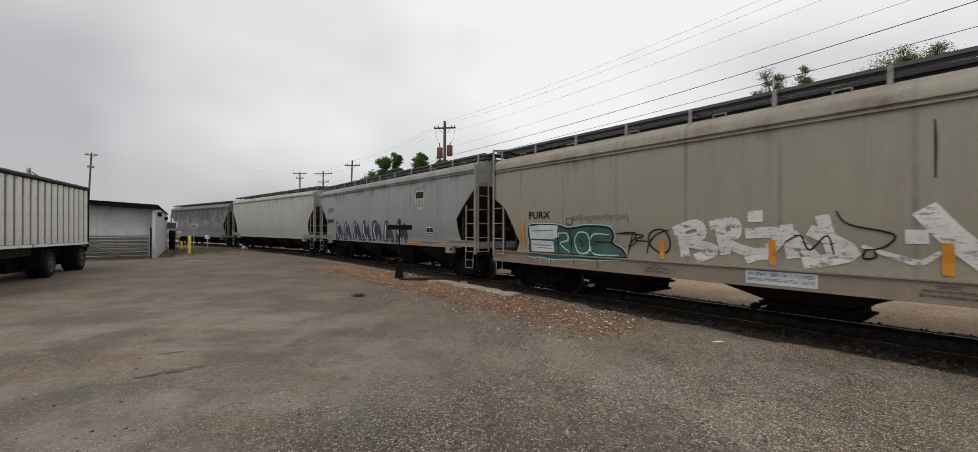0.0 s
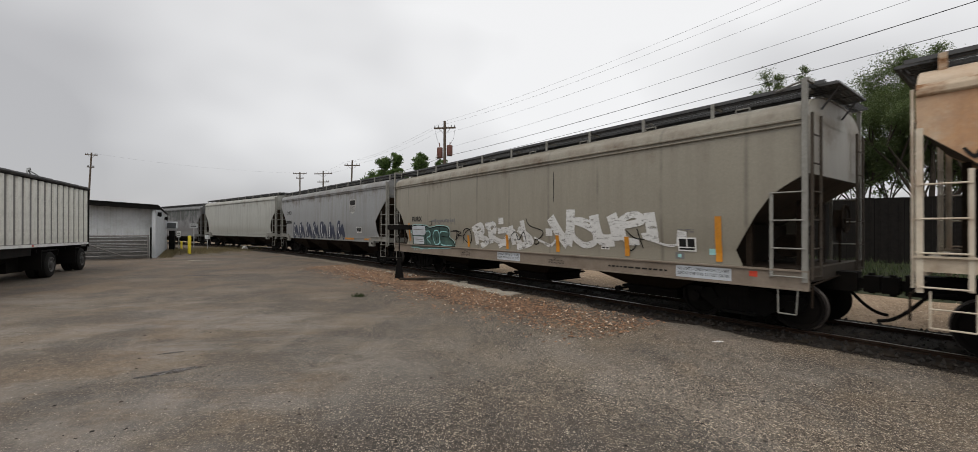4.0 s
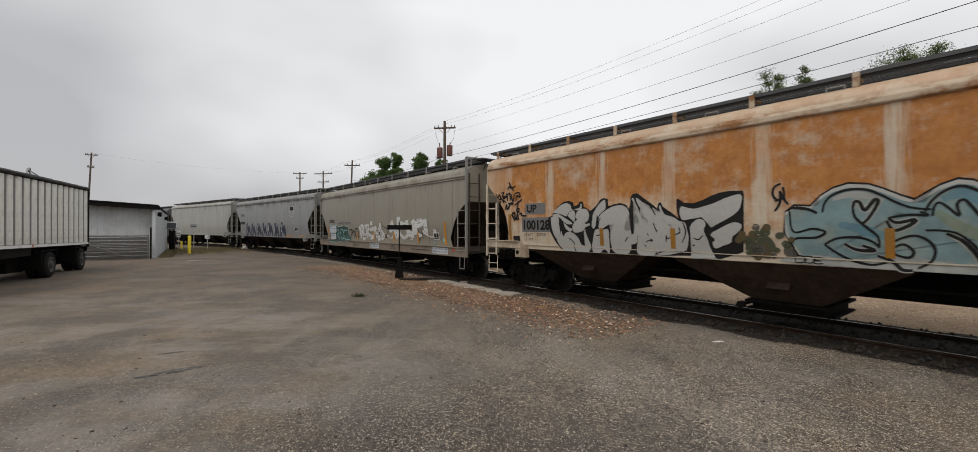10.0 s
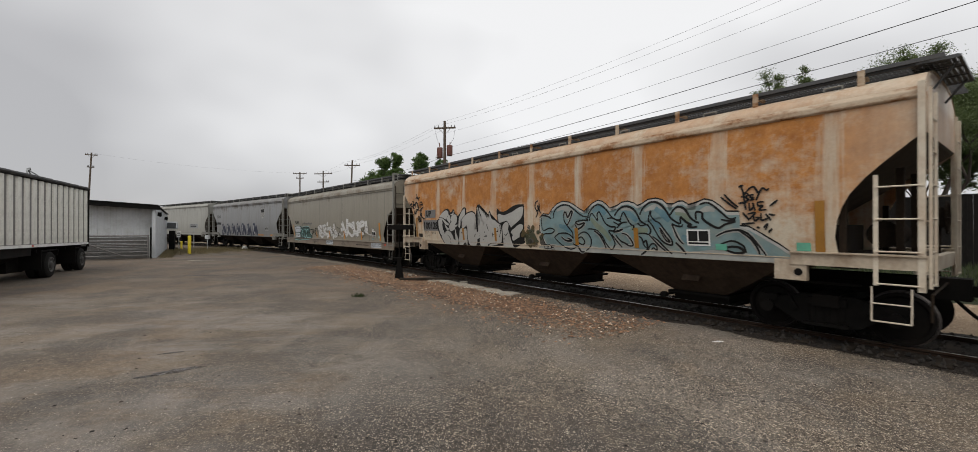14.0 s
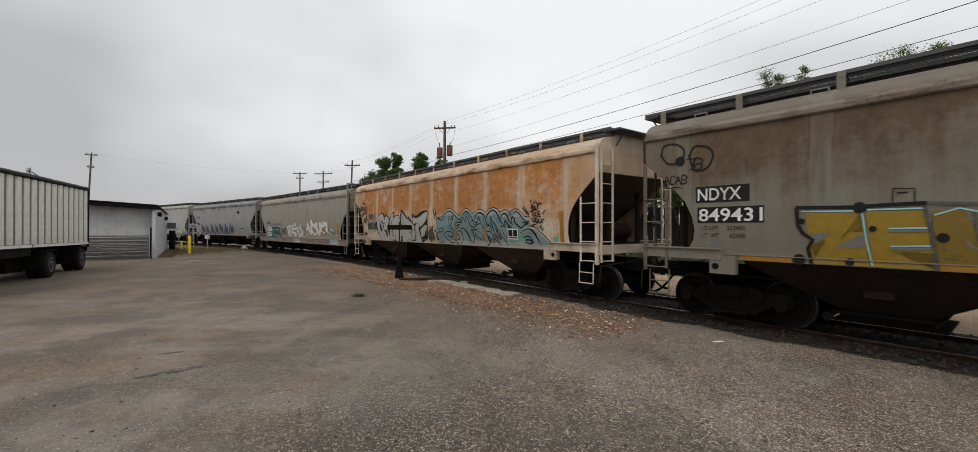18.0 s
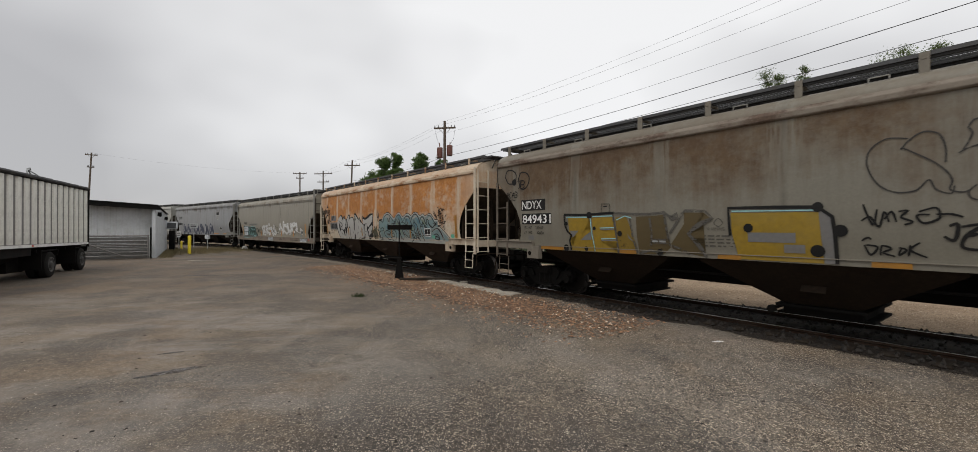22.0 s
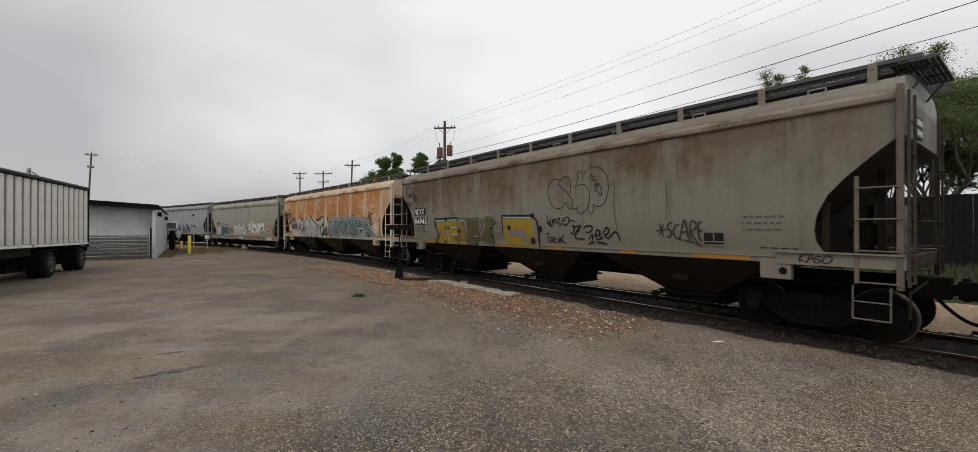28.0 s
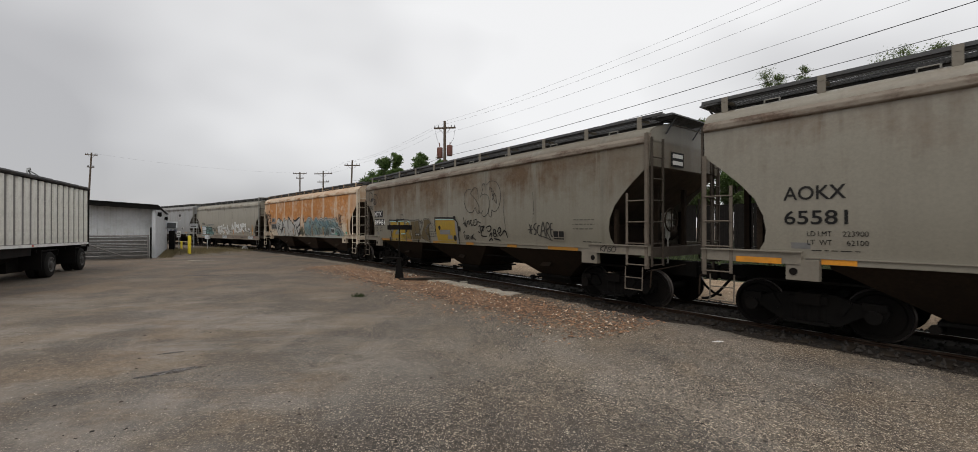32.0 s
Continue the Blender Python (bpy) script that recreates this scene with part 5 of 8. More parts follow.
# rust-orange car
C = CAR_U
FOOT[0] = 1.243
plate(C, 1.80, 2.62, 2.22, 2.53, M_PATCH, "paint_patch")
words(C, "UP", 1.88, 2.28, 2.27, 2.49, bold=0.035)
plate(C, 1.66, 2.88, 1.72, 2.13, M_PATCH, "paint_patch")
words(C, "100128", 1.74, 2.79, 1.78, 2.06, bold=0.035)
load_box(C, 1.74, 0.87, 1.47, "223700", "")
SILVER = [
    "2.93,2.25 3.12,2.39 3.31,2.47 3.45,2.47 3.54,2.41 3.57,2.32 3.61,2.30 3.51,2.26 3.44,2.20 3.41,2.14 3.31,2.16 3.15,2.21",
    "3.67,2.31 3.83,2.35 3.87,2.44 3.90,2.43 3.89,2.30 3.78,2.28",
    "3.75,2.24 3.90,2.31 4.05,2.30 4.12,2.21 4.13,2.10 4.07,2.00 4.00,1.98 3.98,2.07 3.88,2.09 3.76,2.06 3.70,2.12",
    "3.56,2.27 3.65,2.28 3.69,2.17 3.68,2.06 3.65,1.99 3.56,2.06 3.45,2.14 3.49,2.23",
    "3.62,1.93 3.71,2.02 3.84,2.08 3.97,2.08 4.01,1.94 4.13,1.95 4.14,1.90 4.01,1.85 3.94,1.77 3.77,1.72 3.64,1.73 3.59,1.82",
    "2.87,2.13 3.04,2.14 3.13,2.07 3.13,1.91 3.16,1.78 3.13,1.62 3.02,1.55 2.94,1.64 2.86,1.84 2.84,2.01",
    "2.90,2.19 3.12,2.20 3.31,2.11 3.57,1.98 3.56,1.93 3.41,1.94 3.28,2.01 3.15,2.11 2.95,2.14",
    "3.30,1.97 3.48,1.85 3.57,1.82 3.57,1.77 3.48,1.74 3.35,1.84",
    "3.20,1.76 3.26,1.61 3.35,1.70 3.50,1.73 3.67,1.67 3.79,1.55 3.82,1.45 3.90,1.40 4.00,1.40 3.97,1.60 3.96,1.72 4.00,1.81 4.04,1.66 4.13,1.47 4.15,1.38 4.08,1.24 3.96,1.21 3.75,1.21 3.68,1.25 3.53,1.21 3.31,1.23 3.16,1.33 3.06,1.44 3.03,1.54 3.13,1.61",
    "4.49,2.45 4.58,2.50 4.62,2.48 4.62,2.29 4.50,2.20 4.43,2.14 4.41,2.09 4.39,2.16 4.35,2.11 4.34,1.92 4.27,1.82 4.21,1.90 4.24,2.07 4.27,2.20 4.41,2.38",
    "4.44,2.11 4.61,2.24 4.81,2.33 5.03,2.36 5.17,2.32 5.26,2.21 5.27,2.07 5.21,1.87 5.09,1.69 5.06,1.61 5.27,1.67 5.42,1.73 5.46,1.68 5.44,1.51 5.30,1.46 5.28,1.36 5.19,1.22 4.93,1.20 4.80,1.30 4.76,1.41 4.74,1.57 4.77,1.76 4.90,2.01 4.72,1.92 4.52,1.82 4.42,1.85",
    "4.30,1.77 4.42,1.82 4.53,1.79 4.69,1.80 4.71,1.57 4.70,1.41 4.70,1.23 4.66,1.25 4.60,1.32 4.51,1.31 4.43,1.22 4.23,1.21 4.18,1.37 4.23,1.55",
    "5.34,2.48 5.38,2.51 5.42,2.41 5.50,2.27 5.56,2.10 5.59,1.99 5.65,2.04 5.71,1.91 5.73,1.77 5.78,1.97 5.67,2.13 5.53,2.30 5.46,2.44 5.46,2.51 5.57,2.43 5.67,2.36 5.81,2.23 5.94,2.14 6.03,2.03 6.19,1.91 6.25,1.84 6.32,1.74 6.36,1.85 6.30,1.95 6.15,2.02 6.04,2.16 6.00,2.29 6.03,2.31 6.07,2.21 6.14,2.12 6.26,2.08 6.36,2.04 6.45,1.97 6.51,1.97 6.57,1.93 6.60,1.80 6.63,1.67 6.61,1.53 6.58,1.42 6.52,1.37 6.24,1.29 5.88,1.24 5.51,1.21 5.43,1.36 5.46,1.51 5.47,1.68 5.37,1.71 5.46,1.83 5.53,1.98 5.51,2.16 5.42,2.35",
    "6.47,2.27 6.74,2.22 7.09,2.30 7.37,2.41 7.61,2.45 7.61,2.26 7.54,2.13 7.37,2.01 7.18,1.91 7.08,1.85 7.05,1.92 7.16,2.06 7.04,2.07 6.74,2.03 6.50,2.01",
    "7.06,1.72 7.23,1.83 7.46,1.94 7.61,1.91 7.59,1.80 7.45,1.67 7.43,1.57 7.29,1.51 7.14,1.45 7.09,1.55 7.14,1.62",
    "6.68,1.90 6.81,2.01 6.92,2.00 6.97,1.91 6.91,1.76 6.98,1.67 7.05,1.44 7.14,1.21 7.03,1.26 6.90,1.21 6.69,1.21 6.66,1.30 6.69,1.55 6.66,1.79"]
fills(C, M_INK, 1, [
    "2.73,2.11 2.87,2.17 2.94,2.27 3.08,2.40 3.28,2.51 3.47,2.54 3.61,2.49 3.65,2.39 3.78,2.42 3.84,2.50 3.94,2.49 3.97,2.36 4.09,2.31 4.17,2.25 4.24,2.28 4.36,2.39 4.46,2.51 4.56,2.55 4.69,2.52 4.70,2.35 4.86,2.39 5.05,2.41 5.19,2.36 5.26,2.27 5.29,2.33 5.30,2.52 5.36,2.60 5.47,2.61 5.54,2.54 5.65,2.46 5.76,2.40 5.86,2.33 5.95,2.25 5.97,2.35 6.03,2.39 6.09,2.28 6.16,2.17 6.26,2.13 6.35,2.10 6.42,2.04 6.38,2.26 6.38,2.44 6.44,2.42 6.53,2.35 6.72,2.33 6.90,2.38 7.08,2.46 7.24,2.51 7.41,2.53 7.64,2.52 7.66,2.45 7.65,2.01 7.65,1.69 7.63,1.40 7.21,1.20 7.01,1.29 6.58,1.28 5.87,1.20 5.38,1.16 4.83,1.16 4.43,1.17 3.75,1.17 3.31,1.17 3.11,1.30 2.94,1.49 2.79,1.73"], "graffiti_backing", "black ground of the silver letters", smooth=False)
fills(C, M_SPRAYG, 3, SILVER, label="silver bubble-letter graffiti")
lines(C, M_INK, 0.028, 4.5, [
    "5.71,1.72 5.76,1.62 5.83,1.56 5.72,1.56 5.65,1.48 5.66,1.43",
    "5.86,1.95 5.90,1.84 5.95,1.75",
    "6.14,1.55 6.15,1.68 6.17,1.61 6.24,1.65",
    "6.48,1.54 6.54,1.65 6.57,1.78 6.53,1.91 6.51,1.97",
    "6.43,1.86 6.45,1.76 6.40,1.72 6.34,1.71",
    "5.74,2.37 5.83,2.26 5.92,2.11",
    "4.34,1.65 4.44,1.67",
    "3.45,1.57 3.55,1.52 3.62,1.45 3.62,1.39",
    "4.41,1.83 4.43,1.99 4.48,2.08",
    "5.14,1.53 5.22,1.63",
    "3.60,1.36 3.67,1.25",
    "5.88,1.24 5.91,1.32",
    "6.73,1.64 6.82,1.61 6.91,1.69",
    "6.69,1.49 6.75,1.50",
    "5.92,1.26 6.04,1.34 6.50,1.35"], "graffiti_line", taper=0.3)
fills(C, M_MOSS, 1, [
    "7.68,1.57 7.74,1.69 7.85,1.77 7.97,1.74 8.08,1.66 8.15,1.53 8.14,1.36 7.92,1.31 7.68,1.36"], "graffiti_fill", "dark mossy sprayed patch")
rnd = random.Random(17)
for k in range(26):
    bm = bmesh.new()
    u = rnd.random()
    a, z = 7.55 + 0.85 * u, 1.30 + rnd.random() * (0.62 - 0.45 * abs(u - 0.45))
    disc(bm, a, max(z, 1.34), rnd.uniform(0.05, 0.085), SKIN + 0.0035 + 0.0004 * k)
    paint_part("graffiti_dot", bm, (M_MOSS, M_OLIVE, M_FADE)[k % 3], C, "mossy green sprayed dot")
lines(C, M_INK, 0.042, 2, [
    "8.24,2.60 8.14,2.54 8.12,2.41 8.20,2.32 8.29,2.39 8.27,2.54",
    "8.22,2.47 8.23,2.28 8.15,2.13",
    "8.23,2.47 8.29,2.33 8.35,2.24",
    "8.15,2.30 8.31,2.36"], "graffiti_tag", taper=0.3)
lines(C, M_INK, 0.058, 3, [
    "1.08,3.22 1.18,3.07 1.31,2.94",
    "1.03,3.00 1.11,3.08 1.21,3.03 1.40,3.08",
    "0.46,2.90 0.56,2.77 0.62,2.86 0.70,2.76 0.65,2.70 0.60,2.76",
    "0.73,2.91 0.85,2.91 0.77,2.79 0.98,2.79 0.81,2.71 0.96,2.60",
    "0.73,2.75 0.85,2.61",
    "0.64,2.64 0.72,2.64",
    "0.98,2.89 1.03,2.65",
    "1.00,2.83 1.13,2.87 1.16,2.66",
    "1.21,2.84 1.23,2.69 1.30,2.65 1.33,2.85",
    "1.36,2.85 1.53,2.87 1.60,2.75 1.43,2.78 1.42,2.62",
    "1.35,2.51 1.69,2.67",
    "1.53,2.63 1.47,2.45 1.45,2.34 1.53,2.30 1.55,2.41 1.47,2.38",
    "0.92,2.39 0.98,2.54 1.03,2.40 1.18,2.58 1.30,2.57",
    "1.05,2.57 1.31,2.55",
    "1.21,2.24 1.31,2.14 1.38,2.27 1.25,2.26 1.35,2.05",
    "1.36,2.23 1.43,2.08 1.48,2.25 1.53,2.10",
    "1.55,2.24 1.65,2.26 1.68,2.20 1.88,2.18",
    "1.31,2.09 1.55,2.10"], "graffiti_tag", "black tag beside the number", taper=0.35)

CLOUD = (
    "8.30,1.75 8.30,2.10 8.43,2.21 8.65,2.19 8.73,2.18 8.79,2.35 8.95,2.46 9.14,2.52 9.38,2.49 9.55,2.41 9.72,2.31 9.90,2.21 9.93,2.21 9.99,2.32 10.12,2.42 10.29,2.49 10.43,2.46 10.57,2.36 10.64,2.29 10.71,2.21 10.84,2.34 10.97,2.41 11.13,2.43 11.29,2.38 11.38,2.32 11.43,2.28 11.51,2.37 11.63,2.44 11.82,2.46 11.97,2.42 12.07,2.33 12.14,2.24 12.21,2.32 12.32,2.37 12.41,2.37 12.50,2.32 12.57,2.25 12.61,2.19 12.72,2.34 12.85,2.39 13.00,2.35 13.14,2.25 13.26,2.14 13.36,2.09 13.48,2.13 13.49,1.99 13.49,1.87 13.63,1.86 13.81,1.75 13.99,1.62 14.11,1.55")


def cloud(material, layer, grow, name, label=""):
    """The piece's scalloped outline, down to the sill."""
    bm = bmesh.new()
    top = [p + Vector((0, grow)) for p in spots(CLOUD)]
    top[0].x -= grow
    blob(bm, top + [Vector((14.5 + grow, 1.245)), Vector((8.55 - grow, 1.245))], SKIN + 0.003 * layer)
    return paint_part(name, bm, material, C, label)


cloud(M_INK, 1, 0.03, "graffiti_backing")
cloud(M_SPRAYG, 1.6, 0.0, "graffiti_highlight", "pale rim line")
cloud(M_BLUEG, 2, -0.055, "graffiti_fill", "pale blue and teal graffiti letters")
M_SKY = plain("mid_blue_spray_paint", (0.10, 0.205, 0.25), 0.55, 0, 3, 0.3, (0.26, 0.34, 0.30), 0.5)
M_SEA = plain("sea_green_spray_paint", (0.17, 0.22, 0.165), 0.55, 0, 3, 0.3, (0.34, 0.32, 0.22), 0.5)
M_HAZE = plain("pale_grey_spray_paint", (0.33, 0.335, 0.31), 0.55, 0, 5, 0.2, (0.22, 0.26, 0.25), 0.5)
BODIES = [
    "9.03,1.90 9.25,1.84 9.46,1.76 9.65,1.69",
    "10.09,2.07 10.28,1.88 10.47,1.74 10.65,1.53",
    "10.14,2.23 10.34,2.31 10.52,2.16",
    "10.97,2.20 11.17,2.14 11.37,1.99",
    "11.21,1.84 11.44,1.78 11.63,1.80",
    "11.74,2.03 11.90,1.84 12.07,1.62",
    "11.81,2.26 12.01,2.11 12.13,1.98",
    "12.26,2.15 12.41,2.14 12.55,1.97",
    "12.38,1.67 12.55,1.55"]
lines(C, M_HAZE, 0.12, 2.34, ["8.95,2.29 9.14,2.35 9.38,2.32 9.55,2.24", "10.12,2.25 10.29,2.32 10.45,2.29", "10.95,2.26 11.13,2.29 11.30,2.23", "11.55,2.21 11.80,2.29 11.97,2.23", "12.25,2.19 12.40,2.21 12.52,2.14", "12.75,2.14 12.90,2.21 13.05,2.17"], "graffiti_highlight", "pale shine in the letters", taper=0.6)
for k, tx in enumerate(BODIES):
    lines(C, (M_SKY, M_SEA, M_SKY)[k % 3], 0.15, 2.4 + 0.06 * k, [tx], "graffiti_fill", taper=0.4)
fills(C, M_HAZE, 2.9, ["8.6,1.245 8.7,1.40 9.2,1.36 9.8,1.44 10.3,1.36 10.9,1.45 11.4,1.36 11.9,1.44 12.4,1.36 13.1,1.42 13.8,1.36 14.4,1.34 14.4,1.245"], "graffiti_highlight", "pale grey lower edge")
SWIRLS = [
    "8.34,2.13 8.41,2.18 8.62,2.15 8.75,2.08",
    "8.37,2.12 8.42,1.78 8.68,1.83 8.85,1.78 8.74,1.69 8.47,1.67 8.39,1.58 8.48,1.38",
    "8.82,2.09 8.85,2.24 8.95,2.36 9.14,2.43 9.35,2.42 9.52,2.33 9.69,2.21 9.85,2.13 10.04,2.10",
    "9.20,2.15 9.22,2.24 9.28,2.23 9.34,2.11 9.45,2.26 9.49,2.22 9.40,2.02 9.31,1.90",
    "9.20,2.15 9.23,2.00 9.37,1.84 9.48,1.72 9.50,1.57",
    "9.60,1.99 9.82,2.03 10.01,2.02 9.93,2.07",
    "9.60,1.99 9.69,1.92 9.88,1.96 9.82,1.88 9.66,1.81 9.58,1.95",
    "8.84,1.58 9.00,1.68 9.25,1.70 9.42,1.64 9.50,1.55",
    "8.84,1.58 8.98,1.46 9.16,1.35 9.40,1.29 9.58,1.34",
    "9.09,1.60 9.24,1.51 9.45,1.51 9.30,1.58",
    "9.64,1.55 9.76,1.61 9.86,1.51 9.81,1.42 9.67,1.46 9.63,1.54",
    "9.59,1.61 9.82,1.73 9.97,1.70 10.07,1.56 10.04,1.39 9.90,1.27",
    "9.47,1.43 9.63,1.36 9.74,1.23 9.85,1.14",
    "9.98,2.07 10.04,2.21 10.16,2.34 10.32,2.40 10.48,2.32 10.60,2.21 10.72,2.08 10.88,2.02 10.97,2.05",
    "10.05,2.01 10.07,2.14 10.12,2.19 10.20,2.12 10.30,2.01 10.28,2.16 10.34,2.22 10.41,2.13 10.52,1.95 10.66,1.87 10.79,1.86 10.75,1.77 10.61,1.77 10.70,1.63 10.76,1.48 10.69,1.35 10.61,1.35 10.51,1.47 10.42,1.63 10.28,1.77 10.13,1.81 9.98,1.81",
    "10.18,1.77 10.33,1.67 10.44,1.51 10.50,1.34",
    "10.57,2.06 10.71,2.07 10.84,2.02 10.95,1.98 10.88,1.92 10.75,1.98",
    "10.84,1.84 10.97,1.95 11.11,1.97",
    "10.74,1.74 10.88,1.77 11.00,1.81",
    "10.80,1.67 10.91,1.55 11.04,1.49 11.12,1.47",
    "10.70,1.68 10.83,1.52 10.95,1.39",
    "10.78,2.12 10.88,2.25 11.01,2.32 11.15,2.32 11.29,2.25 11.38,2.13 11.46,1.99 11.59,1.92",
    "10.93,2.03 10.99,2.16 11.03,2.19 11.09,2.10 11.19,1.94 11.29,1.87 11.25,1.80",
    "11.38,1.95 11.46,1.89 11.61,1.91 11.67,1.85 11.70,1.77 11.65,1.70 11.55,1.72 11.40,1.72",
    "11.44,2.13 11.52,2.27 11.67,2.38 11.82,2.39 11.95,2.32 12.06,2.20 12.15,2.06 12.23,1.99 12.35,1.92",
    "11.69,2.21 11.71,2.18 11.71,2.10 11.80,2.00 11.91,1.94 12.00,1.82 12.10,1.69 12.17,1.58 12.17,1.49 12.10,1.49 12.00,1.53 11.90,1.62 11.82,1.75 11.73,1.91 11.66,1.98 11.65,2.04 11.69,2.21",
    "11.90,1.84 11.94,1.81 12.03,1.67 12.13,1.55 12.03,1.59 11.91,1.80",
    "12.15,2.11 12.23,2.22 12.32,2.27 12.43,2.24 12.51,2.15 12.58,2.04 12.67,1.97 12.75,1.94",
    "12.18,1.93 12.26,1.89 12.38,1.87 12.42,1.91",
    "12.18,1.92 12.23,1.81 12.28,1.68 12.36,1.56 12.42,1.51",
    "12.37,1.92 12.37,2.05 12.41,2.03 12.50,1.95 12.59,1.90 12.52,1.88 12.61,1.85 12.71,1.87",
    "11.66,1.69 11.80,1.54 11.93,1.42 12.06,1.32",
    "11.73,1.66 11.87,1.56 12.03,1.40 12.16,1.30",
    "12.25,1.54 12.37,1.42 12.46,1.31",
    "11.61,1.34 11.67,1.47 11.76,1.50 11.82,1.43 11.81,1.36 11.74,1.41 11.69,1.37",
    "11.40,1.65 11.47,1.61 11.51,1.47 11.57,1.41",
    "11.51,1.51 11.57,1.56 11.60,1.42 11.54,1.32 11.44,1.25",
    "10.96,1.71 11.08,1.69 11.19,1.58 11.24,1.45 11.12,1.44 11.00,1.51",
    "13.16,2.00 13.32,1.97 13.42,1.99",
    "12.69,2.00 12.69,2.15 12.81,2.13 12.82,2.02 12.94,1.92 13.11,1.84 13.24,1.91 13.42,1.96",
    "13.06,1.68 13.24,1.77 13.48,1.80 13.64,1.72 13.77,1.56 13.90,1.36",
    "13.15,1.54 13.35,1.60 13.53,1.52 13.58,1.39",
    "13.17,1.44 13.31,1.49 13.47,1.48 13.54,1.40 13.39,1.38 13.22,1.43",
    "13.48,1.79 13.67,1.64 13.77,1.48 13.80,1.37",
    "12.76,2.30 12.90,2.33 13.03,2.26 13.16,2.14 13.31,2.01 13.43,2.03"]
for k in (3, 6, 9, 12, 15, 18, 20, 26, 29, 31, 33, 37, 40, 43):
    lines(C, M_HAZE, 0.10, 2.94 + 0.003 * k, [SWIRLS[k]], "graffiti_highlight", taper=0.4)
for k, tx in enumerate(SWIRLS):
    lines(C, M_INK, 0.040 if k % 3 else 0.052, 3.5 + 0.02 * k, [tx], "graffiti_outline", taper=0.3)
scrawl(C, "DDE", 8.42, 8.82, 1.27, 1.36, 0.026, M_INK, 0.1, 3.3, 5, 0.06)
lines(C, M_INK, 0.04, 3, [
    "13.47,2.59 13.55,2.61",
    "13.52,2.58 13.56,2.44 13.51,2.40",
    "13.57,2.43 13.64,2.54 13.73,2.57 13.80,2.46 13.86,2.54 13.93,2.50 13.96,2.53",
    "13.76,2.33 13.81,2.45",
    "13.56,2.48 13.57,2.33 13.64,2.35 13.59,2.40 13.64,2.44 13.57,2.48",
    "13.73,2.43 13.67,2.43 13.67,2.39 13.72,2.38 13.67,2.34 13.74,2.35",
    "13.47,2.29 13.62,2.31",
    "13.57,2.31 13.60,2.17",
    "13.65,2.29 13.66,2.16 13.72,2.22 13.71,2.29 13.75,2.15",
    "13.89,2.30 13.79,2.29 13.80,2.23 13.87,2.23 13.81,2.16 13.93,2.16",
    "13.54,2.12 13.65,1.99",
    "13.62,2.09 13.75,2.11 13.63,1.98",
    "13.72,2.08 13.74,1.97 13.81,2.02 13.75,2.03",
    "13.84,2.10 13.85,1.98 13.95,2.01",
    "13.91,2.09 14.00,1.97",
    "13.96,2.08 14.06,2.06",
    "13.52,1.91 13.74,1.93",
    "13.77,1.86 13.82,1.84",
    "13.88,1.85 13.94,1.91 13.91,1.81",
    "13.95,1.76 14.01,1.83",
    "13.16,2.42 13.31,2.29 13.44,2.19",
    "13.22,2.47 13.36,2.31 13.47,2.22",
    "13.98,2.22 14.10,2.32"], "graffiti_tag", "black brushed tag", taper=0.35)
label_panel(C, 12.52, 12.92, 1.52, 1.78)
plate(C, 14.36, 14.56, 1.46, 1.60, M_GREEN, "decal", 5)
plate(C, 13.05, 13.25, 1.42, 1.54, M_GREEN, "decal", 5)
for a0, z0, z1 in ((1.07, 1.44, 2.25), (4.44, 1.41, 1.83), (6.24, 1.41, 1.83), (9.56, 1.40, 1.84), (11.28, 1.39, 1.84)):
    tape(C, a0, a0 + 0.11, z0, z1, M_BROWN)
tape(C, 14.62, 14.75, 1.42, 2.28, M_BROWN)
plate(C, 1.24, 1.54, 1.45, 1.60, M_INK)

# brown-stained grey car
C = CAR_N
plate(C, 1.12, 2.09, 2.33, 2.64, M_INK, "number_panel", 1)
words(C, "NDYX", 1.16, 1.95, 2.37, 2.60, M_WHITE, bold=0.010)
plate(C, 1.15, 2.32, 1.94, 2.24, M_INK, "number_panel", 1)
words(C, "849431", 1.18, 2.30, 1.965, 2.21, M_WHITE, bold=0.012)
load_box(C, 1.23, 0.78, 1.66, "223400", "62600")
plate(C, 1.38, 1.60, 1.50, 1.62, M_PATCH)
lines(C, M_INK, 0.035, 2, ["0.39,3.36 0.45,3.55 0.70,3.55 0.88,3.40 0.80,3.18 0.54,3.17 0.39,3.36", "0.99,3.27 1.09,3.45 1.35,3.40 1.45,3.23 1.33,3.00 1.09,2.98 0.99,3.27"], "graffiti_tag", closed=True)
bm = bmesh.new()
disc(bm, 0.80, 3.19, 0.10, SKIN + 0.008)
paint_part("graffiti_dot", bm, M_INK, C)
scrawl(C, "3B", 0.92, 1.22, 3.00, 3.18, 0.03, M_INK, 0.1, 3, 8, 0.05)
scrawl(C, "ACAB", 0.46, 0.94, 2.72, 2.90, 0.025, M_INK, 0.1, 3, 9, 0.05)
lines(C, M_INK, 0.022, 3, ["0.55,2.65 0.70,2.67 0.85,2.64"], "graffiti_tag", taper=0.4)
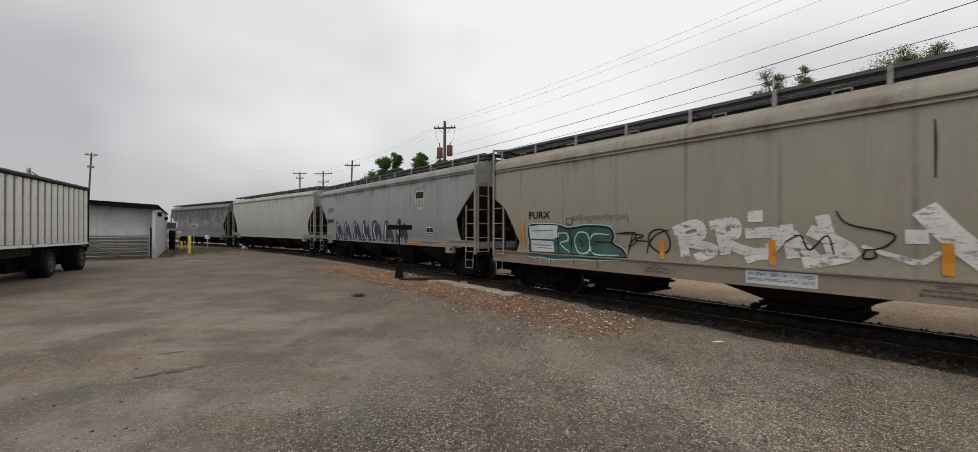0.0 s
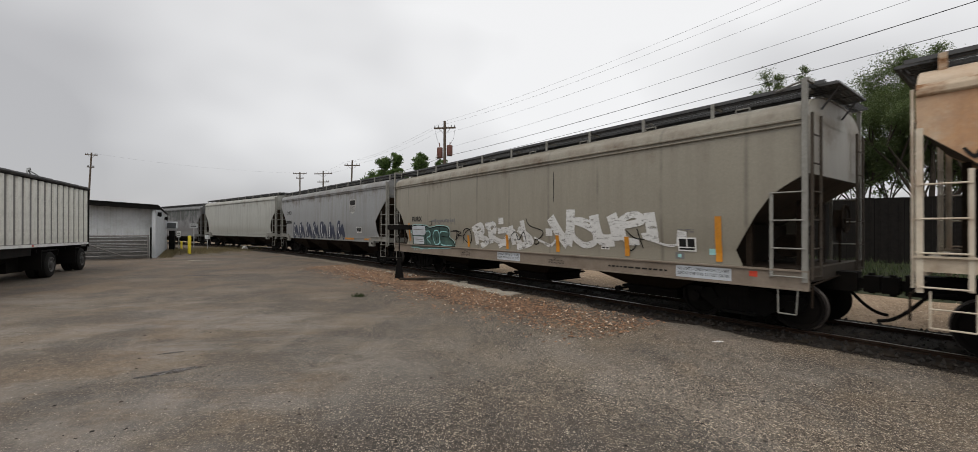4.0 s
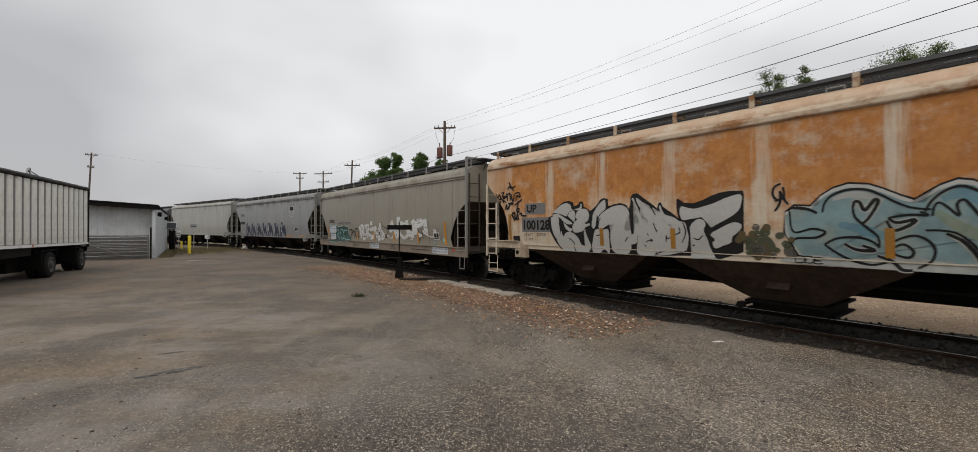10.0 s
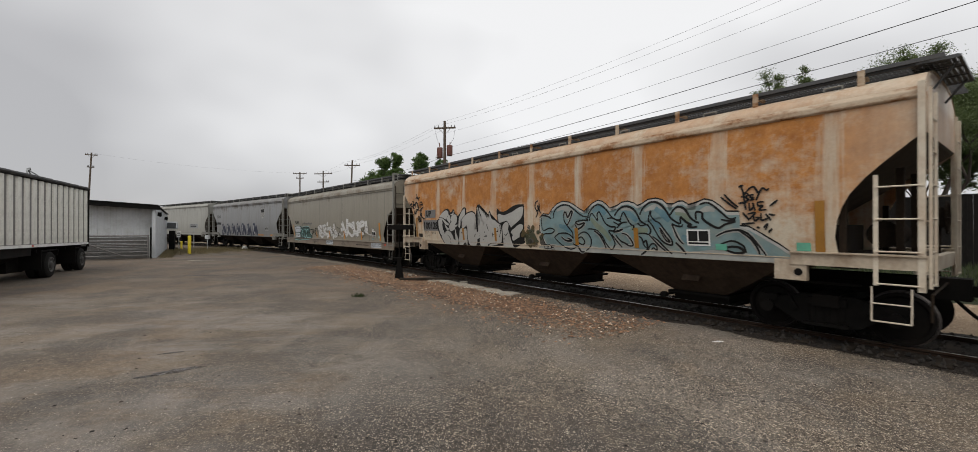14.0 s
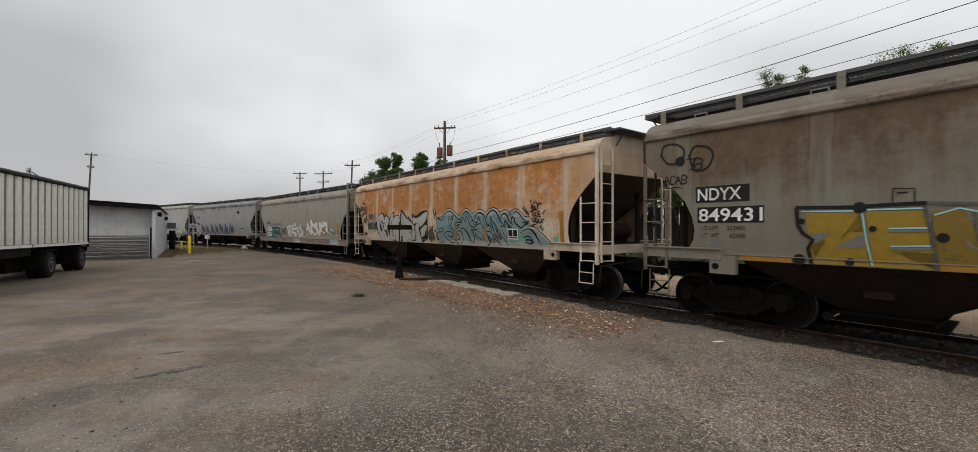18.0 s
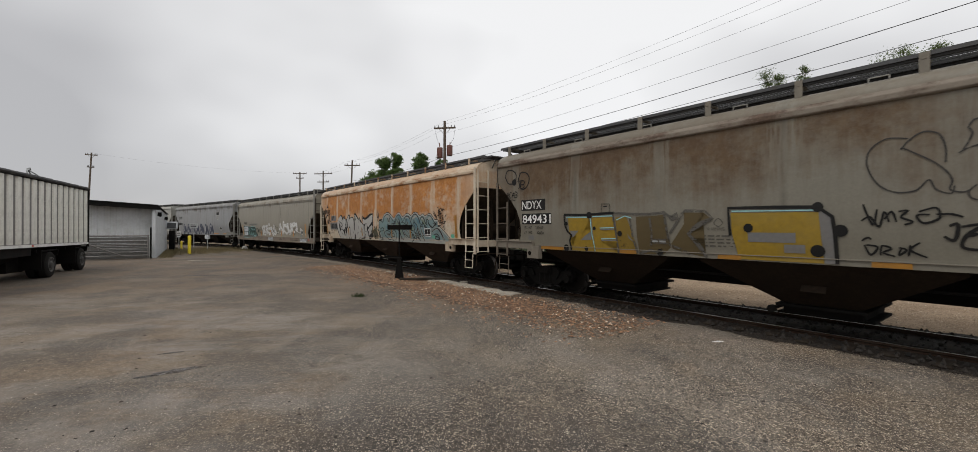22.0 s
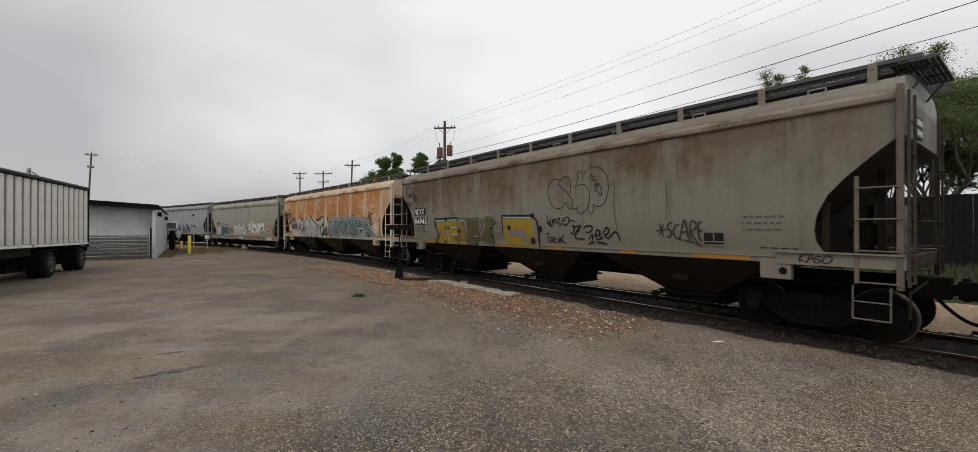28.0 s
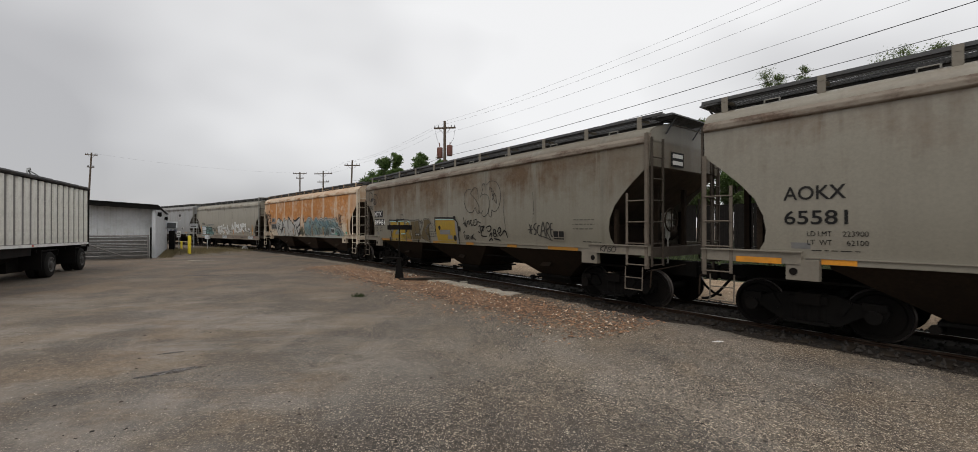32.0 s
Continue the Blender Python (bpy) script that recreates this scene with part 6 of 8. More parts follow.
fills(C, M_GOLD, 2, ["2.92,2.09 3.62,2.08 3.62,1.92 3.36,1.65 3.65,1.62 3.72,1.262 2.99,1.262 2.96,1.48 3.26,1.77 2.95,1.75", "3.68,2.09 4.31,2.09 4.33,1.83 3.94,1.82 3.94,1.77 4.34,1.78 4.36,1.58 3.96,1.56 3.97,1.50 4.38,1.53 4.40,1.262 3.75,1.262", "6.90,2.12 8.24,2.10 8.30,1.27 7.02,1.27 6.99,1.43 6.92,1.73"], label="flat yellow block-letter graffiti", smooth=False)
fills(C, M_DULLG, 2, ["4.37,2.08 4.66,2.10 4.78,1.80 4.90,1.44 4.92,1.262 4.42,1.262 4.40,1.88"], label="worn yellow letter fading to olive", smooth=False)
fills(C, M_OLIVE, 2, ["4.91,2.09 5.26,2.09 5.60,2.12 5.63,1.71 5.70,1.43 5.54,1.28 4.96,1.262 4.92,1.66", "6.01,2.15 6.40,2.14 6.52,2.04 6.12,1.71 6.42,1.27 6.05,1.33 5.74,1.41 5.72,1.51 6.01,1.92"], label="faded olive-yellow graffiti letters", smooth=False)
fills(C, M_OLIVE, 3, ["5.00,1.40 5.28,1.42 5.60,1.44 5.56,1.29 5.0,1.27", "6.02,1.68 6.12,1.66 6.20,1.40 6.04,1.36"], "graffiti_fill", smooth=False)
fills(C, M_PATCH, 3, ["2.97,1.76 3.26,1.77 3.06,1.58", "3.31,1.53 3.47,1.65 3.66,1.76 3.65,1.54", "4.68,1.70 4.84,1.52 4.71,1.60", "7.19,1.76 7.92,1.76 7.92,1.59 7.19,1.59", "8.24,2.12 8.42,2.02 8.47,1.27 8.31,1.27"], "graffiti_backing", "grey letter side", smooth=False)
lines(C, M_CYAN, 0.022, 4, ["2.86,2.115 3.61,2.10", "3.64,2.08 3.68,1.68 3.745,1.27", "3.70,2.115 4.30,2.12", "3.93,1.835 4.33,1.845", "3.95,1.575 4.36,1.595", "6.92,2.15 8.2,2.13", "4.40,2.02 4.63,2.11 4.80,2.06"], "graffiti_highlight", smooth=False)
lines(C, M_INK, 0.055, 5, ["2.79,2.18 3.52,2.16 3.92,2.18 4.33,2.19", "2.80,2.18 2.82,1.89 2.89,1.75 3.02,1.65 2.95,1.51 2.99,1.262", "6.89,1.70 6.86,2.21 7.60,2.20 8.23,2.18 8.42,2.02 8.45,1.77 8.47,1.27"], "graffiti_outline", "black sprayed outline", smooth=False)
lines(C, M_PATCH, 0.03, 5, ["3.94,1.80 4.33,1.805", "3.96,1.54 4.37,1.555"], "graffiti_line")
lines(C, M_FADE, 0.05, 5, ["4.33,2.19 4.84,2.15 5.26,2.14 5.59,2.17 5.70,2.08 5.85,2.04", "4.30,2.16 4.38,1.72 4.42,1.262", "4.76,2.05 4.82,1.61 4.92,1.28", "5.25,2.05 5.29,1.75 5.26,1.45", "5.59,2.14 5.64,1.76 5.70,1.47", "5.70,1.72 5.98,2.13 6.04,2.19 6.43,2.17 6.59,2.03 6.08,1.73 6.45,1.262", "5.74,1.47 6.02,1.37 6.1,1.30", "5.70,2.04 5.87,2.14 5.89,2.04 5.74,2.00", "4.96,1.27 5.25,1.36 5.54,1.27"], "graffiti_line", "worn dark letter outline", smooth=False)
lines(C, M_FADE, 0.09, 6, ["6.56,2.02 6.30,1.90 6.10,1.72", "6.12,1.70 6.30,1.50 6.44,1.27"], "graffiti_line", taper=0.4)
lines(C, M_INK, 0.02, 5, ["3.98,2.41 4.21,2.40 4.21,2.20 3.98,2.20"], "stencil_box", closed=True, smooth=False)
dashes(C, 4.02, 4.18, 2.33, 2.37, 1, seed=71)
for p, r in zip(spots("2.87,1.95 3.61,2.15 4.48,1.71 7.20,1.84 8.52,1.80 8.22,1.47 5.46,1.29 2.82,1.30 8.23,2.18 3.76,1.83 3.48,1.28"), (0.05, 0.085, 0.065, 0.08, 0.095, 0.10, 0.075, 0.09, 0.08, 0.045, 0.06)):
    bm = bmesh.new()
    disc(bm, p.x, max(p.y, 1.32), r, SKIN + 0.016)
    paint_part("graffiti_dot", bm, M_INK, C, "black sprayed dot")
words(C, "WARNING", 6.46, 6.79, 1.79, 1.85, M_FADE)
for k in range(4):
    dashes(C, 6.32, 7.03, 1.47 + 0.065 * k, 1.52 + 0.065 * k, 1, M_FADE, seed=12 + k)
lines(C, M_FADE, 0.02, 4, ["6.60,1.94 6.68,2.02 6.76,1.94 6.68,1.87"], "stencil_mark", closed=True)
plate(C, 5.25, 5.64, 1.50, 1.61, M_FADE, "decal", 7)
dashes(C, 5.28, 5.62, 1.52, 1.59, 1, M_SIGNGREY, y=SKIN + 0.018, seed=17)
plate(C, 7.75, 8.05, 1.42, 1.56, M_PATCH, "decal", 5)
lines(C, M_SMEAR, 0.022, 2, [
    "9.28,3.11 9.05,3.14 8.87,3.00 8.84,2.77 8.95,2.50 9.14,2.36 9.36,2.37 9.49,2.51 9.56,2.37 9.70,2.31 9.73,2.41",
    "9.22,2.99 9.21,2.97 9.30,3.09 9.44,3.18 9.59,3.12 9.65,2.93 9.65,2.73",
    "9.22,2.99 9.50,2.78 9.65,2.62 9.71,2.48 9.69,2.36 9.81,2.32 9.89,2.36",
    "9.93,2.41 9.86,2.33 9.89,2.23 10.04,2.21 10.20,2.34 10.26,2.53 10.25,2.75 10.16,2.87 10.02,2.93 9.86,2.90 9.77,2.84",
    "9.86,3.16 9.89,3.07 9.81,2.88",
    "9.85,3.16 9.91,3.26 10.02,3.25 10.00,3.16",
    "10.09,3.22 10.25,3.31 10.43,3.32 10.61,3.26 10.76,3.10 10.82,2.91 10.82,2.70 10.74,2.49 10.61,2.37 10.47,2.36 10.39,2.41 10.38,2.24 10.32,2.18 10.25,2.24 10.21,2.38 10.26,2.50",
    "10.28,3.03 10.28,3.14 10.36,3.08 10.41,3.09 10.37,2.99 10.47,3.00 10.42,2.85 10.53,2.92 10.42,2.71",
    "10.42,2.73 10.56,2.91 10.63,2.60 10.47,2.78"], "graffiti_tag", "thin black bubble outline", taper=0.2)
lines(C, M_INK, 0.032, 3, [
    "8.79,2.20 8.90,1.89 8.95,2.12",
    "8.77,1.95 8.87,2.01 8.97,1.86 9.03,2.08 9.08,1.93",
    "9.03,1.97 9.11,2.08 9.16,1.93",
    "9.18,2.08 9.28,2.09 9.21,2.00 9.33,1.93 9.24,1.89",
    "9.39,2.07 9.56,2.12 9.59,1.98 9.44,1.91 9.37,2.02 9.50,2.03",
    "9.56,2.03 9.70,2.03 9.81,1.99",
    "8.80,1.59 8.87,1.44 8.95,1.56 8.82,1.59",
    "8.98,1.44 9.00,1.58 9.10,1.54 9.01,1.48 9.14,1.43",
    "9.18,1.56 9.26,1.53 9.18,1.45 9.21,1.56",
    "9.28,1.44 9.30,1.60",
    "9.40,1.64 9.30,1.53 9.47,1.43",
    "8.77,1.65 8.84,1.70 8.88,1.67"], "graffiti_tag", taper=0.3)

lines(C, M_INK, 0.048, 3, [
    "9.68,1.87 9.76,1.89 9.73,1.68 9.63,1.73",
    "9.79,1.86 9.99,1.89 9.84,1.75 9.81,1.58 10.09,1.56",
    "9.85,1.74 9.94,1.77",
    "10.08,1.82 10.14,1.87 10.29,1.89 10.34,1.82 10.25,1.73 10.12,1.74",
    "10.22,1.56 10.34,1.68 10.33,1.54",
    "10.43,1.63 10.47,1.78 10.56,1.76 10.54,1.65 10.43,1.68 10.47,1.56 10.59,1.58",
    "10.59,1.65 10.63,1.56",
    "10.65,1.70 10.74,1.84 10.82,1.81 10.80,1.71 10.70,1.66 10.82,1.57",
    "10.82,1.60 11.02,1.75 11.13,1.54",
    "10.20,1.42 10.32,1.50 10.38,1.43",
    "10.46,1.49 10.59,1.48 10.77,1.45"], "graffiti_tag", "bold black tag", taper=0.35)

lines(C, M_SMEAR, 0.042, 3, [
    "12.04,1.78 12.27,1.80",
    "12.12,1.94 12.21,1.65",
    "12.21,1.92 12.12,1.68",
    "12.42,1.97 12.32,1.92 12.30,1.83 12.38,1.76 12.35,1.65 12.28,1.67",
    "12.56,1.91 12.47,1.88 12.43,1.74 12.51,1.62 12.58,1.67",
    "12.55,1.59 12.67,2.00 12.74,1.62",
    "12.59,1.74 12.73,1.78",
    "12.78,1.60 12.79,1.94 12.88,1.96 12.90,1.84 12.80,1.76 12.93,1.53",
    "13.03,1.96 12.95,1.92 12.96,1.64 13.03,1.60",
    "12.96,1.78 13.03,1.80",
    "12.57,1.60 12.76,1.57 13.00,1.49"], "graffiti_tag", "faded black tag", taper=0.35)
label_panel(C, 13.05, 13.42, 1.53, 1.75, T_TAN)
lines(C, M_FADE, 0.03, 1, ["11.00,2.93 10.98,2.32 11.06,1.78", "12.26,2.84 12.29,2.37 12.26,1.97"], "rust_run", taper=0.5)
for a0, a1 in ((1.89, 2.72), (4.45, 4.88), (6.65, 7.06), (8.88, 9.32), (11.09, 11.52), (12.81, 13.87)):
    tape(C, a0, a1, 1.255, 1.335, M_BROWN)
scrawl(C, "KASO", 14.62, 15.04, 1.28, 1.40, 0.022, M_INK, 0.2, 14, 25, 0.1)
for k in range(3):
    dashes(C, 13.72, 14.42, 2.02 - 0.115 * k, 2.07 - 0.115 * k, 1, M_FADE, seed=30 + k)
dashes(C, 14.0, 14.6, 1.48, 1.51, 1, seed=34)

plate_a = bmesh.new()
box(plate_a, -15.885, 0.42, 3.42, 0.01, 0.55, 0.34)
part("number_panel", plate_a, M_INK, C)
for k in (0, 1):
    bm = bmesh.new()
    box(bm, -15.894, 0.42, 3.5 - 0.16 * k, 0.006, 0.44, 0.09)
    part("small_print", bm, M_WHITE, C)

# warm grey car
C = CAR_A
words(C, "AOKX", 1.35, 2.19, 2.30, 2.53, bold=0.012)
words(C, "65581", 1.36, 2.21, 1.90, 2.13, bold=0.012)
load_box(C, 1.68, 0.77, 1.57, "223900", "62100")
dashes(C, 1.7, 2.35, 1.47, 1.49, 1, seed=40)
tape(C, 0.62, 1.34, 1.235, 1.335, M_ORANGE, 0, 1.65)
for a0, a1 in ((1.86, 2.31), (4.1, 4.6), (7.0, 7.5)):
    tape(C, a0, a1, 1.255, 1.345, M_ORANGE)
plate(C, 1.45, 1.72, 1.50, 1.60, M_PATCH)

# faded blue-grey car: number, shield, navy letters
C = CAR_C
words(C, "CMO", 1.30, 2.30, 2.72, 2.98)
dashes(C, 1.20, 2.42, 2.02, 2.42, 1, seed=50)
rnd = random.Random(7)
for k in range(7):
    bm, bm2 = bmesh.new(), bmesh.new()
    a = 2.5 + k * 1.25
    ring = [Vector((a + 1.2 * u, 1.2 + 0.98 * v)) for u, v in ((0.05, 0.0), (0.12, 0.55), (0.22, 0.95), (0.52, 1.0), (0.56, 0.66), (0.80, 0.88), (0.92, 0.40), (0.98, 0.05), (0.74, 0.0), (0.60, 0.34), (0.44, 0.02))]
    blob(bm, eased([p + Vector((rnd.uniform(-0.08, 0.08), rnd.uniform(-0.05, 0.05))) for p in ring], True, 4), SKIN + 0.004 + 0.0003 * k)
    hi = [Vector((a + 0.25 + rnd.uniform(-0.1, 0.3), 1.3)), Vector((a + 0.3, 1.7)), Vector((a + 0.45, 2.05))]
    stroke(bm2, eased(hi), 0.09, SKIN + 0.009, False, 0.3)
    paint_part("graffiti_fill", bm, M_NAVY, C, "navy bubble-letter graffiti")
    paint_part("graffiti_highlight", bm2, M_SPRAYW, C)
bm = bmesh.new()
blob(bm, [Vector((11.85 + 0.75 * u, 2.55 + 0.8 * v)) for u, v in ((0.5, 0.0), (0.9, 0.15), (1.0, 0.55), (0.92, 1.0), (0.5, 0.94), (0.08, 1.0), (0.0, 0.55), (0.1, 0.15))], SKIN + 0.003)
paint_part("shield_emblem", bm, M_SPRAYG, C, "plain shield emblem")
plate(C, 11.92, 12.52, 3.02, 3.28, M_INK, "shield_emblem", 2)
for k in range(5):
    plate(C, 11.96 + k * 0.115, 12.02 + k * 0.115, 2.66, 2.98, M_PATCH, "shield_emblem", 2)
label_panel(C, 12.75, 13.22, 1.60, 1.84)
for a0, a1 in ((11.17, 12.31), (13.49, 14.38)):
    tape(C, a0, a1, 1.20, 1.30, M_ORANGE)

# ------------------------------------------------------------------ the grain trailer
TRL = thing("grain_trailer", "cream ribbed-side grain trailer with black rolled tarp, parked on asphalt", "trailer", pose(-19.17, 20.51, GROUND, 0, 0, math.degrees(math.atan2(-0.882, 0.47))))
TL, TW, TB, TT = 12.8, 2.6, 1.18, 3.78
for name, y in (("side_panel", -0.03), ("side_panel", -TW + 0.03)):
    bm = bmesh.new()
    prism(bm, [(0, 1.24), (TL, 1.41), (TL, TT), (0, TT)], lambda u, v, w: Vector((u, y + w, v)), -0.02, 0.02)
    # the side takes the painted-in rib shade, the ribs stay cream
    part(name, bm, M_RIBSHADE, TRL, "metal side between the ribs, rib shade in its colour")


def belly(x):
    """The body's lower edge rises a little from the rear."""
    return 1.24 + 0.0133 * x


for y, turn in ((-0.01, 0), (-TW + 0.01, 180)):
    for k in range(22):
        x, bm = 0.28 + k * 0.58, bmesh.new()
        prism(bm, [(-0.165, 0), (-0.140, 0.045), (0.140, 0.045), (0.165, 0)], lambda u, v, w: Vector((u, v, w)), belly(x) + 0.05, TT - 0.08)
        part("side_rib", bm, M_CREAM, TRL).matrix_basis = pose(x, y, 0, 0, 0, turn)
for x in (0.02, TL - 0.02):
    bm = bmesh.new()
    box(bm, x, -TW / 2, (TB + TT) / 2, 0.06, TW - 0.02, TT - TB)
    part("end_panel", bm, M_CREAM, TRL)
bm = bmesh.new()
for y in (-0.0, -TW):
    box(bm, -0.02, y, (TB + TT) / 2 - 0.05, 0.10, 0.10, TT - TB + 0.2)
box(bm, -0.03, -TW / 2, TT, 0.08, TW, 0.10)
box(bm, -0.03, -TW / 2, TB, 0.10, TW, 0.14)
part("rear_frame", bm, M_BLACK, TRL, "dark steel rear frame")
for y in (0.0, -TW):
    bm = bmesh.new()
    prism(bm, [(0, 1.17), (TL, 1.34), (TL, 1.44), (0, 1.27)], lambda u, v, w: Vector((u, y + w, v)), -0.045, 0.045)
    part("bottom_rail", bm, M_WHITE, TRL)
    bm = bmesh.new()
    box(bm, TL / 2, y, TT - 0.02, TL, 0.10, 0.12)
    part("top_rail", bm, M_BLACK, TRL)
# tarp: a sagging sheet with a roll along the lot side
bm, rnd = bmesh.new(), random.Random(3)
rows = []
for i in range(27):
    x = -0.05 + (TL + 0.1) * i / 26
    rows.append([bm.verts.new((x, -TW / 2 + 1.36 * math.cos(k * math.pi / 8), TT + 0.03 + 0.16 * math.sin(k * math.pi / 8) + (0.03 if i % 4 == 0 else -0.02) * (0 < k < 8) + rnd.uniform(-0.008, 0.008))) for k in range(9)])
for p, q in zip(rows, rows[1:]):
    for k in range(8):
        bm.faces.new((p[k], p[k + 1], q[k + 1], q[k]))
part("tarp", bm, M_TARP, TRL, "black roll-over tarpaulin", True)
bm, rows = bmesh.new(), []
for i in range(40):
    x = -0.08 + (TL + 0.16) * i / 39
    r = 0.075 + rnd.uniform(-0.008, 0.008)
    rows.append([bm.verts.new((x, 0.02 + r * math.cos(k * math.tau / 10), TT + 0.02 + rnd.uniform(-0.006, 0.006) + r * math.sin(k * math.tau / 10))) for k in range(10)])
for p, q in zip(rows, rows[1:]):
    for k in range(10):
        bm.faces.new((p[k], p[(k + 1) % 10], q[(k + 1) % 10], q[k]))
part("tarp_roll", bm, M_TARP, TRL, "", True)
bm = bmesh.new()
bars([Vector((3.5, -0.9, TT + 0.1)), Vector((3.4, -0.9, TT + 0.52)), Vector((3.2, -0.9, TT + 0.58)), Vector((3.15, -0.9, TT + 0.46))], 0.03, bm)
rod(bm, (3.4, -0.9, TT + 0.5), (2.75, -0.9, TT + 0.12), 0.025)
rod(bm, (3.4, -0.9, TT + 0.5), (2.95, -0.5, TT + 0.12), 0.025)
part("tarp_crank", bm, M_GALV, TRL)
bm = bmesh.new()
for y in (-0.85, -TW + 0.85):
    box(bm, TL / 2, y, TB - 0.22, TL - 0.4, 0.12, 0.26)
for k in range(14):
    box(bm, 0.5 + k * 0.9, -TW / 2, TB - 0.1, 0.08, TW - 0.2, 0.1)
part("chassis", bm, M_BLACK, TRL)
# added black block: fills the view under the body as its shade would
bm = bmesh.new()
box(bm, 2.9, -TW / 2, 0.72, 5.6, 1.3, 0.80)
part("underside_shade_block", bm, M_BLACK, TRL)
# added black strips stand for the shaded underside ahead of the wheels
for y in (-0.06, -TW + 0.06):
    bm = bmesh.new()
    prism(bm, [(5.6, 0.95), (5.6, 1.25), (TL - 0.3, 1.30), (TL - 0.3, 0.95)], lambda u, v, w: Vector((u, y + w, v)), -0.02, 0.02)
    part("shade_skirt", bm, M_BLACK, TRL, "added black strip for the shade below the body")
tyre = bmesh.new()
lathe(tyre, ((0.29, -0.12), (0.36, -0.135), (0.46, -0.13), (0.505, -0.10), (0.51, 0.0), (0.505, 0.10), (0.46, 0.13), (0.36, 0.135), (0.29, 0.12)), Matrix.Rotation(radians(90), 4, "X"), 30)
TYRE = mesh_of(tyre, "tyre", M_TYRE, True)
rim = bmesh.new()
lathe(rim, ((0.295, -0.1), (0.30, 0.145), (0.27, 0.15), (0.25, 0.125), (0.15, 0.122), (0.12, 0.16), (0.05, 0.18)), Matrix.Rotation(radians(-90), 4, "X"), 24)
for k in range(10):
    a = k * math.tau / 10
    rod(rim, (0.19 * math.cos(a), 0.1, 0.19 * math.sin(a)), (0.19 * math.cos(a), 0.15, 0.19 * math.sin(a)), 0.016, 6)
RIM = mesh_of(rim, "rim", M_HUB, True)
for x in (0.68, 4.02):
    bm = bmesh.new()
    rod(bm, (x, -0.2, 0.51), (x, -TW + 0.2, 0.51), 0.075, 10)
    box(bm, x, -0.85, 0.85, 0.6, 0.2, 0.3)
    box(bm, x, -TW + 0.85, 0.85, 0.6, 0.2, 0.3)
    part("axle", bm, M_BLACK, TRL)
    for y in (-0.14, -0.48, -TW + 0.14, -TW + 0.48):
        w = new("wheel")
        w.parent, w.location = TRL, (x, y, 0.51)
        part("tyre", TYRE, None, w)
        r = part("rim", RIM, None, w)
        if y < -1.3:
            r.rotation_euler = (0, 0, math.pi)
for x in (1.5, 4.85):
    bm = bmesh.new()
    box(bm, x, -0.32, 0.75, 0.02, 0.62, 0.75)
    part("mud_flap", bm, M_BLACK, TRL)
bm = bmesh.new()
box(bm, 5.75, 0.055, 1.30, 0.10, 0.02, 0.06)
part("marker_lamp", bm, M_RED, TRL, "small orange-red marker lamp")
for k, (x, z, w, h) in enumerate(((6.55, 1.78, 0.22, 0.11), (6.55, 1.6, 0.22, 0.10), (2.7, 1.72, 0.12, 0.1), (0.75, 1.9, 0.14, 0.2), (0.45, 1.85, 0.10, 0.24), (5.9, 1.62, 0.14, 0.07))):
    bm = bmesh.new()
    box(bm, x, 0.0, z, w, 0.006, h)
    part("decal", bm, M_SIGNGREY if k else M_PATCH, TRL)
bm = bmesh.new()
for y in (-0.7, -1.9):
    box(bm, TL - 2.2, y, 0.62, 0.12, 0.12, 1.0)
    box(bm, TL - 2.2, y, 0.03, 0.30, 0.30, 0.06)
part("landing_gear", bm, M_BLACK, TRL)
for x in (6.6, 9.4):
    bm = bmesh.new()
    top = [bm.verts.new((x + dx * 1.35, -TW / 2 + dy * 1.2, TB - 0.04)) for dx, dy in ((-1, -1), (1, -1), (1, 1), (-1, 1))]
    low = [bm.verts.new((x + dx * 0.4, -TW / 2 + dy * 0.4, 0.48)) for dx, dy in ((-1, -1), (1, -1), (1, 1), (-1, 1))]
    for k in range(4):
        bm.faces.new((top[k], top[(k + 1) % 4], low[(k + 1) % 4], low[k]))
    bm.faces.new(top)
    bm.faces.new(low)
    part("hopper", bm, M_BLACK, TRL, "dark hopper bottom")
for x in (0.68, 4.02):
    bm = bmesh.new()
    box(bm, x, -0.32, 1.06, 1.5, 0.56, 0.04)
    for d in (-0.78, 0.78):
        box(bm, x + d, -0.32, 0.96, 0.04, 0.56, 0.24, 0, d * 25)
    part("wheel_guard", bm, M_BLACK, TRL)

# ------------------------------------------------------------------ the metal shed
SHED = thing("metal_shed", "low pale grey corrugated metal shed with dark eaves", "shed", pose(-21.51, 27.73, GROUND, 0, 0, math.degrees(math.atan2(-0.563, -0.827))))
# shed space: x along the front from the corner by the track, y towards the lot, z up
SW, SD = 7.0, 12.2


def roof_z(x, y):
    return 3.36 + 0.062 * x + 0.022 * y


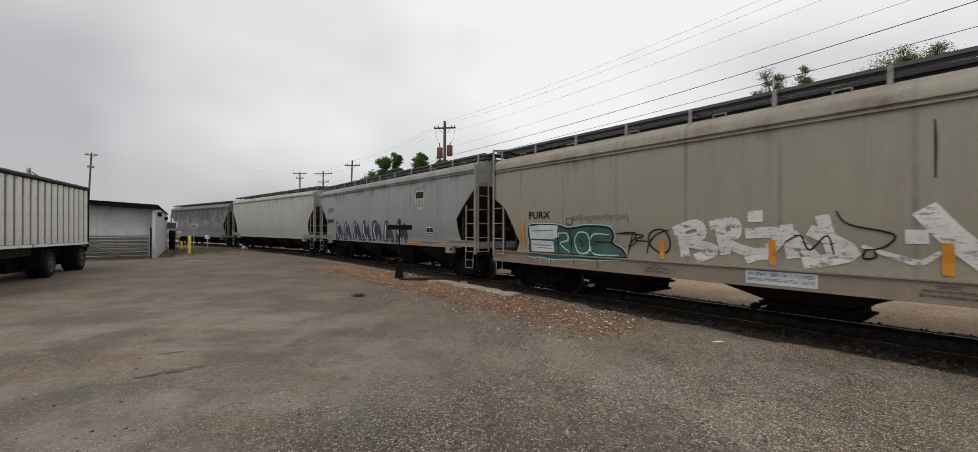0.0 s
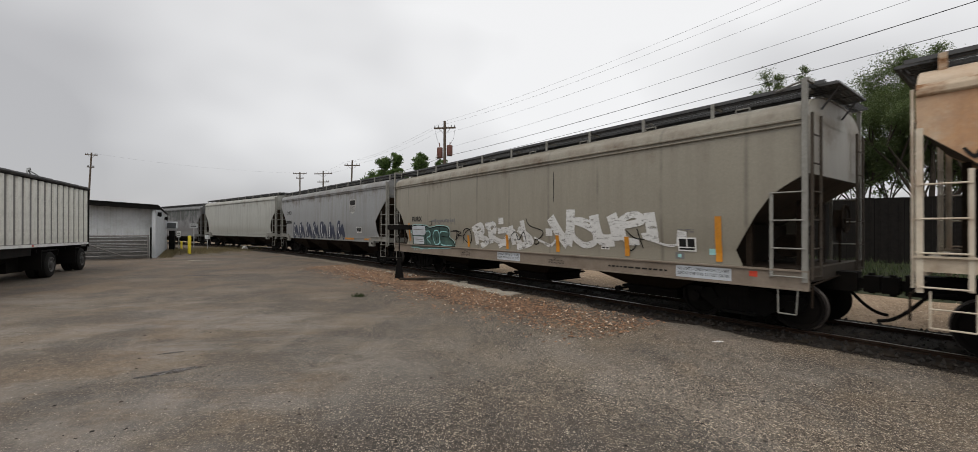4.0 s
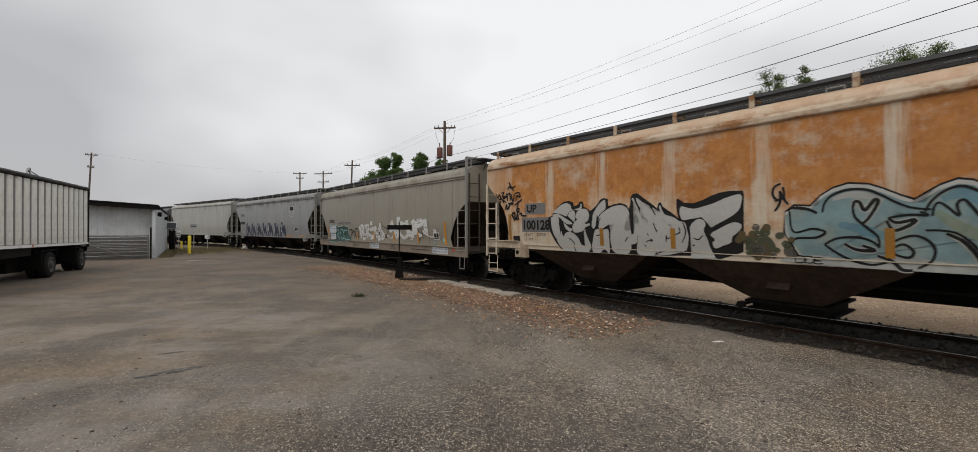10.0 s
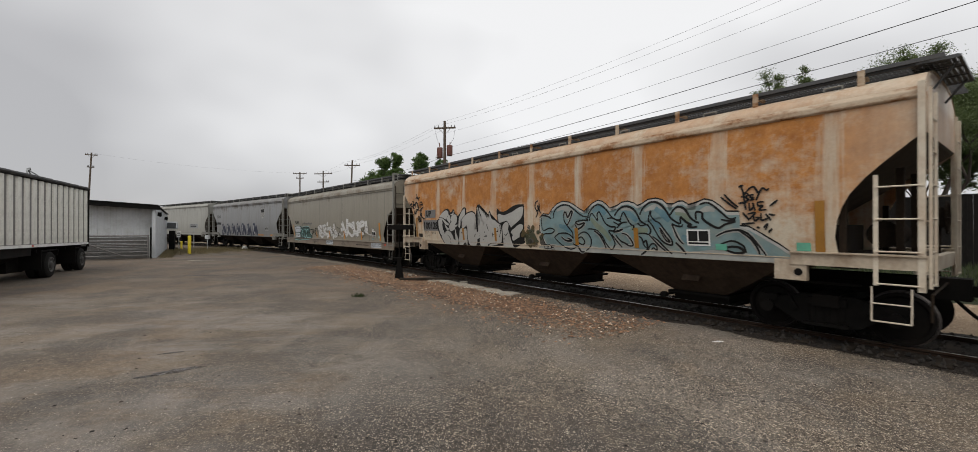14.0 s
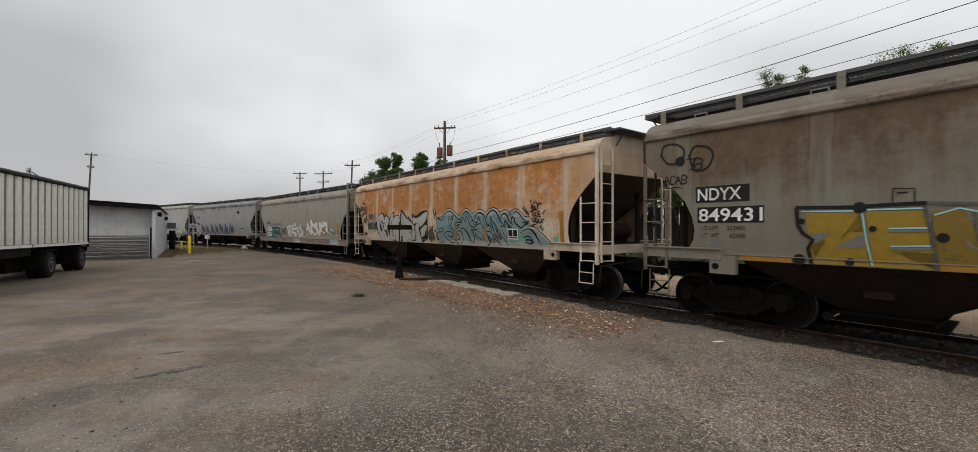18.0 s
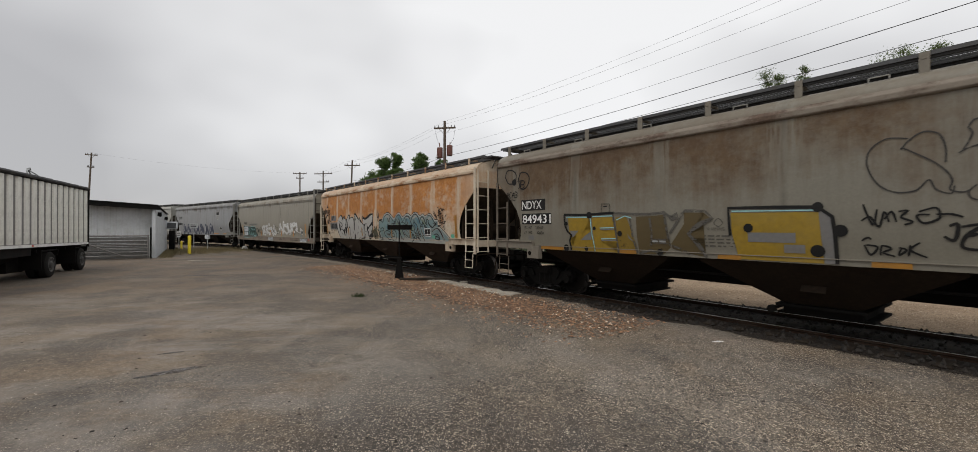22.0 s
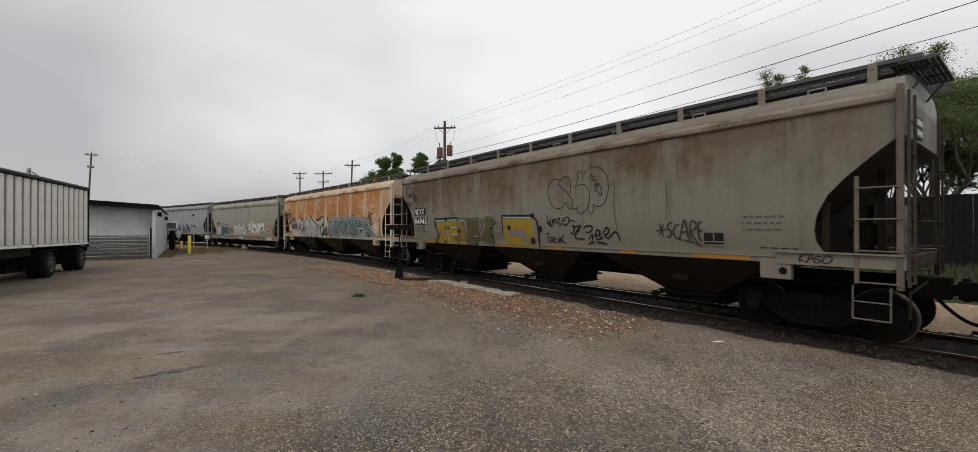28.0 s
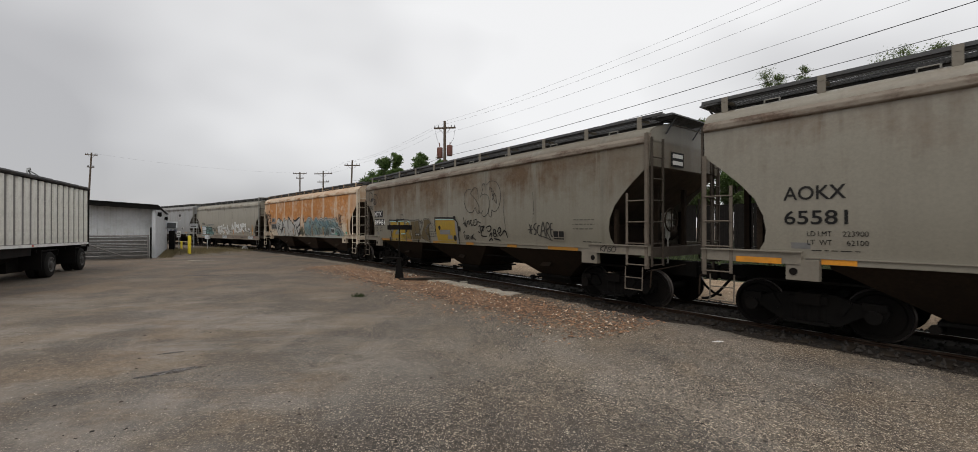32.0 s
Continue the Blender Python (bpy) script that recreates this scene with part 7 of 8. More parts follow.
def corrugated(bm, length, z0, z1, pitch, depth, lay):
    """A ribbed sheet: x along, its top edge may slope."""
    n = int(length / pitch)
    pts = []
    for k in range(n):
        x = k * pitch
        pts += [(x, 0), (x + pitch * 0.62, 0), (x + pitch * 0.70, depth), (x + pitch * 0.92, depth)]
    pts.append((length, 0))
    lo, hi = [bm.verts.new(lay(x, d, z0)) for x, d in pts], [bm.verts.new(lay(x, d, z1(x))) for x, d in pts]
    for k in range(len(pts) - 1):
        bm.faces.new((lo[k], lo[k + 1], hi[k + 1], hi[k]))


def sheet_part(name, bm, material, parent, label=""):
    """A thin sheet given its thickness."""
    bmesh.ops.recalc_face_normals(bm, faces=bm.faces)
    bmesh.ops.solidify(bm, geom=bm.faces[:], thickness=0.012)
    return part(name, bm, material, parent, label)


bm = bmesh.new()
corrugated(bm, SW, 0.0, lambda x: roof_z(x, -0.7) - 0.02, 0.30, 0.03, lambda x, d, z: Vector((x, -0.7 + d, z)))
sheet_part("front_wall", bm, M_SHEDIN, SHED, "ribbed grey front wall under the eaves")
bm = bmesh.new()
corrugated(bm, SD, 0.0, lambda x: roof_z(0, -x) - 0.03, 0.30, 0.03, lambda x, d, z: Vector((-d, -x, z)))
sheet_part("side_wall", bm, M_SHED, SHED, "pale ribbed side wall")
bm = bmesh.new()
corrugated(bm, SD, 0.0, lambda x: roof_z(SW, -x) - 0.03, 0.30, 0.03, lambda x, d, z: Vector((SW + d, -x, z)))
sheet_part("side_wall", bm, M_SHED, SHED)
bm = bmesh.new()
corrugated(bm, SW, 0.0, lambda x: roof_z(x, -SD) - 0.03, 0.30, 0.03, lambda x, d, z: Vector((x, -SD - d, z)))
sheet_part("rear_wall", bm, M_SHED, SHED)
bm = bmesh.new()
v = [bm.verts.new((x, y, roof_z(x, y) + dz)) for dz in (0, 0.06) for x, y in ((-0.12, 0.25), (SW + 0.3, 0.25), (SW + 0.3, -SD - 0.1), (-0.12, -SD - 0.1))]
for f in ((0, 1, 2, 3), (4, 5, 6, 7), (0, 1, 5, 4), (1, 2, 6, 5), (2, 3, 7, 6), (3, 0, 4, 7)):
    bm.faces.new([v[i] for i in f])
part("roof", bm, M_BLACK, SHED, "thin dark roof edge")
bm = bmesh.new()
v = [bm.verts.new((x, y, roof_z(x, 0.2) + dz)) for y in (0.16, 0.22) for x, dz in ((-0.22, -0.26), (SW + 0.25, -0.26), (SW + 0.25, 0.0), (-0.22, 0.0))]
for f in ((0, 1, 2, 3), (4, 5, 6, 7), (0, 1, 5, 4), (1, 2, 6, 5), (2, 3, 7, 6), (3, 0, 4, 7)):
    bm.faces.new([v[i] for i in f])
part("fascia", bm, M_BLACK, SHED, "dark sagging fascia board")
bm = bmesh.new()
box(bm, 0.09, -0.1, 1.6, 0.18, 0.18, 3.2)
part("corner_post", bm, M_SHED, SHED)
for y, z in ((-1.1, 2.86), (-8.5, 2.72)):
    bm = bmesh.new()
    box(bm, -0.14, y, z, 0.2, 0.26, 0.22)
    rod(bm, (-0.02, y, z - 0.05), (-0.24, y, z - 0.12), 0.09, 10)
    part("wall_lamp", bm, M_BLACK, SHED, "small dark unlit wall lamp")

GATE = thing("tube_gate", "grey tubular steel farm gate, closed, before the shed", "gate", SHED.matrix_basis @ Matrix.Translation((0.35, 0.55, 0)))
for z in (0.22, 0.44, 0.66, 0.88, 1.12, 1.44):
    bm = bmesh.new()
    rod(bm, (0, 0, z), (3.9, 0, z), 0.030 if z < 1.4 else 0.045, 8)
    part("rail", bm, M_TUBE, GATE)
for x in (0.0, 3.9):
    bm = bmesh.new()
    rod(bm, (x, 0, 0.15), (x, 0, 1.48), 0.04, 8)
    part("stile", bm, M_TUBE, GATE)
bm = bmesh.new()
rod(bm, (1.3, 0.05, 0.24), (3.75, 0.05, 1.42), 0.035, 8)
part("brace", bm, M_TUBE, GATE)
bm = bmesh.new()
box(bm, -0.14, 0.0, 0.98, 0.08, 0.10, 1.96)
part("gate_post", bm, M_BLACK, GATE, "dark timber gate post")
# pale sheeting behind the gate
for k in range(7):
    bm = bmesh.new()
    box(bm, 1.95, -0.25, 0.12 + k * 0.19, 4.0, 0.03, 0.17)
    part("backing_board", bm, M_GATEB, GATE, "grey horizontal board")

# ------------------------------------------------------------------ utility poles and lines


def pole(x, y, h, arm_z, arm_w, turn, label, lean=0.0, lower=None, cans=False, r=0.15):
    ob = thing("utility_pole", label, "utility pole", pose(x, y, GROUND, 0, lean, 0), "utility poles")
    bm = bmesh.new()
    rod(bm, (0, 0, 0), (0, 0, h + 0.12), r, 12, r * 0.62)
    part("shaft", bm, M_POLE, ob, smooth=True)
    d = Vector((math.cos(radians(turn)), math.sin(radians(turn)), 0))
    for z, w in ((arm_z, arm_w),) + ((lower,) if lower else ()):
        bm = bmesh.new()
        box(bm, 0, 0, z, w, 0.10, 0.12, turn)
        part("crossarm", bm, M_POLE, ob)
        for k in (-0.46, -0.3, 0.3, 0.46):
            bm = bmesh.new()
            p = d * (w * k)
            rod(bm, (p.x, p.y, z + 0.05), (p.x, p.y, z + 0.24), 0.05, 8, 0.03)
            part("insulator", bm, M_GREYCAN, ob)
        bm = bmesh.new()
        for k in (-1, 1):
            p = d * (w * 0.28 * k)
            rod(bm, (p.x, p.y, z - 0.04), (0, 0, z - 0.55), 0.02, 6)
        part("brace", bm, M_GALV, ob)
    if cans:
        for k, m in ((-1, M_CAN), (1, M_CAN)):
            bm = bmesh.new()
            p = d * (0.42 * k)
            lathe(bm, ((0.0, 0), (0.22, 0.02), (0.24, 0.08), (0.24, 0.80), (0.22, 0.88), (0.0, 0.93)), Matrix.Translation((p.x, p.y, 7.78 + 0.08 * k)), 18)
            rod(bm, (p.x, p.y, 8.6), (p.x * 1.1, p.y * 1.1, 9.0), 0.04, 8)
            part("transformer", bm, m, ob, "rust-red pole transformer", True)
        bm = bmesh.new()
        bars([Vector((-0.5, 0, 8.9)), Vector((-0.7, 0.1, 9.5)), Vector((-0.75, 0, 10.0))], 0.012, bm)
        bars([Vector((0.5, 0, 8.9)), Vector((0.75, 0.1, 9.4)), Vector((0.8, 0, 10.0))], 0.012, bm)
        part("jumper_wire", bm, M_WIRE, ob)
    return ob


pole(-3.67, 35.6, 10.65, 10.2, 1.85, -10, "weathered timber utility pole with two rusty transformers", cans=True, r=0.17)
pole(-18.2, 56.0, 10.6, 10.05, 2.2, -12, "weathered timber utility pole with one crossarm", lean=2.0)
pole(-26.1, 67.6, 10.7, 10.4, 3.0, -8, "weathered timber utility pole with two crossarms", lower=(9.1, 1.9))
pole(-31.7, 72.0, 11.1, 10.95, 2.3, 0, "thin timber utility pole with a short lower arm", lower=(10.2, 1.2))
pole(-56.3, 60.0, 12.3, 12.1, 1.6, 5, "leaning timber utility pole behind the trailer", lean=3.5, lower=(10.4, 0.9))


def wire(p, q, sag, r, label, n=26):
    p, q = Vector(p), Vector(q)
    bm, rows = bmesh.new(), []
    for i in range(n + 1):
        t = i / n
        c = p.lerp(q, t) - Vector((0, 0, sag * 4 * t * (1 - t)))
        rows.append([bm.verts.new(c + Vector((r * math.cos(a) * 0.8, r * math.cos(a) * 0.6, r * math.sin(a)))) for a in (0.5, 2.6, 4.7)])
    for a, b in zip(rows, rows[1:]):
        for k in range(3):
            bm.faces.new((a[k], a[(k + 1) % 3], b[(k + 1) % 3], b[k]))
    return solid("power_line", bm, M_WIRE, label, "power line", "overhead lines")


A0, B0, C0, D0 = Vector((-3.67, 35.6, 0)), Vector((-18.2, 56.0, 0)), Vector((-26.1, 67.6, 0)), Vector((22.0, -1.0, 0))
E0 = Vector((-56.3, 60.0, 0))
for off, z0, z1, r, sag in ((-0.85, 10.50, 11.6, 0.0048, 0.95), (-0.3, 10.35, 11.5, 0.0048, 1.05), (0.85, 9.75, 11.0, 0.0048, 0.85)):
    s = Vector((0.819, 0.575, 0)) * off
    wire(A0 + s * 0.4 + Vector((0, 0, z0)), D0 + s * 0.4 + Vector((0, 0, z1)), sag, r, "thin overhead power line")
    wire(B0 + s + Vector((0, 0, 10.2)), A0 + s * 0.6 + Vector((0, 0, 10.35)), 0.5, 0.005, "thin overhead power line")
    wire(C0 + s + Vector((0, 0, 10.5)), B0 + s + Vector((0, 0, 10.2)), 0.3, 0.005, "thin overhead power line")
wire(A0 + Vector((0, 0, 8.36)), D0 + Vector((0, 0, 9.3)), 0.42, 0.006, "thin overhead power line")
wire(A0 + Vector((0, 0, 7.72)), D0 + Vector((0, 0, 8.9)), 0.58, 0.014, "thick black overhead cable")
wire(B0 + Vector((0.1, 0, 7.9)), A0 + Vector((0, 0, 7.72)), 0.4, 0.012, "thick black overhead cable")
wire(A0 + Vector((0, 0, 7.1)), D0 + Vector((0, 0, 7.75)), 0.28, 0.011, "thick black overhead cable")
wire(E0 + Vector((0.8, 0, 12.2)), Vector((-31.7, 72.0, 10.9)), 0.5, 0.005, "thin overhead power line")

# ------------------------------------------------------------------ small things by the track
SWS = thing("switch_stand", "black iron switch stand with a dark flat target", "switch stand", pose(-3.42, 16.37, GROUND, 0, 0, 5))
bm = bmesh.new()
rod(bm, (0, 0, 0.2), (0, 0, 2.18), 0.022, 8)
part("mast", bm, M_BLACK, SWS)
bm = bmesh.new()
box(bm, 0.02, -0.03, 1.97, 0.92, 0.02, 0.18)
bmesh.ops.bevel(bm, geom=bm.edges[:], offset=0.006, segments=1, affect="EDGES")
part("target", bm, M_BLACK, SWS, "flat dark target blade")
bm = bmesh.new()
prism(bm, [(-0.17, 0.0), (0.17, 0.0), (0.06, 0.75), (-0.06, 0.75)], lambda u, v, w: Vector((u, w, v)), -0.09, 0.09)
box(bm, 0, 0, 0.78, 0.18, 0.18, 0.08)
part("stand", bm, M_BLACK, SWS, "rusty tapered stand")
bm = bmesh.new()
rod(bm, (0.0, -0.12, 0.80), (-0.52, -0.12, 0.84), 0.022, 8)
rod(bm, (-0.52, -0.12, 0.84), (-0.60, -0.12, 0.83), 0.04, 8)
part("lever", bm, M_BLACK, SWS)
bm = bmesh.new()
box(bm, 1.25, -0.1, 0.05, 2.5, 0.18, 0.11, 8)
bmesh.ops.bevel(bm, geom=bm.edges[:], offset=0.02, segments=1, affect="EDGES")
tim = solid("timber_beam", bm, M_TIE, "dark weathered timber beam lying on the ground", "timber")
tim.matrix_basis = pose(-3.3, 16.1, GROUND, 0, 0, -2)


def post_thing(name, label, category, x, y, r, h, material, group="", cap=True):
    bm = bmesh.new()
    lathe(bm, ((r, 0), (r, h - r * 0.4), (r * 0.8, h - r * 0.1), (r * 0.3, h)), Matrix.Identity(4), 14)
    ob = solid(name, bm, material, label, category, group, smooth=True)
    ob.location = (x, y, GROUND)
    return ob


post_thing("bollard", "yellow painted steel bollard on weedy ground", "bollard", -22.03, 31.6, 0.11, 1.36, M_YELLOW, "yellow bollards")
post_thing("bollard", "thin yellow steel bollard by the kiosk", "bollard", -27.2, 38.0, 0.08, 0.75, M_YELLOW, "yellow bollards")

KSK = thing("ticket_kiosk", "grey framed display box on a dark post", "kiosk", pose(-26.25, 35.6, GROUND, 0, 0, 20))
bm = bmesh.new()
box(bm, 0, 0, 0.85, 0.36, 0.34, 1.7)
part("post", bm, M_BLACK, KSK)
bm = bmesh.new()
box(bm, 0.0, -0.05, 2.12, 0.78, 0.22, 0.62, 0, 0, -12)
bmesh.ops.bevel(bm, geom=bm.edges[:], offset=0.03, segments=2, affect="EDGES")
part("housing", bm, M_SHED, KSK)
bm = bmesh.new()
box(bm, 0.0, -0.165, 2.11, 0.62, 0.02, 0.46, 0, 0, -12)
part("screen", bm, M_SCREEN, KSK, "dark grey screen")


def post_sign(label, x, y, w, h, z, material, turn=0, post=M_GALV):
    ob = thing("post_sign", label, "sign", pose(x, y, GROUND, 0, 0, turn))
    bm = bmesh.new()
    rod(bm, (0, 0.03, 0), (0, 0.03, z + h / 2), 0.03, 8)
    part("post", bm, post, ob)
    bm = bmesh.new()
    box(bm, 0, 0, z, w, 0.02, h)
    bmesh.ops.bevel(bm, geom=bm.edges[:], offset=0.005, segments=1, affect="EDGES")
    face = part("board", bm, material, ob)
    for k in range(2):
        bm = bmesh.new()
        box(bm, 0, -0.013, z + h * (0.2 - 0.35 * k), w * 0.7, 0.004, h * 0.14)
        part("print_bar", bm, M_INK, face)
    return ob


post_sign("small white notice board on a short post", -27.45, 38.0, 0.34, 0.52, 1.35, M_WHITE)
post_sign("grey rectangular sign board on a thin post", -27.5, 40.0, 0.76, 0.42, 2.1, M_SIGNGREY)
MBX = thing("meter_box", "small white meter box on a pipe", "meter box", pose(-24.9, 38.0, GROUND, 0, 0, 0))
bm = bmesh.new()
rod(bm, (0, 0, 0), (0, 0, 0.95), 0.045, 8)
part("pipe", bm, M_GALV, MBX)
bm = bmesh.new()
box(bm, 0, 0, 1.1, 0.36, 0.24, 0.34)
bmesh.ops.bevel(bm, geom=bm.edges[:], offset=0.03, segments=2, affect="EDGES")
part("housing", bm, M_SHED, MBX)
bm = bmesh.new()
lathe(bm, ((0.0, 0), (0.24, 0.02), (0.20, 0.22), (0.08, 0.30), (0, 0.31)), Matrix.Identity(4), 9)
bag = solid("plastic_bag", bm, M_WHITE, "crumpled white plastic bag on the verge", "bag", smooth=True)
bag.location = (-21.9, 38.5, GROUND)

# ------------------------------------------------------------------ beyond the track: dark wall, trees
BWALL = thing("clad_wall", "long dark weathered clad wall behind the grass verge, tree shade in its colour", "wall", kind="structure")
bm, n = bmesh.new(), 0
for i in range(76):
    s = -45 + i * 1.22
    p, a = track(s, -21.3), heading(s)
    ob = bmesh.new()
    dz = 0.03 * math.sin(i * 1.7)
    box(ob, 0, 0, 1.78 + dz / 2, 1.19, 0.10, 3.6 + dz)
    for k in (-0.4, 0, 0.4):
        box(ob, k, 0.06, 1.78, 0.06, 0.03, 3.5)
    w = part("wall_panel", ob, M_WALL, BWALL)
    w.matrix_basis = pose(p.x, p.y, GROUND, 0, 0, a)


def tree(x, y, h, spread, low, leaves, size, seed, label, leaf=None, lift=0.0):
    """Tapered trunk, forking limbs, and leaves in loose clumps round the twigs."""
    rnd = random.Random(seed)
    ob = thing("tree", label, "tree", pose(x, y, GROUND), "trees beyond the track")
    bm, tips = bmesh.new(), []

    def limb(p, d, length, r, depth):
        q = p + d * length
        mid = (p + q) / 2 + Vector((rnd.uniform(-1, 1), rnd.uniform(-1, 1), 0.3)) * length * 0.08
        rod(bm, p, mid, r, 7, r * 0.82)
        rod(bm, mid, q, r * 0.82, 7, r * 0.62)
        if depth == 0:
            tips.extend((q, mid))
            return
        if depth < 3:
            tips.append(q)
        for k in range(rnd.choice((2, 3, 3))):
            a = rnd.uniform(0, math.tau)
            out = Vector((math.cos(a), math.sin(a), rnd.uniform(0.05, 0.9)))
            limb(q, (d * 0.75 + out * 0.85).normalized(), length * rnd.uniform(0.62, 0.82), r * 0.6, depth - 1)

    rod(bm, (0, 0, 0), (0.1, 0, low), h * 0.022, 10, h * 0.016)
    for k in range(5):
        a = k * math.tau / 5 + rnd.uniform(-0.4, 0.4)
        limb(Vector((0.1, 0, low * rnd.uniform(0.75, 1.0))), Vector((math.cos(a) * 0.75, math.sin(a) * 0.75, rnd.uniform(0.5, 1.2))).normalized(), (h - low) * 0.30, h * 0.010, 3)
    limb(Vector((0.1, 0, low)), Vector((0.05, 0, 1)), (h - low) * 0.34, h * 0.013, 3)
    top = max(t.z for t in tips)
    wide = max(math.hypot(t.x, t.y) for t in tips)
    kz, kw = (h - 0.3 - low) / (top - low), spread / wide
    for v in bm.verts:
        if v.co.z > low:
            v.co = Vector((v.co.x * kw, v.co.y * kw, low + (v.co.z - low) * kz))
    tips = [Vector((t.x * kw, t.y * kw, low + (t.z - low) * kz)) for t in tips if t.z > low]
    part("trunk", bm, M_BARK, ob, smooth=True)
    verts, faces = [], []
    each = max(1, leaves * 2 // len(tips))
    for t in tips:
        c_r = rnd.uniform(0.4, 0.9) * spread * 0.17
        for k in range(rnd.randint(each // 2, each * 3 // 2)):
            d = Vector((rnd.gauss(0, 1), rnd.gauss(0, 1), rnd.gauss(0, 0.7)))
            p = t + d * c_r * 0.62
            u = Vector((rnd.uniform(-1, 1), rnd.uniform(-1, 1), rnd.uniform(-0.7, 0.4))).normalized()
            w = u.cross(Vector((rnd.uniform(-1, 1), rnd.uniform(-1, 1), rnd.uniform(-1, 1)))).normalized()
            l, b = size * rnd.uniform(0.6, 1.1), size * rnd.uniform(0.35, 0.6)
            n0 = len(verts)
            up = u.cross(w) * b * 0.3
            verts += [p - u * l / 2, p + w * b / 2 + up, p + u * l / 2, p - w * b / 2 + up]
            faces += [(n0, n0 + 1, n0 + 2), (n0, n0 + 2, n0 + 3)]
    me = bpy.data.meshes.new("crown")
    me.from_pydata([tuple(v) for v in verts], [], faces)
    me.materials.append(leaf or M_LEAF)
    crown = new("crown", me)
    crown.parent = ob
    crown["kind"] = "stuff"
    return ob


tree(26.2, 25.6, 12.5, 5.0, 2.6, 64000, 0.115, 5, "tall leafy green tree behind the dark wall")
tree(21.6, 32.0, 13.9, 2.9, 3.0, 36000, 0.105, 8, "slim leafy green tree behind the dark wall")
tree(33.0, 26.0, 12.6, 4.6, 3.0, 42000, 0.12, 12, "broad leafy green tree behind the dark wall")
tree(16.6, 34.0, 10.6, 3.4, 2.6, 9000, 0.25, 14, "low leafy green tree behind the dark wall")
tree(25.2, 28.4, 11.0, 3.0, 1.6, 9500, 0.22, 31, "loose bushy green tree behind the dark wall")
tree(28.4, 28.2, 10.2, 3.2, 1.6, 9500, 0.22, 32, "loose bushy green tree behind the dark wall")
tree(30.2, 25.0, 9.6, 2.8, 1.6, 12000, 0.22, 33, "dense bushy green tree behind the dark wall", M_LEAF2)
tree(22.6, 29.6, 9.4, 2.6, 1.6, 9000, 0.22, 34, "dense bushy green tree behind the dark wall", M_LEAF2)
tree(17.6, 30.6, 8.2, 2.4, 1.4, 7000, 0.20, 35, "airy bushy green tree behind the dark wall", M_LEAF2)
tree(19.9, 31.6, 8.8, 2.6, 1.4, 8000, 0.20, 36, "airy bushy green tree behind the dark wall", M_LEAF2)
tree(14.6, 33.2, 7.6, 2.4, 1.4, 6000, 0.20, 37, "airy bushy green tree behind the dark wall", M_LEAF2)
tree(16.9, 33.2, 7.2, 2.5, 0.9, 8000, 0.19, 38, "low dense green tree behind the dark wall")
tree(19.3, 30.2, 7.0, 2.4, 0.9, 8000, 0.19, 39, "low dense green tree behind the dark wall")
tree(14.0, 36.4, 7.6, 2.6, 0.9, 8000, 0.19, 40, "low dense green tree behind the dark wall")
tree(-14.3, 60.0, 12.6, 3.4, 3.0, 20000, 0.32, 21, "dense dark green tree beyond the railway", M_LEAF2)
tree(-9.3, 60.0, 12.3, 2.6, 3.0, 12000, 0.30, 22, "dense dark green tree beyond the railway", M_LEAF2)
tree(-6.4, 62.0, 12.4, 2.0, 3.5, 6000, 0.30, 23, "thin dark green tree beyond the railway", M_LEAF2)

# ------------------------------------------------------------------ loose stuff on the ground


def scatter(name, label, material, count, place, size, flat, seed, kind_word):
    """Many small chips in one mesh."""
    rnd, verts, faces = random.Random(seed), [], []
    for k in range(count):
        p = place(rnd)
        if p is None:
            continue
        s, a = size * rnd.uniform(0.5, 1.5), rnd.uniform(0, math.tau)
        u, w = Vector((math.cos(a), math.sin(a), rnd.uniform(-0.25, 0.25))) * s, Vector((-math.sin(a), math.cos(a), rnd.uniform(-0.2, 0.2))) * s * rnd.uniform(0.35, 0.9)
        h, n0 = Vector((rnd.uniform(-0.2, 0.2) * s, rnd.uniform(-0.2, 0.2) * s, s * flat)), len(verts)
        verts += [p - u / 2 - w / 2, p + u / 2 - w / 2, p + u / 2 + w / 2, p - u / 2 + w / 2, p + h + u * 0.2, p + h - u * 0.2 + w * 0.1]
        faces += [(n0, n0 + 1, n0 + 4), (n0 + 1, n0 + 2, n0 + 4), (n0 + 2, n0 + 3, n0 + 5), (n0 + 3, n0, n0 + 5), (n0, n0 + 4, n0 + 5), (n0 + 2, n0 + 5, n0 + 4)]
    me = bpy.data.meshes.new(name)
    me.from_pydata([tuple(v) for v in verts], [], faces)
    me.materials.append(material)
    return tagged(new(name, me), label, kind_word, kind="stuff")


def island_mat(name, a, b, rough=0.9):
    m, t, p = nodes_of(name)
    geo = add(t, "ShaderNodeNewGeometry")
    col = blend(t, geo.outputs["Random Per Island"], rgba(a), rgba(b))
    finish(t, p, col, rough)
    return m


def in_litter(r):
    s, l = r.uniform(-5.2, 12.5), r.gauss(2.9, 0.75)
    return track(s, l, -0.105 + r.uniform(0, 0.012)) if 1.6 < l < 5.0 else None


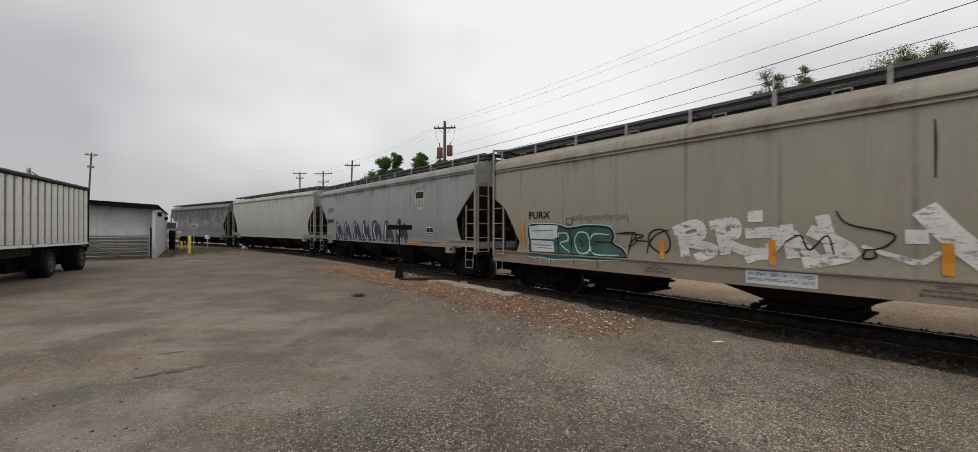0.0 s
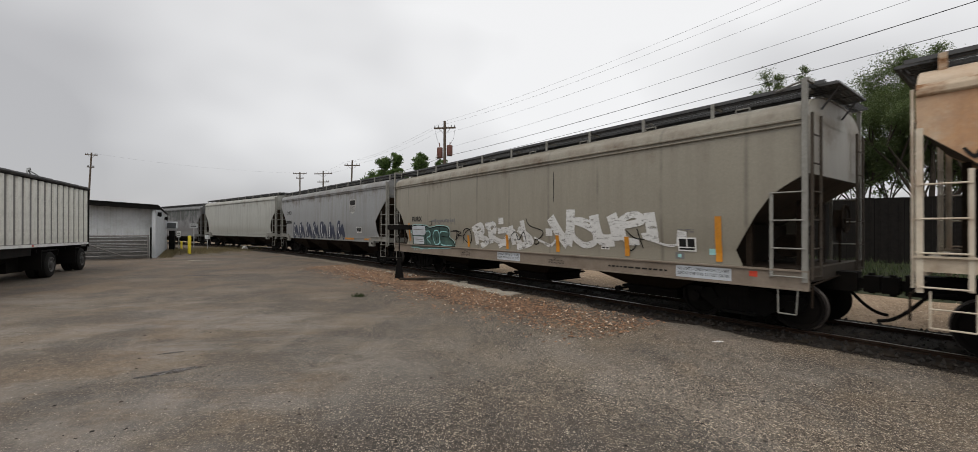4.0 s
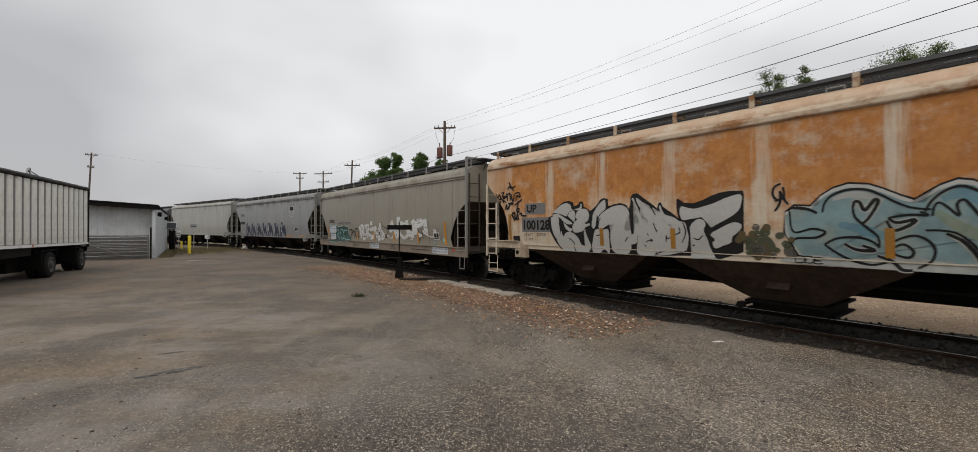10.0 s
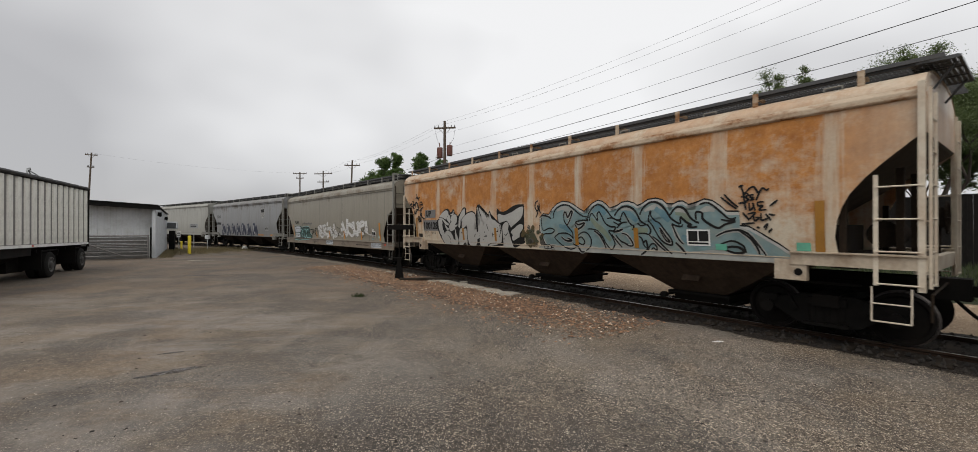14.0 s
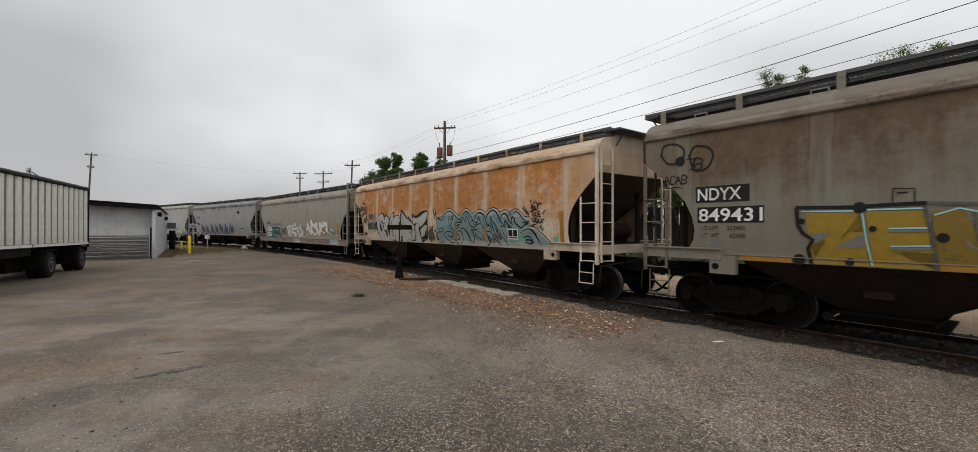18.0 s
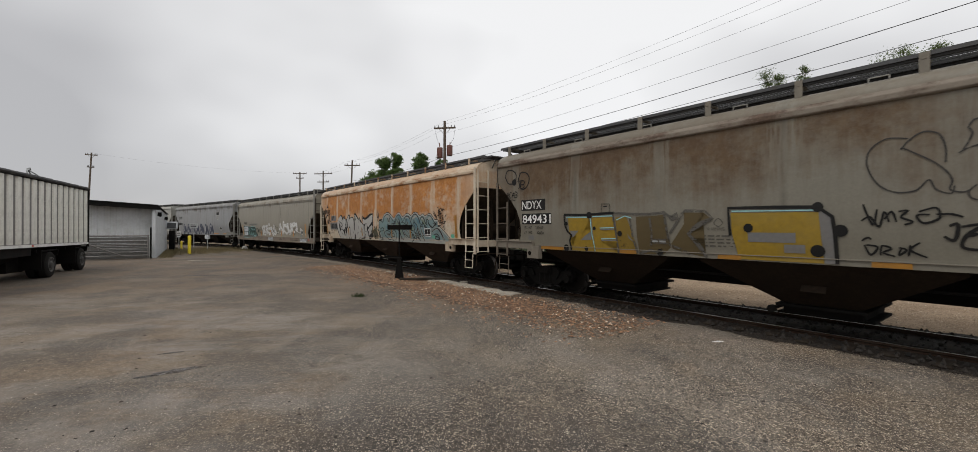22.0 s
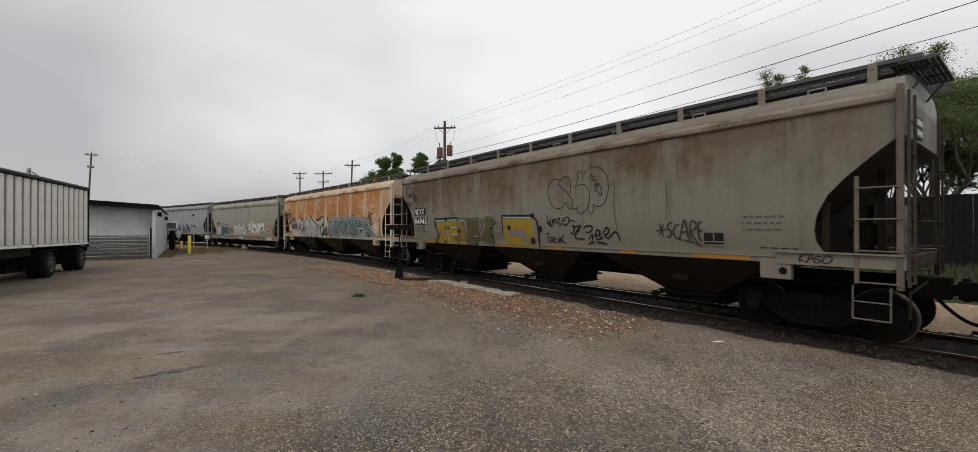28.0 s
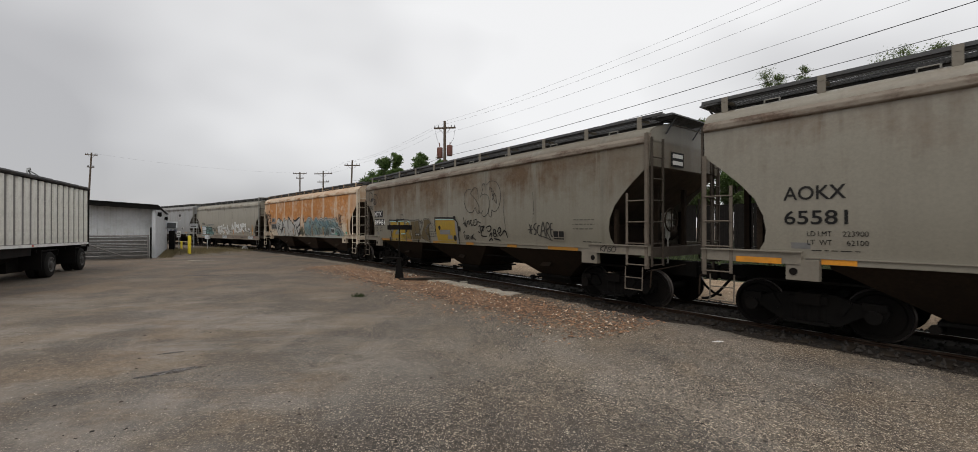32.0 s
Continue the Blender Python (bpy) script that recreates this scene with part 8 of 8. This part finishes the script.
def on_lot(r):
    y = 2.2 + 11 * r.random() ** 1.6
    x = r.uniform(-1.2, 1.25) * y
    p = Vector((x, y, GROUND))
    if x < r.gauss(-1.6, 0.8) and r.random() < 0.88:
        return None
    return p if (p - track(0)).dot(Vector((0.794, 0.607, 0))) < -1.9 else None


def strewn(r):
    y = 2.4 + 11 * r.random() ** 1.4
    p = Vector((r.uniform(-1.1, 1.0) * y, y, GROUND))
    return p if (p - track(0)).dot(Vector((0.794, 0.607, 0))) < -1.9 else None


def by_ballast(r):
    return track(r.uniform(-18, 45), r.choice((-1, 1)) * r.uniform(0.0, 1.5), -0.085)


def on_dirt(r):
    return track(r.uniform(-20, 20), r.uniform(-6.2, -1.8), -0.092)


scatter("wood_chips", "reddish brown dry leaves and wood chips", island_mat("dry_chip", (0.06, 0.034, 0.020), (0.36, 0.20, 0.112)), 9500, in_litter, 0.042, 0.25, 31, "litter")
scatter("pale_chips", "pale straw and stone chips", island_mat("pale_chip", (0.46, 0.36, 0.26), (0.78, 0.69, 0.56)), 900, in_litter, 0.036, 0.3, 32, "litter")
scatter("loose_gravel", "loose pale and dark gravel on asphalt", island_mat("gravel_grain", (0.06, 0.055, 0.05), (0.52, 0.455, 0.37)), 30000, on_lot, 0.011, 0.5, 33, "gravel")
scatter("dark_debris", "dark twigs and tar crumbs on asphalt", island_mat("dark_crumb", (0.012, 0.010, 0.008), (0.05, 0.038, 0.028)), 420, strewn, 0.030, 0.25, 36, "debris")
# stones are as dark as the ballast: under-car shade is in their colour
scatter("ballast_stones", "oily ballast stones, under-car shade in their colour", island_mat("shaded_ballast_stone", (0.005, 0.0045, 0.004), (0.03, 0.024, 0.019)), 9000, by_ballast, 0.055, 0.6, 34, "ballast")
scatter("dirt_stones", "pale stones on the dirt road", island_mat("dirt_stone", (0.25, 0.18, 0.12), (0.6, 0.5, 0.38)), 2600, on_dirt, 0.035, 0.5, 35, "gravel")


def blades(name, label, count, place, h, material, seed):
    rnd, verts, faces = random.Random(seed), [], []
    for k in range(count):
        p = place(rnd)
        a, l = rnd.uniform(0, math.tau), h * rnd.uniform(0.5, 1.4)
        u, tip = Vector((math.cos(a), math.sin(a), 0)) * l * 0.07, Vector((rnd.uniform(-0.5, 0.5) * l, rnd.uniform(-0.5, 0.5) * l, l))
        n0 = len(verts)
        verts += [p - u, p + u, p + tip]
        faces.append((n0, n0 + 1, n0 + 2))
    me = bpy.data.meshes.new(name)
    me.from_pydata([tuple(v) for v in verts], [], faces)
    me.materials.append(material)
    return tagged(new(name, me), label, "grass", kind="stuff")


M_BLADE = island_mat("green_blade", (0.014, 0.024, 0.007), (0.05, 0.07, 0.017), 0.8)
M_DRYBL = island_mat("dry_blade", (0.09, 0.072, 0.032), (0.20, 0.16, 0.08), 0.8)
blades("verge_grass", "rough green grass beyond the dirt road", 14000, lambda r: track(r.uniform(-30, 14), r.uniform(-20.8, -6.5), -0.10), 0.28, M_BLADE, 41)
blades("weeds", "dry yellowish weeds round the bollard", 7000, lambda r: Vector((-24 + r.gauss(0, 2.2), 36.5 + r.gauss(0, 3.2), GROUND)), 0.16, M_DRYBL, 42)
blades("shed_weeds", "dry weeds along the shed wall", 1500, lambda r: Vector((-21.6, 28.2, GROUND)) + Vector((-0.563, 0.827, 0)) * r.uniform(-1, 13) + Vector((0.827, 0.563, 0)) * r.uniform(0, 0.7), 0.2, M_DRYBL, 43)
blades("grass_tuft", "small green grass tuft growing through asphalt", 160, lambda r: Vector((-3.68 + r.gauss(0, 0.09), 12.2 + r.gauss(0, 0.05), GROUND)), 0.10, M_BLADE, 44)


def patch(name, x, y, rx, ry, turn, material, label, category, seed, z=0.004, n=22):
    """A flat stain or thin broken piece with an uneven outline."""
    rnd, bm = random.Random(seed), bmesh.new()
    pts = []
    for k in range(n):
        a = k * math.tau / n
        f = rnd.uniform(0.6, 1.15)
        pts.append((rx * f * math.cos(a), ry * f * math.sin(a)))
    prism(bm, pts, lambda u, v, w: Vector((u, v, w)), 0.0, z)
    ob = solid(name, bm, material, label, category, kind="structure")
    ob.matrix_basis = pose(x, y, GROUND, 0, 0, turn)
    return ob


M_TAR = dry_brush("old_tar", (0.032, 0.027, 0.023), 0.47, 9.0)
M_SOIL = dry_brush("bare_brown_soil", (0.05, 0.038, 0.03), 0.48, 7.0)
patch("tar_patch", -4.28, 5.92, 0.33, 0.09, 38, M_SOIL, "cracked dark tar patch in the asphalt", "tar patch", 51)
patch("tar_patch", -4.55, 5.66, 0.13, 0.05, 30, M_TAR, "cracked dark tar patch in the asphalt", "tar patch", 52)
patch("tar_patch", -4.98, 6.75, 0.16, 0.035, 30, M_TAR, "thin dark tar strip in the asphalt", "tar patch", 53)
patch("tar_patch", -11.6, 17.6, 1.3, 0.14, 12, M_TAR, "thin dark tar strip in the asphalt", "tar patch", 54)
patch("weed_patch", -24.0, 35.6, 2.3, 5.6, 32, M_DRYG, "dry weedy ground round the bollard", "verge", 55, 0.012, 40)
patch("paper_scrap", 3.95, 7.42, 0.10, 0.035, 10, M_WHITE, "torn white paper scrap on asphalt", "litter", 56, 0.006)
patch("pale_slab", -17.0, 25.6, 0.9, 0.12, 15, M_CONC, "thin pale concrete strip before the gate", "concrete", 57, 0.01)
for k, (x, y) in enumerate(((-1.35, 14.9), (-0.9, 15.25), (-2.1, 15.6), (-3.2, 17.5), (-4.4, 18.8), (-2.6, 16.0))):
    patch("concrete_chunk", x, y, 0.16 + 0.03 * (k % 3), 0.09, 30 * k, M_CONC, "broken chunk of pale concrete", "rubble", 60 + k, 0.05, 9)

# ------------------------------------------------------------------ motion of the train
RUN_T = (0, 1, 2, 3, 4, 5, 6, 7, 8, 9, 10, 11, 12, 13, 14, 15, 16, 17, 18, 19, 20, 21, 22, 23, 24, 25, 26.5, 28, 29, 30, 31, 32)
RUN_S = (-0.054, 1.764, 3.567, 5.338, 7.089, 8.832, 10.536, 12.178, 13.784, 15.381, 16.956, 18.497, 19.998, 21.441, 22.849, 24.265,
         25.692, 27.088, 28.425, 29.721, 30.999, 32.285, 33.559, 34.798, 35.972, 37.081, 38.656, 40.197, 41.209, 42.212, 43.212, 44.213)


def run(t):
    """How far the train has come at t seconds: a smooth curve through the rows above."""
    h = np.diff(RUN_T)
    n = len(RUN_T)
    a, r = np.eye(n), np.zeros(n)
    for i in range(1, n - 1):
        a[i, i - 1:i + 2] = h[i - 1], 2 * (h[i - 1] + h[i]), h[i]
        r[i] = 6 * ((RUN_S[i + 1] - RUN_S[i]) / h[i] - (RUN_S[i] - RUN_S[i - 1]) / h[i - 1])
    k = np.linalg.solve(a, r)
    i = min(max(int(np.searchsorted(RUN_T, t)) - 1, 0), n - 2)
    u, v = (RUN_T[i + 1] - t) / h[i], (t - RUN_T[i]) / h[i]
    return u * RUN_S[i] + v * RUN_S[i + 1] + ((u ** 3 - u) * k[i] + (v ** 3 - v) * k[i + 1]) * h[i] ** 2 / 6


def car_pose(front, spec):
    """The car rides on the line with both its trucks."""
    a = spec["truck"]
    p, q = track(front - a), track(front - spec["L"] + a - 0.28)
    d = (p - q).normalized()
    o = p + d * a
    return pose(o.x, o.y, 0, 0, 0, math.degrees(math.atan2(d.y, d.x)))


def motions():
    times = [k * 0.5 for k in range(65)]
    for car, lead, spec in LEAD:
        walk(car, [(t, car_pose(lead + run(t), spec)) for t in times])
    fine = [k * 0.25 for k in range(129)]
    turns = [math.degrees(run(t) / 0.42) for t in fine]
    for ob, x in WHEELSETS:
        walk(ob, [(t, pose(x, 0, 0.42, 0, r % 360, 0)) for t, r in zip(fine, turns)])


motions()
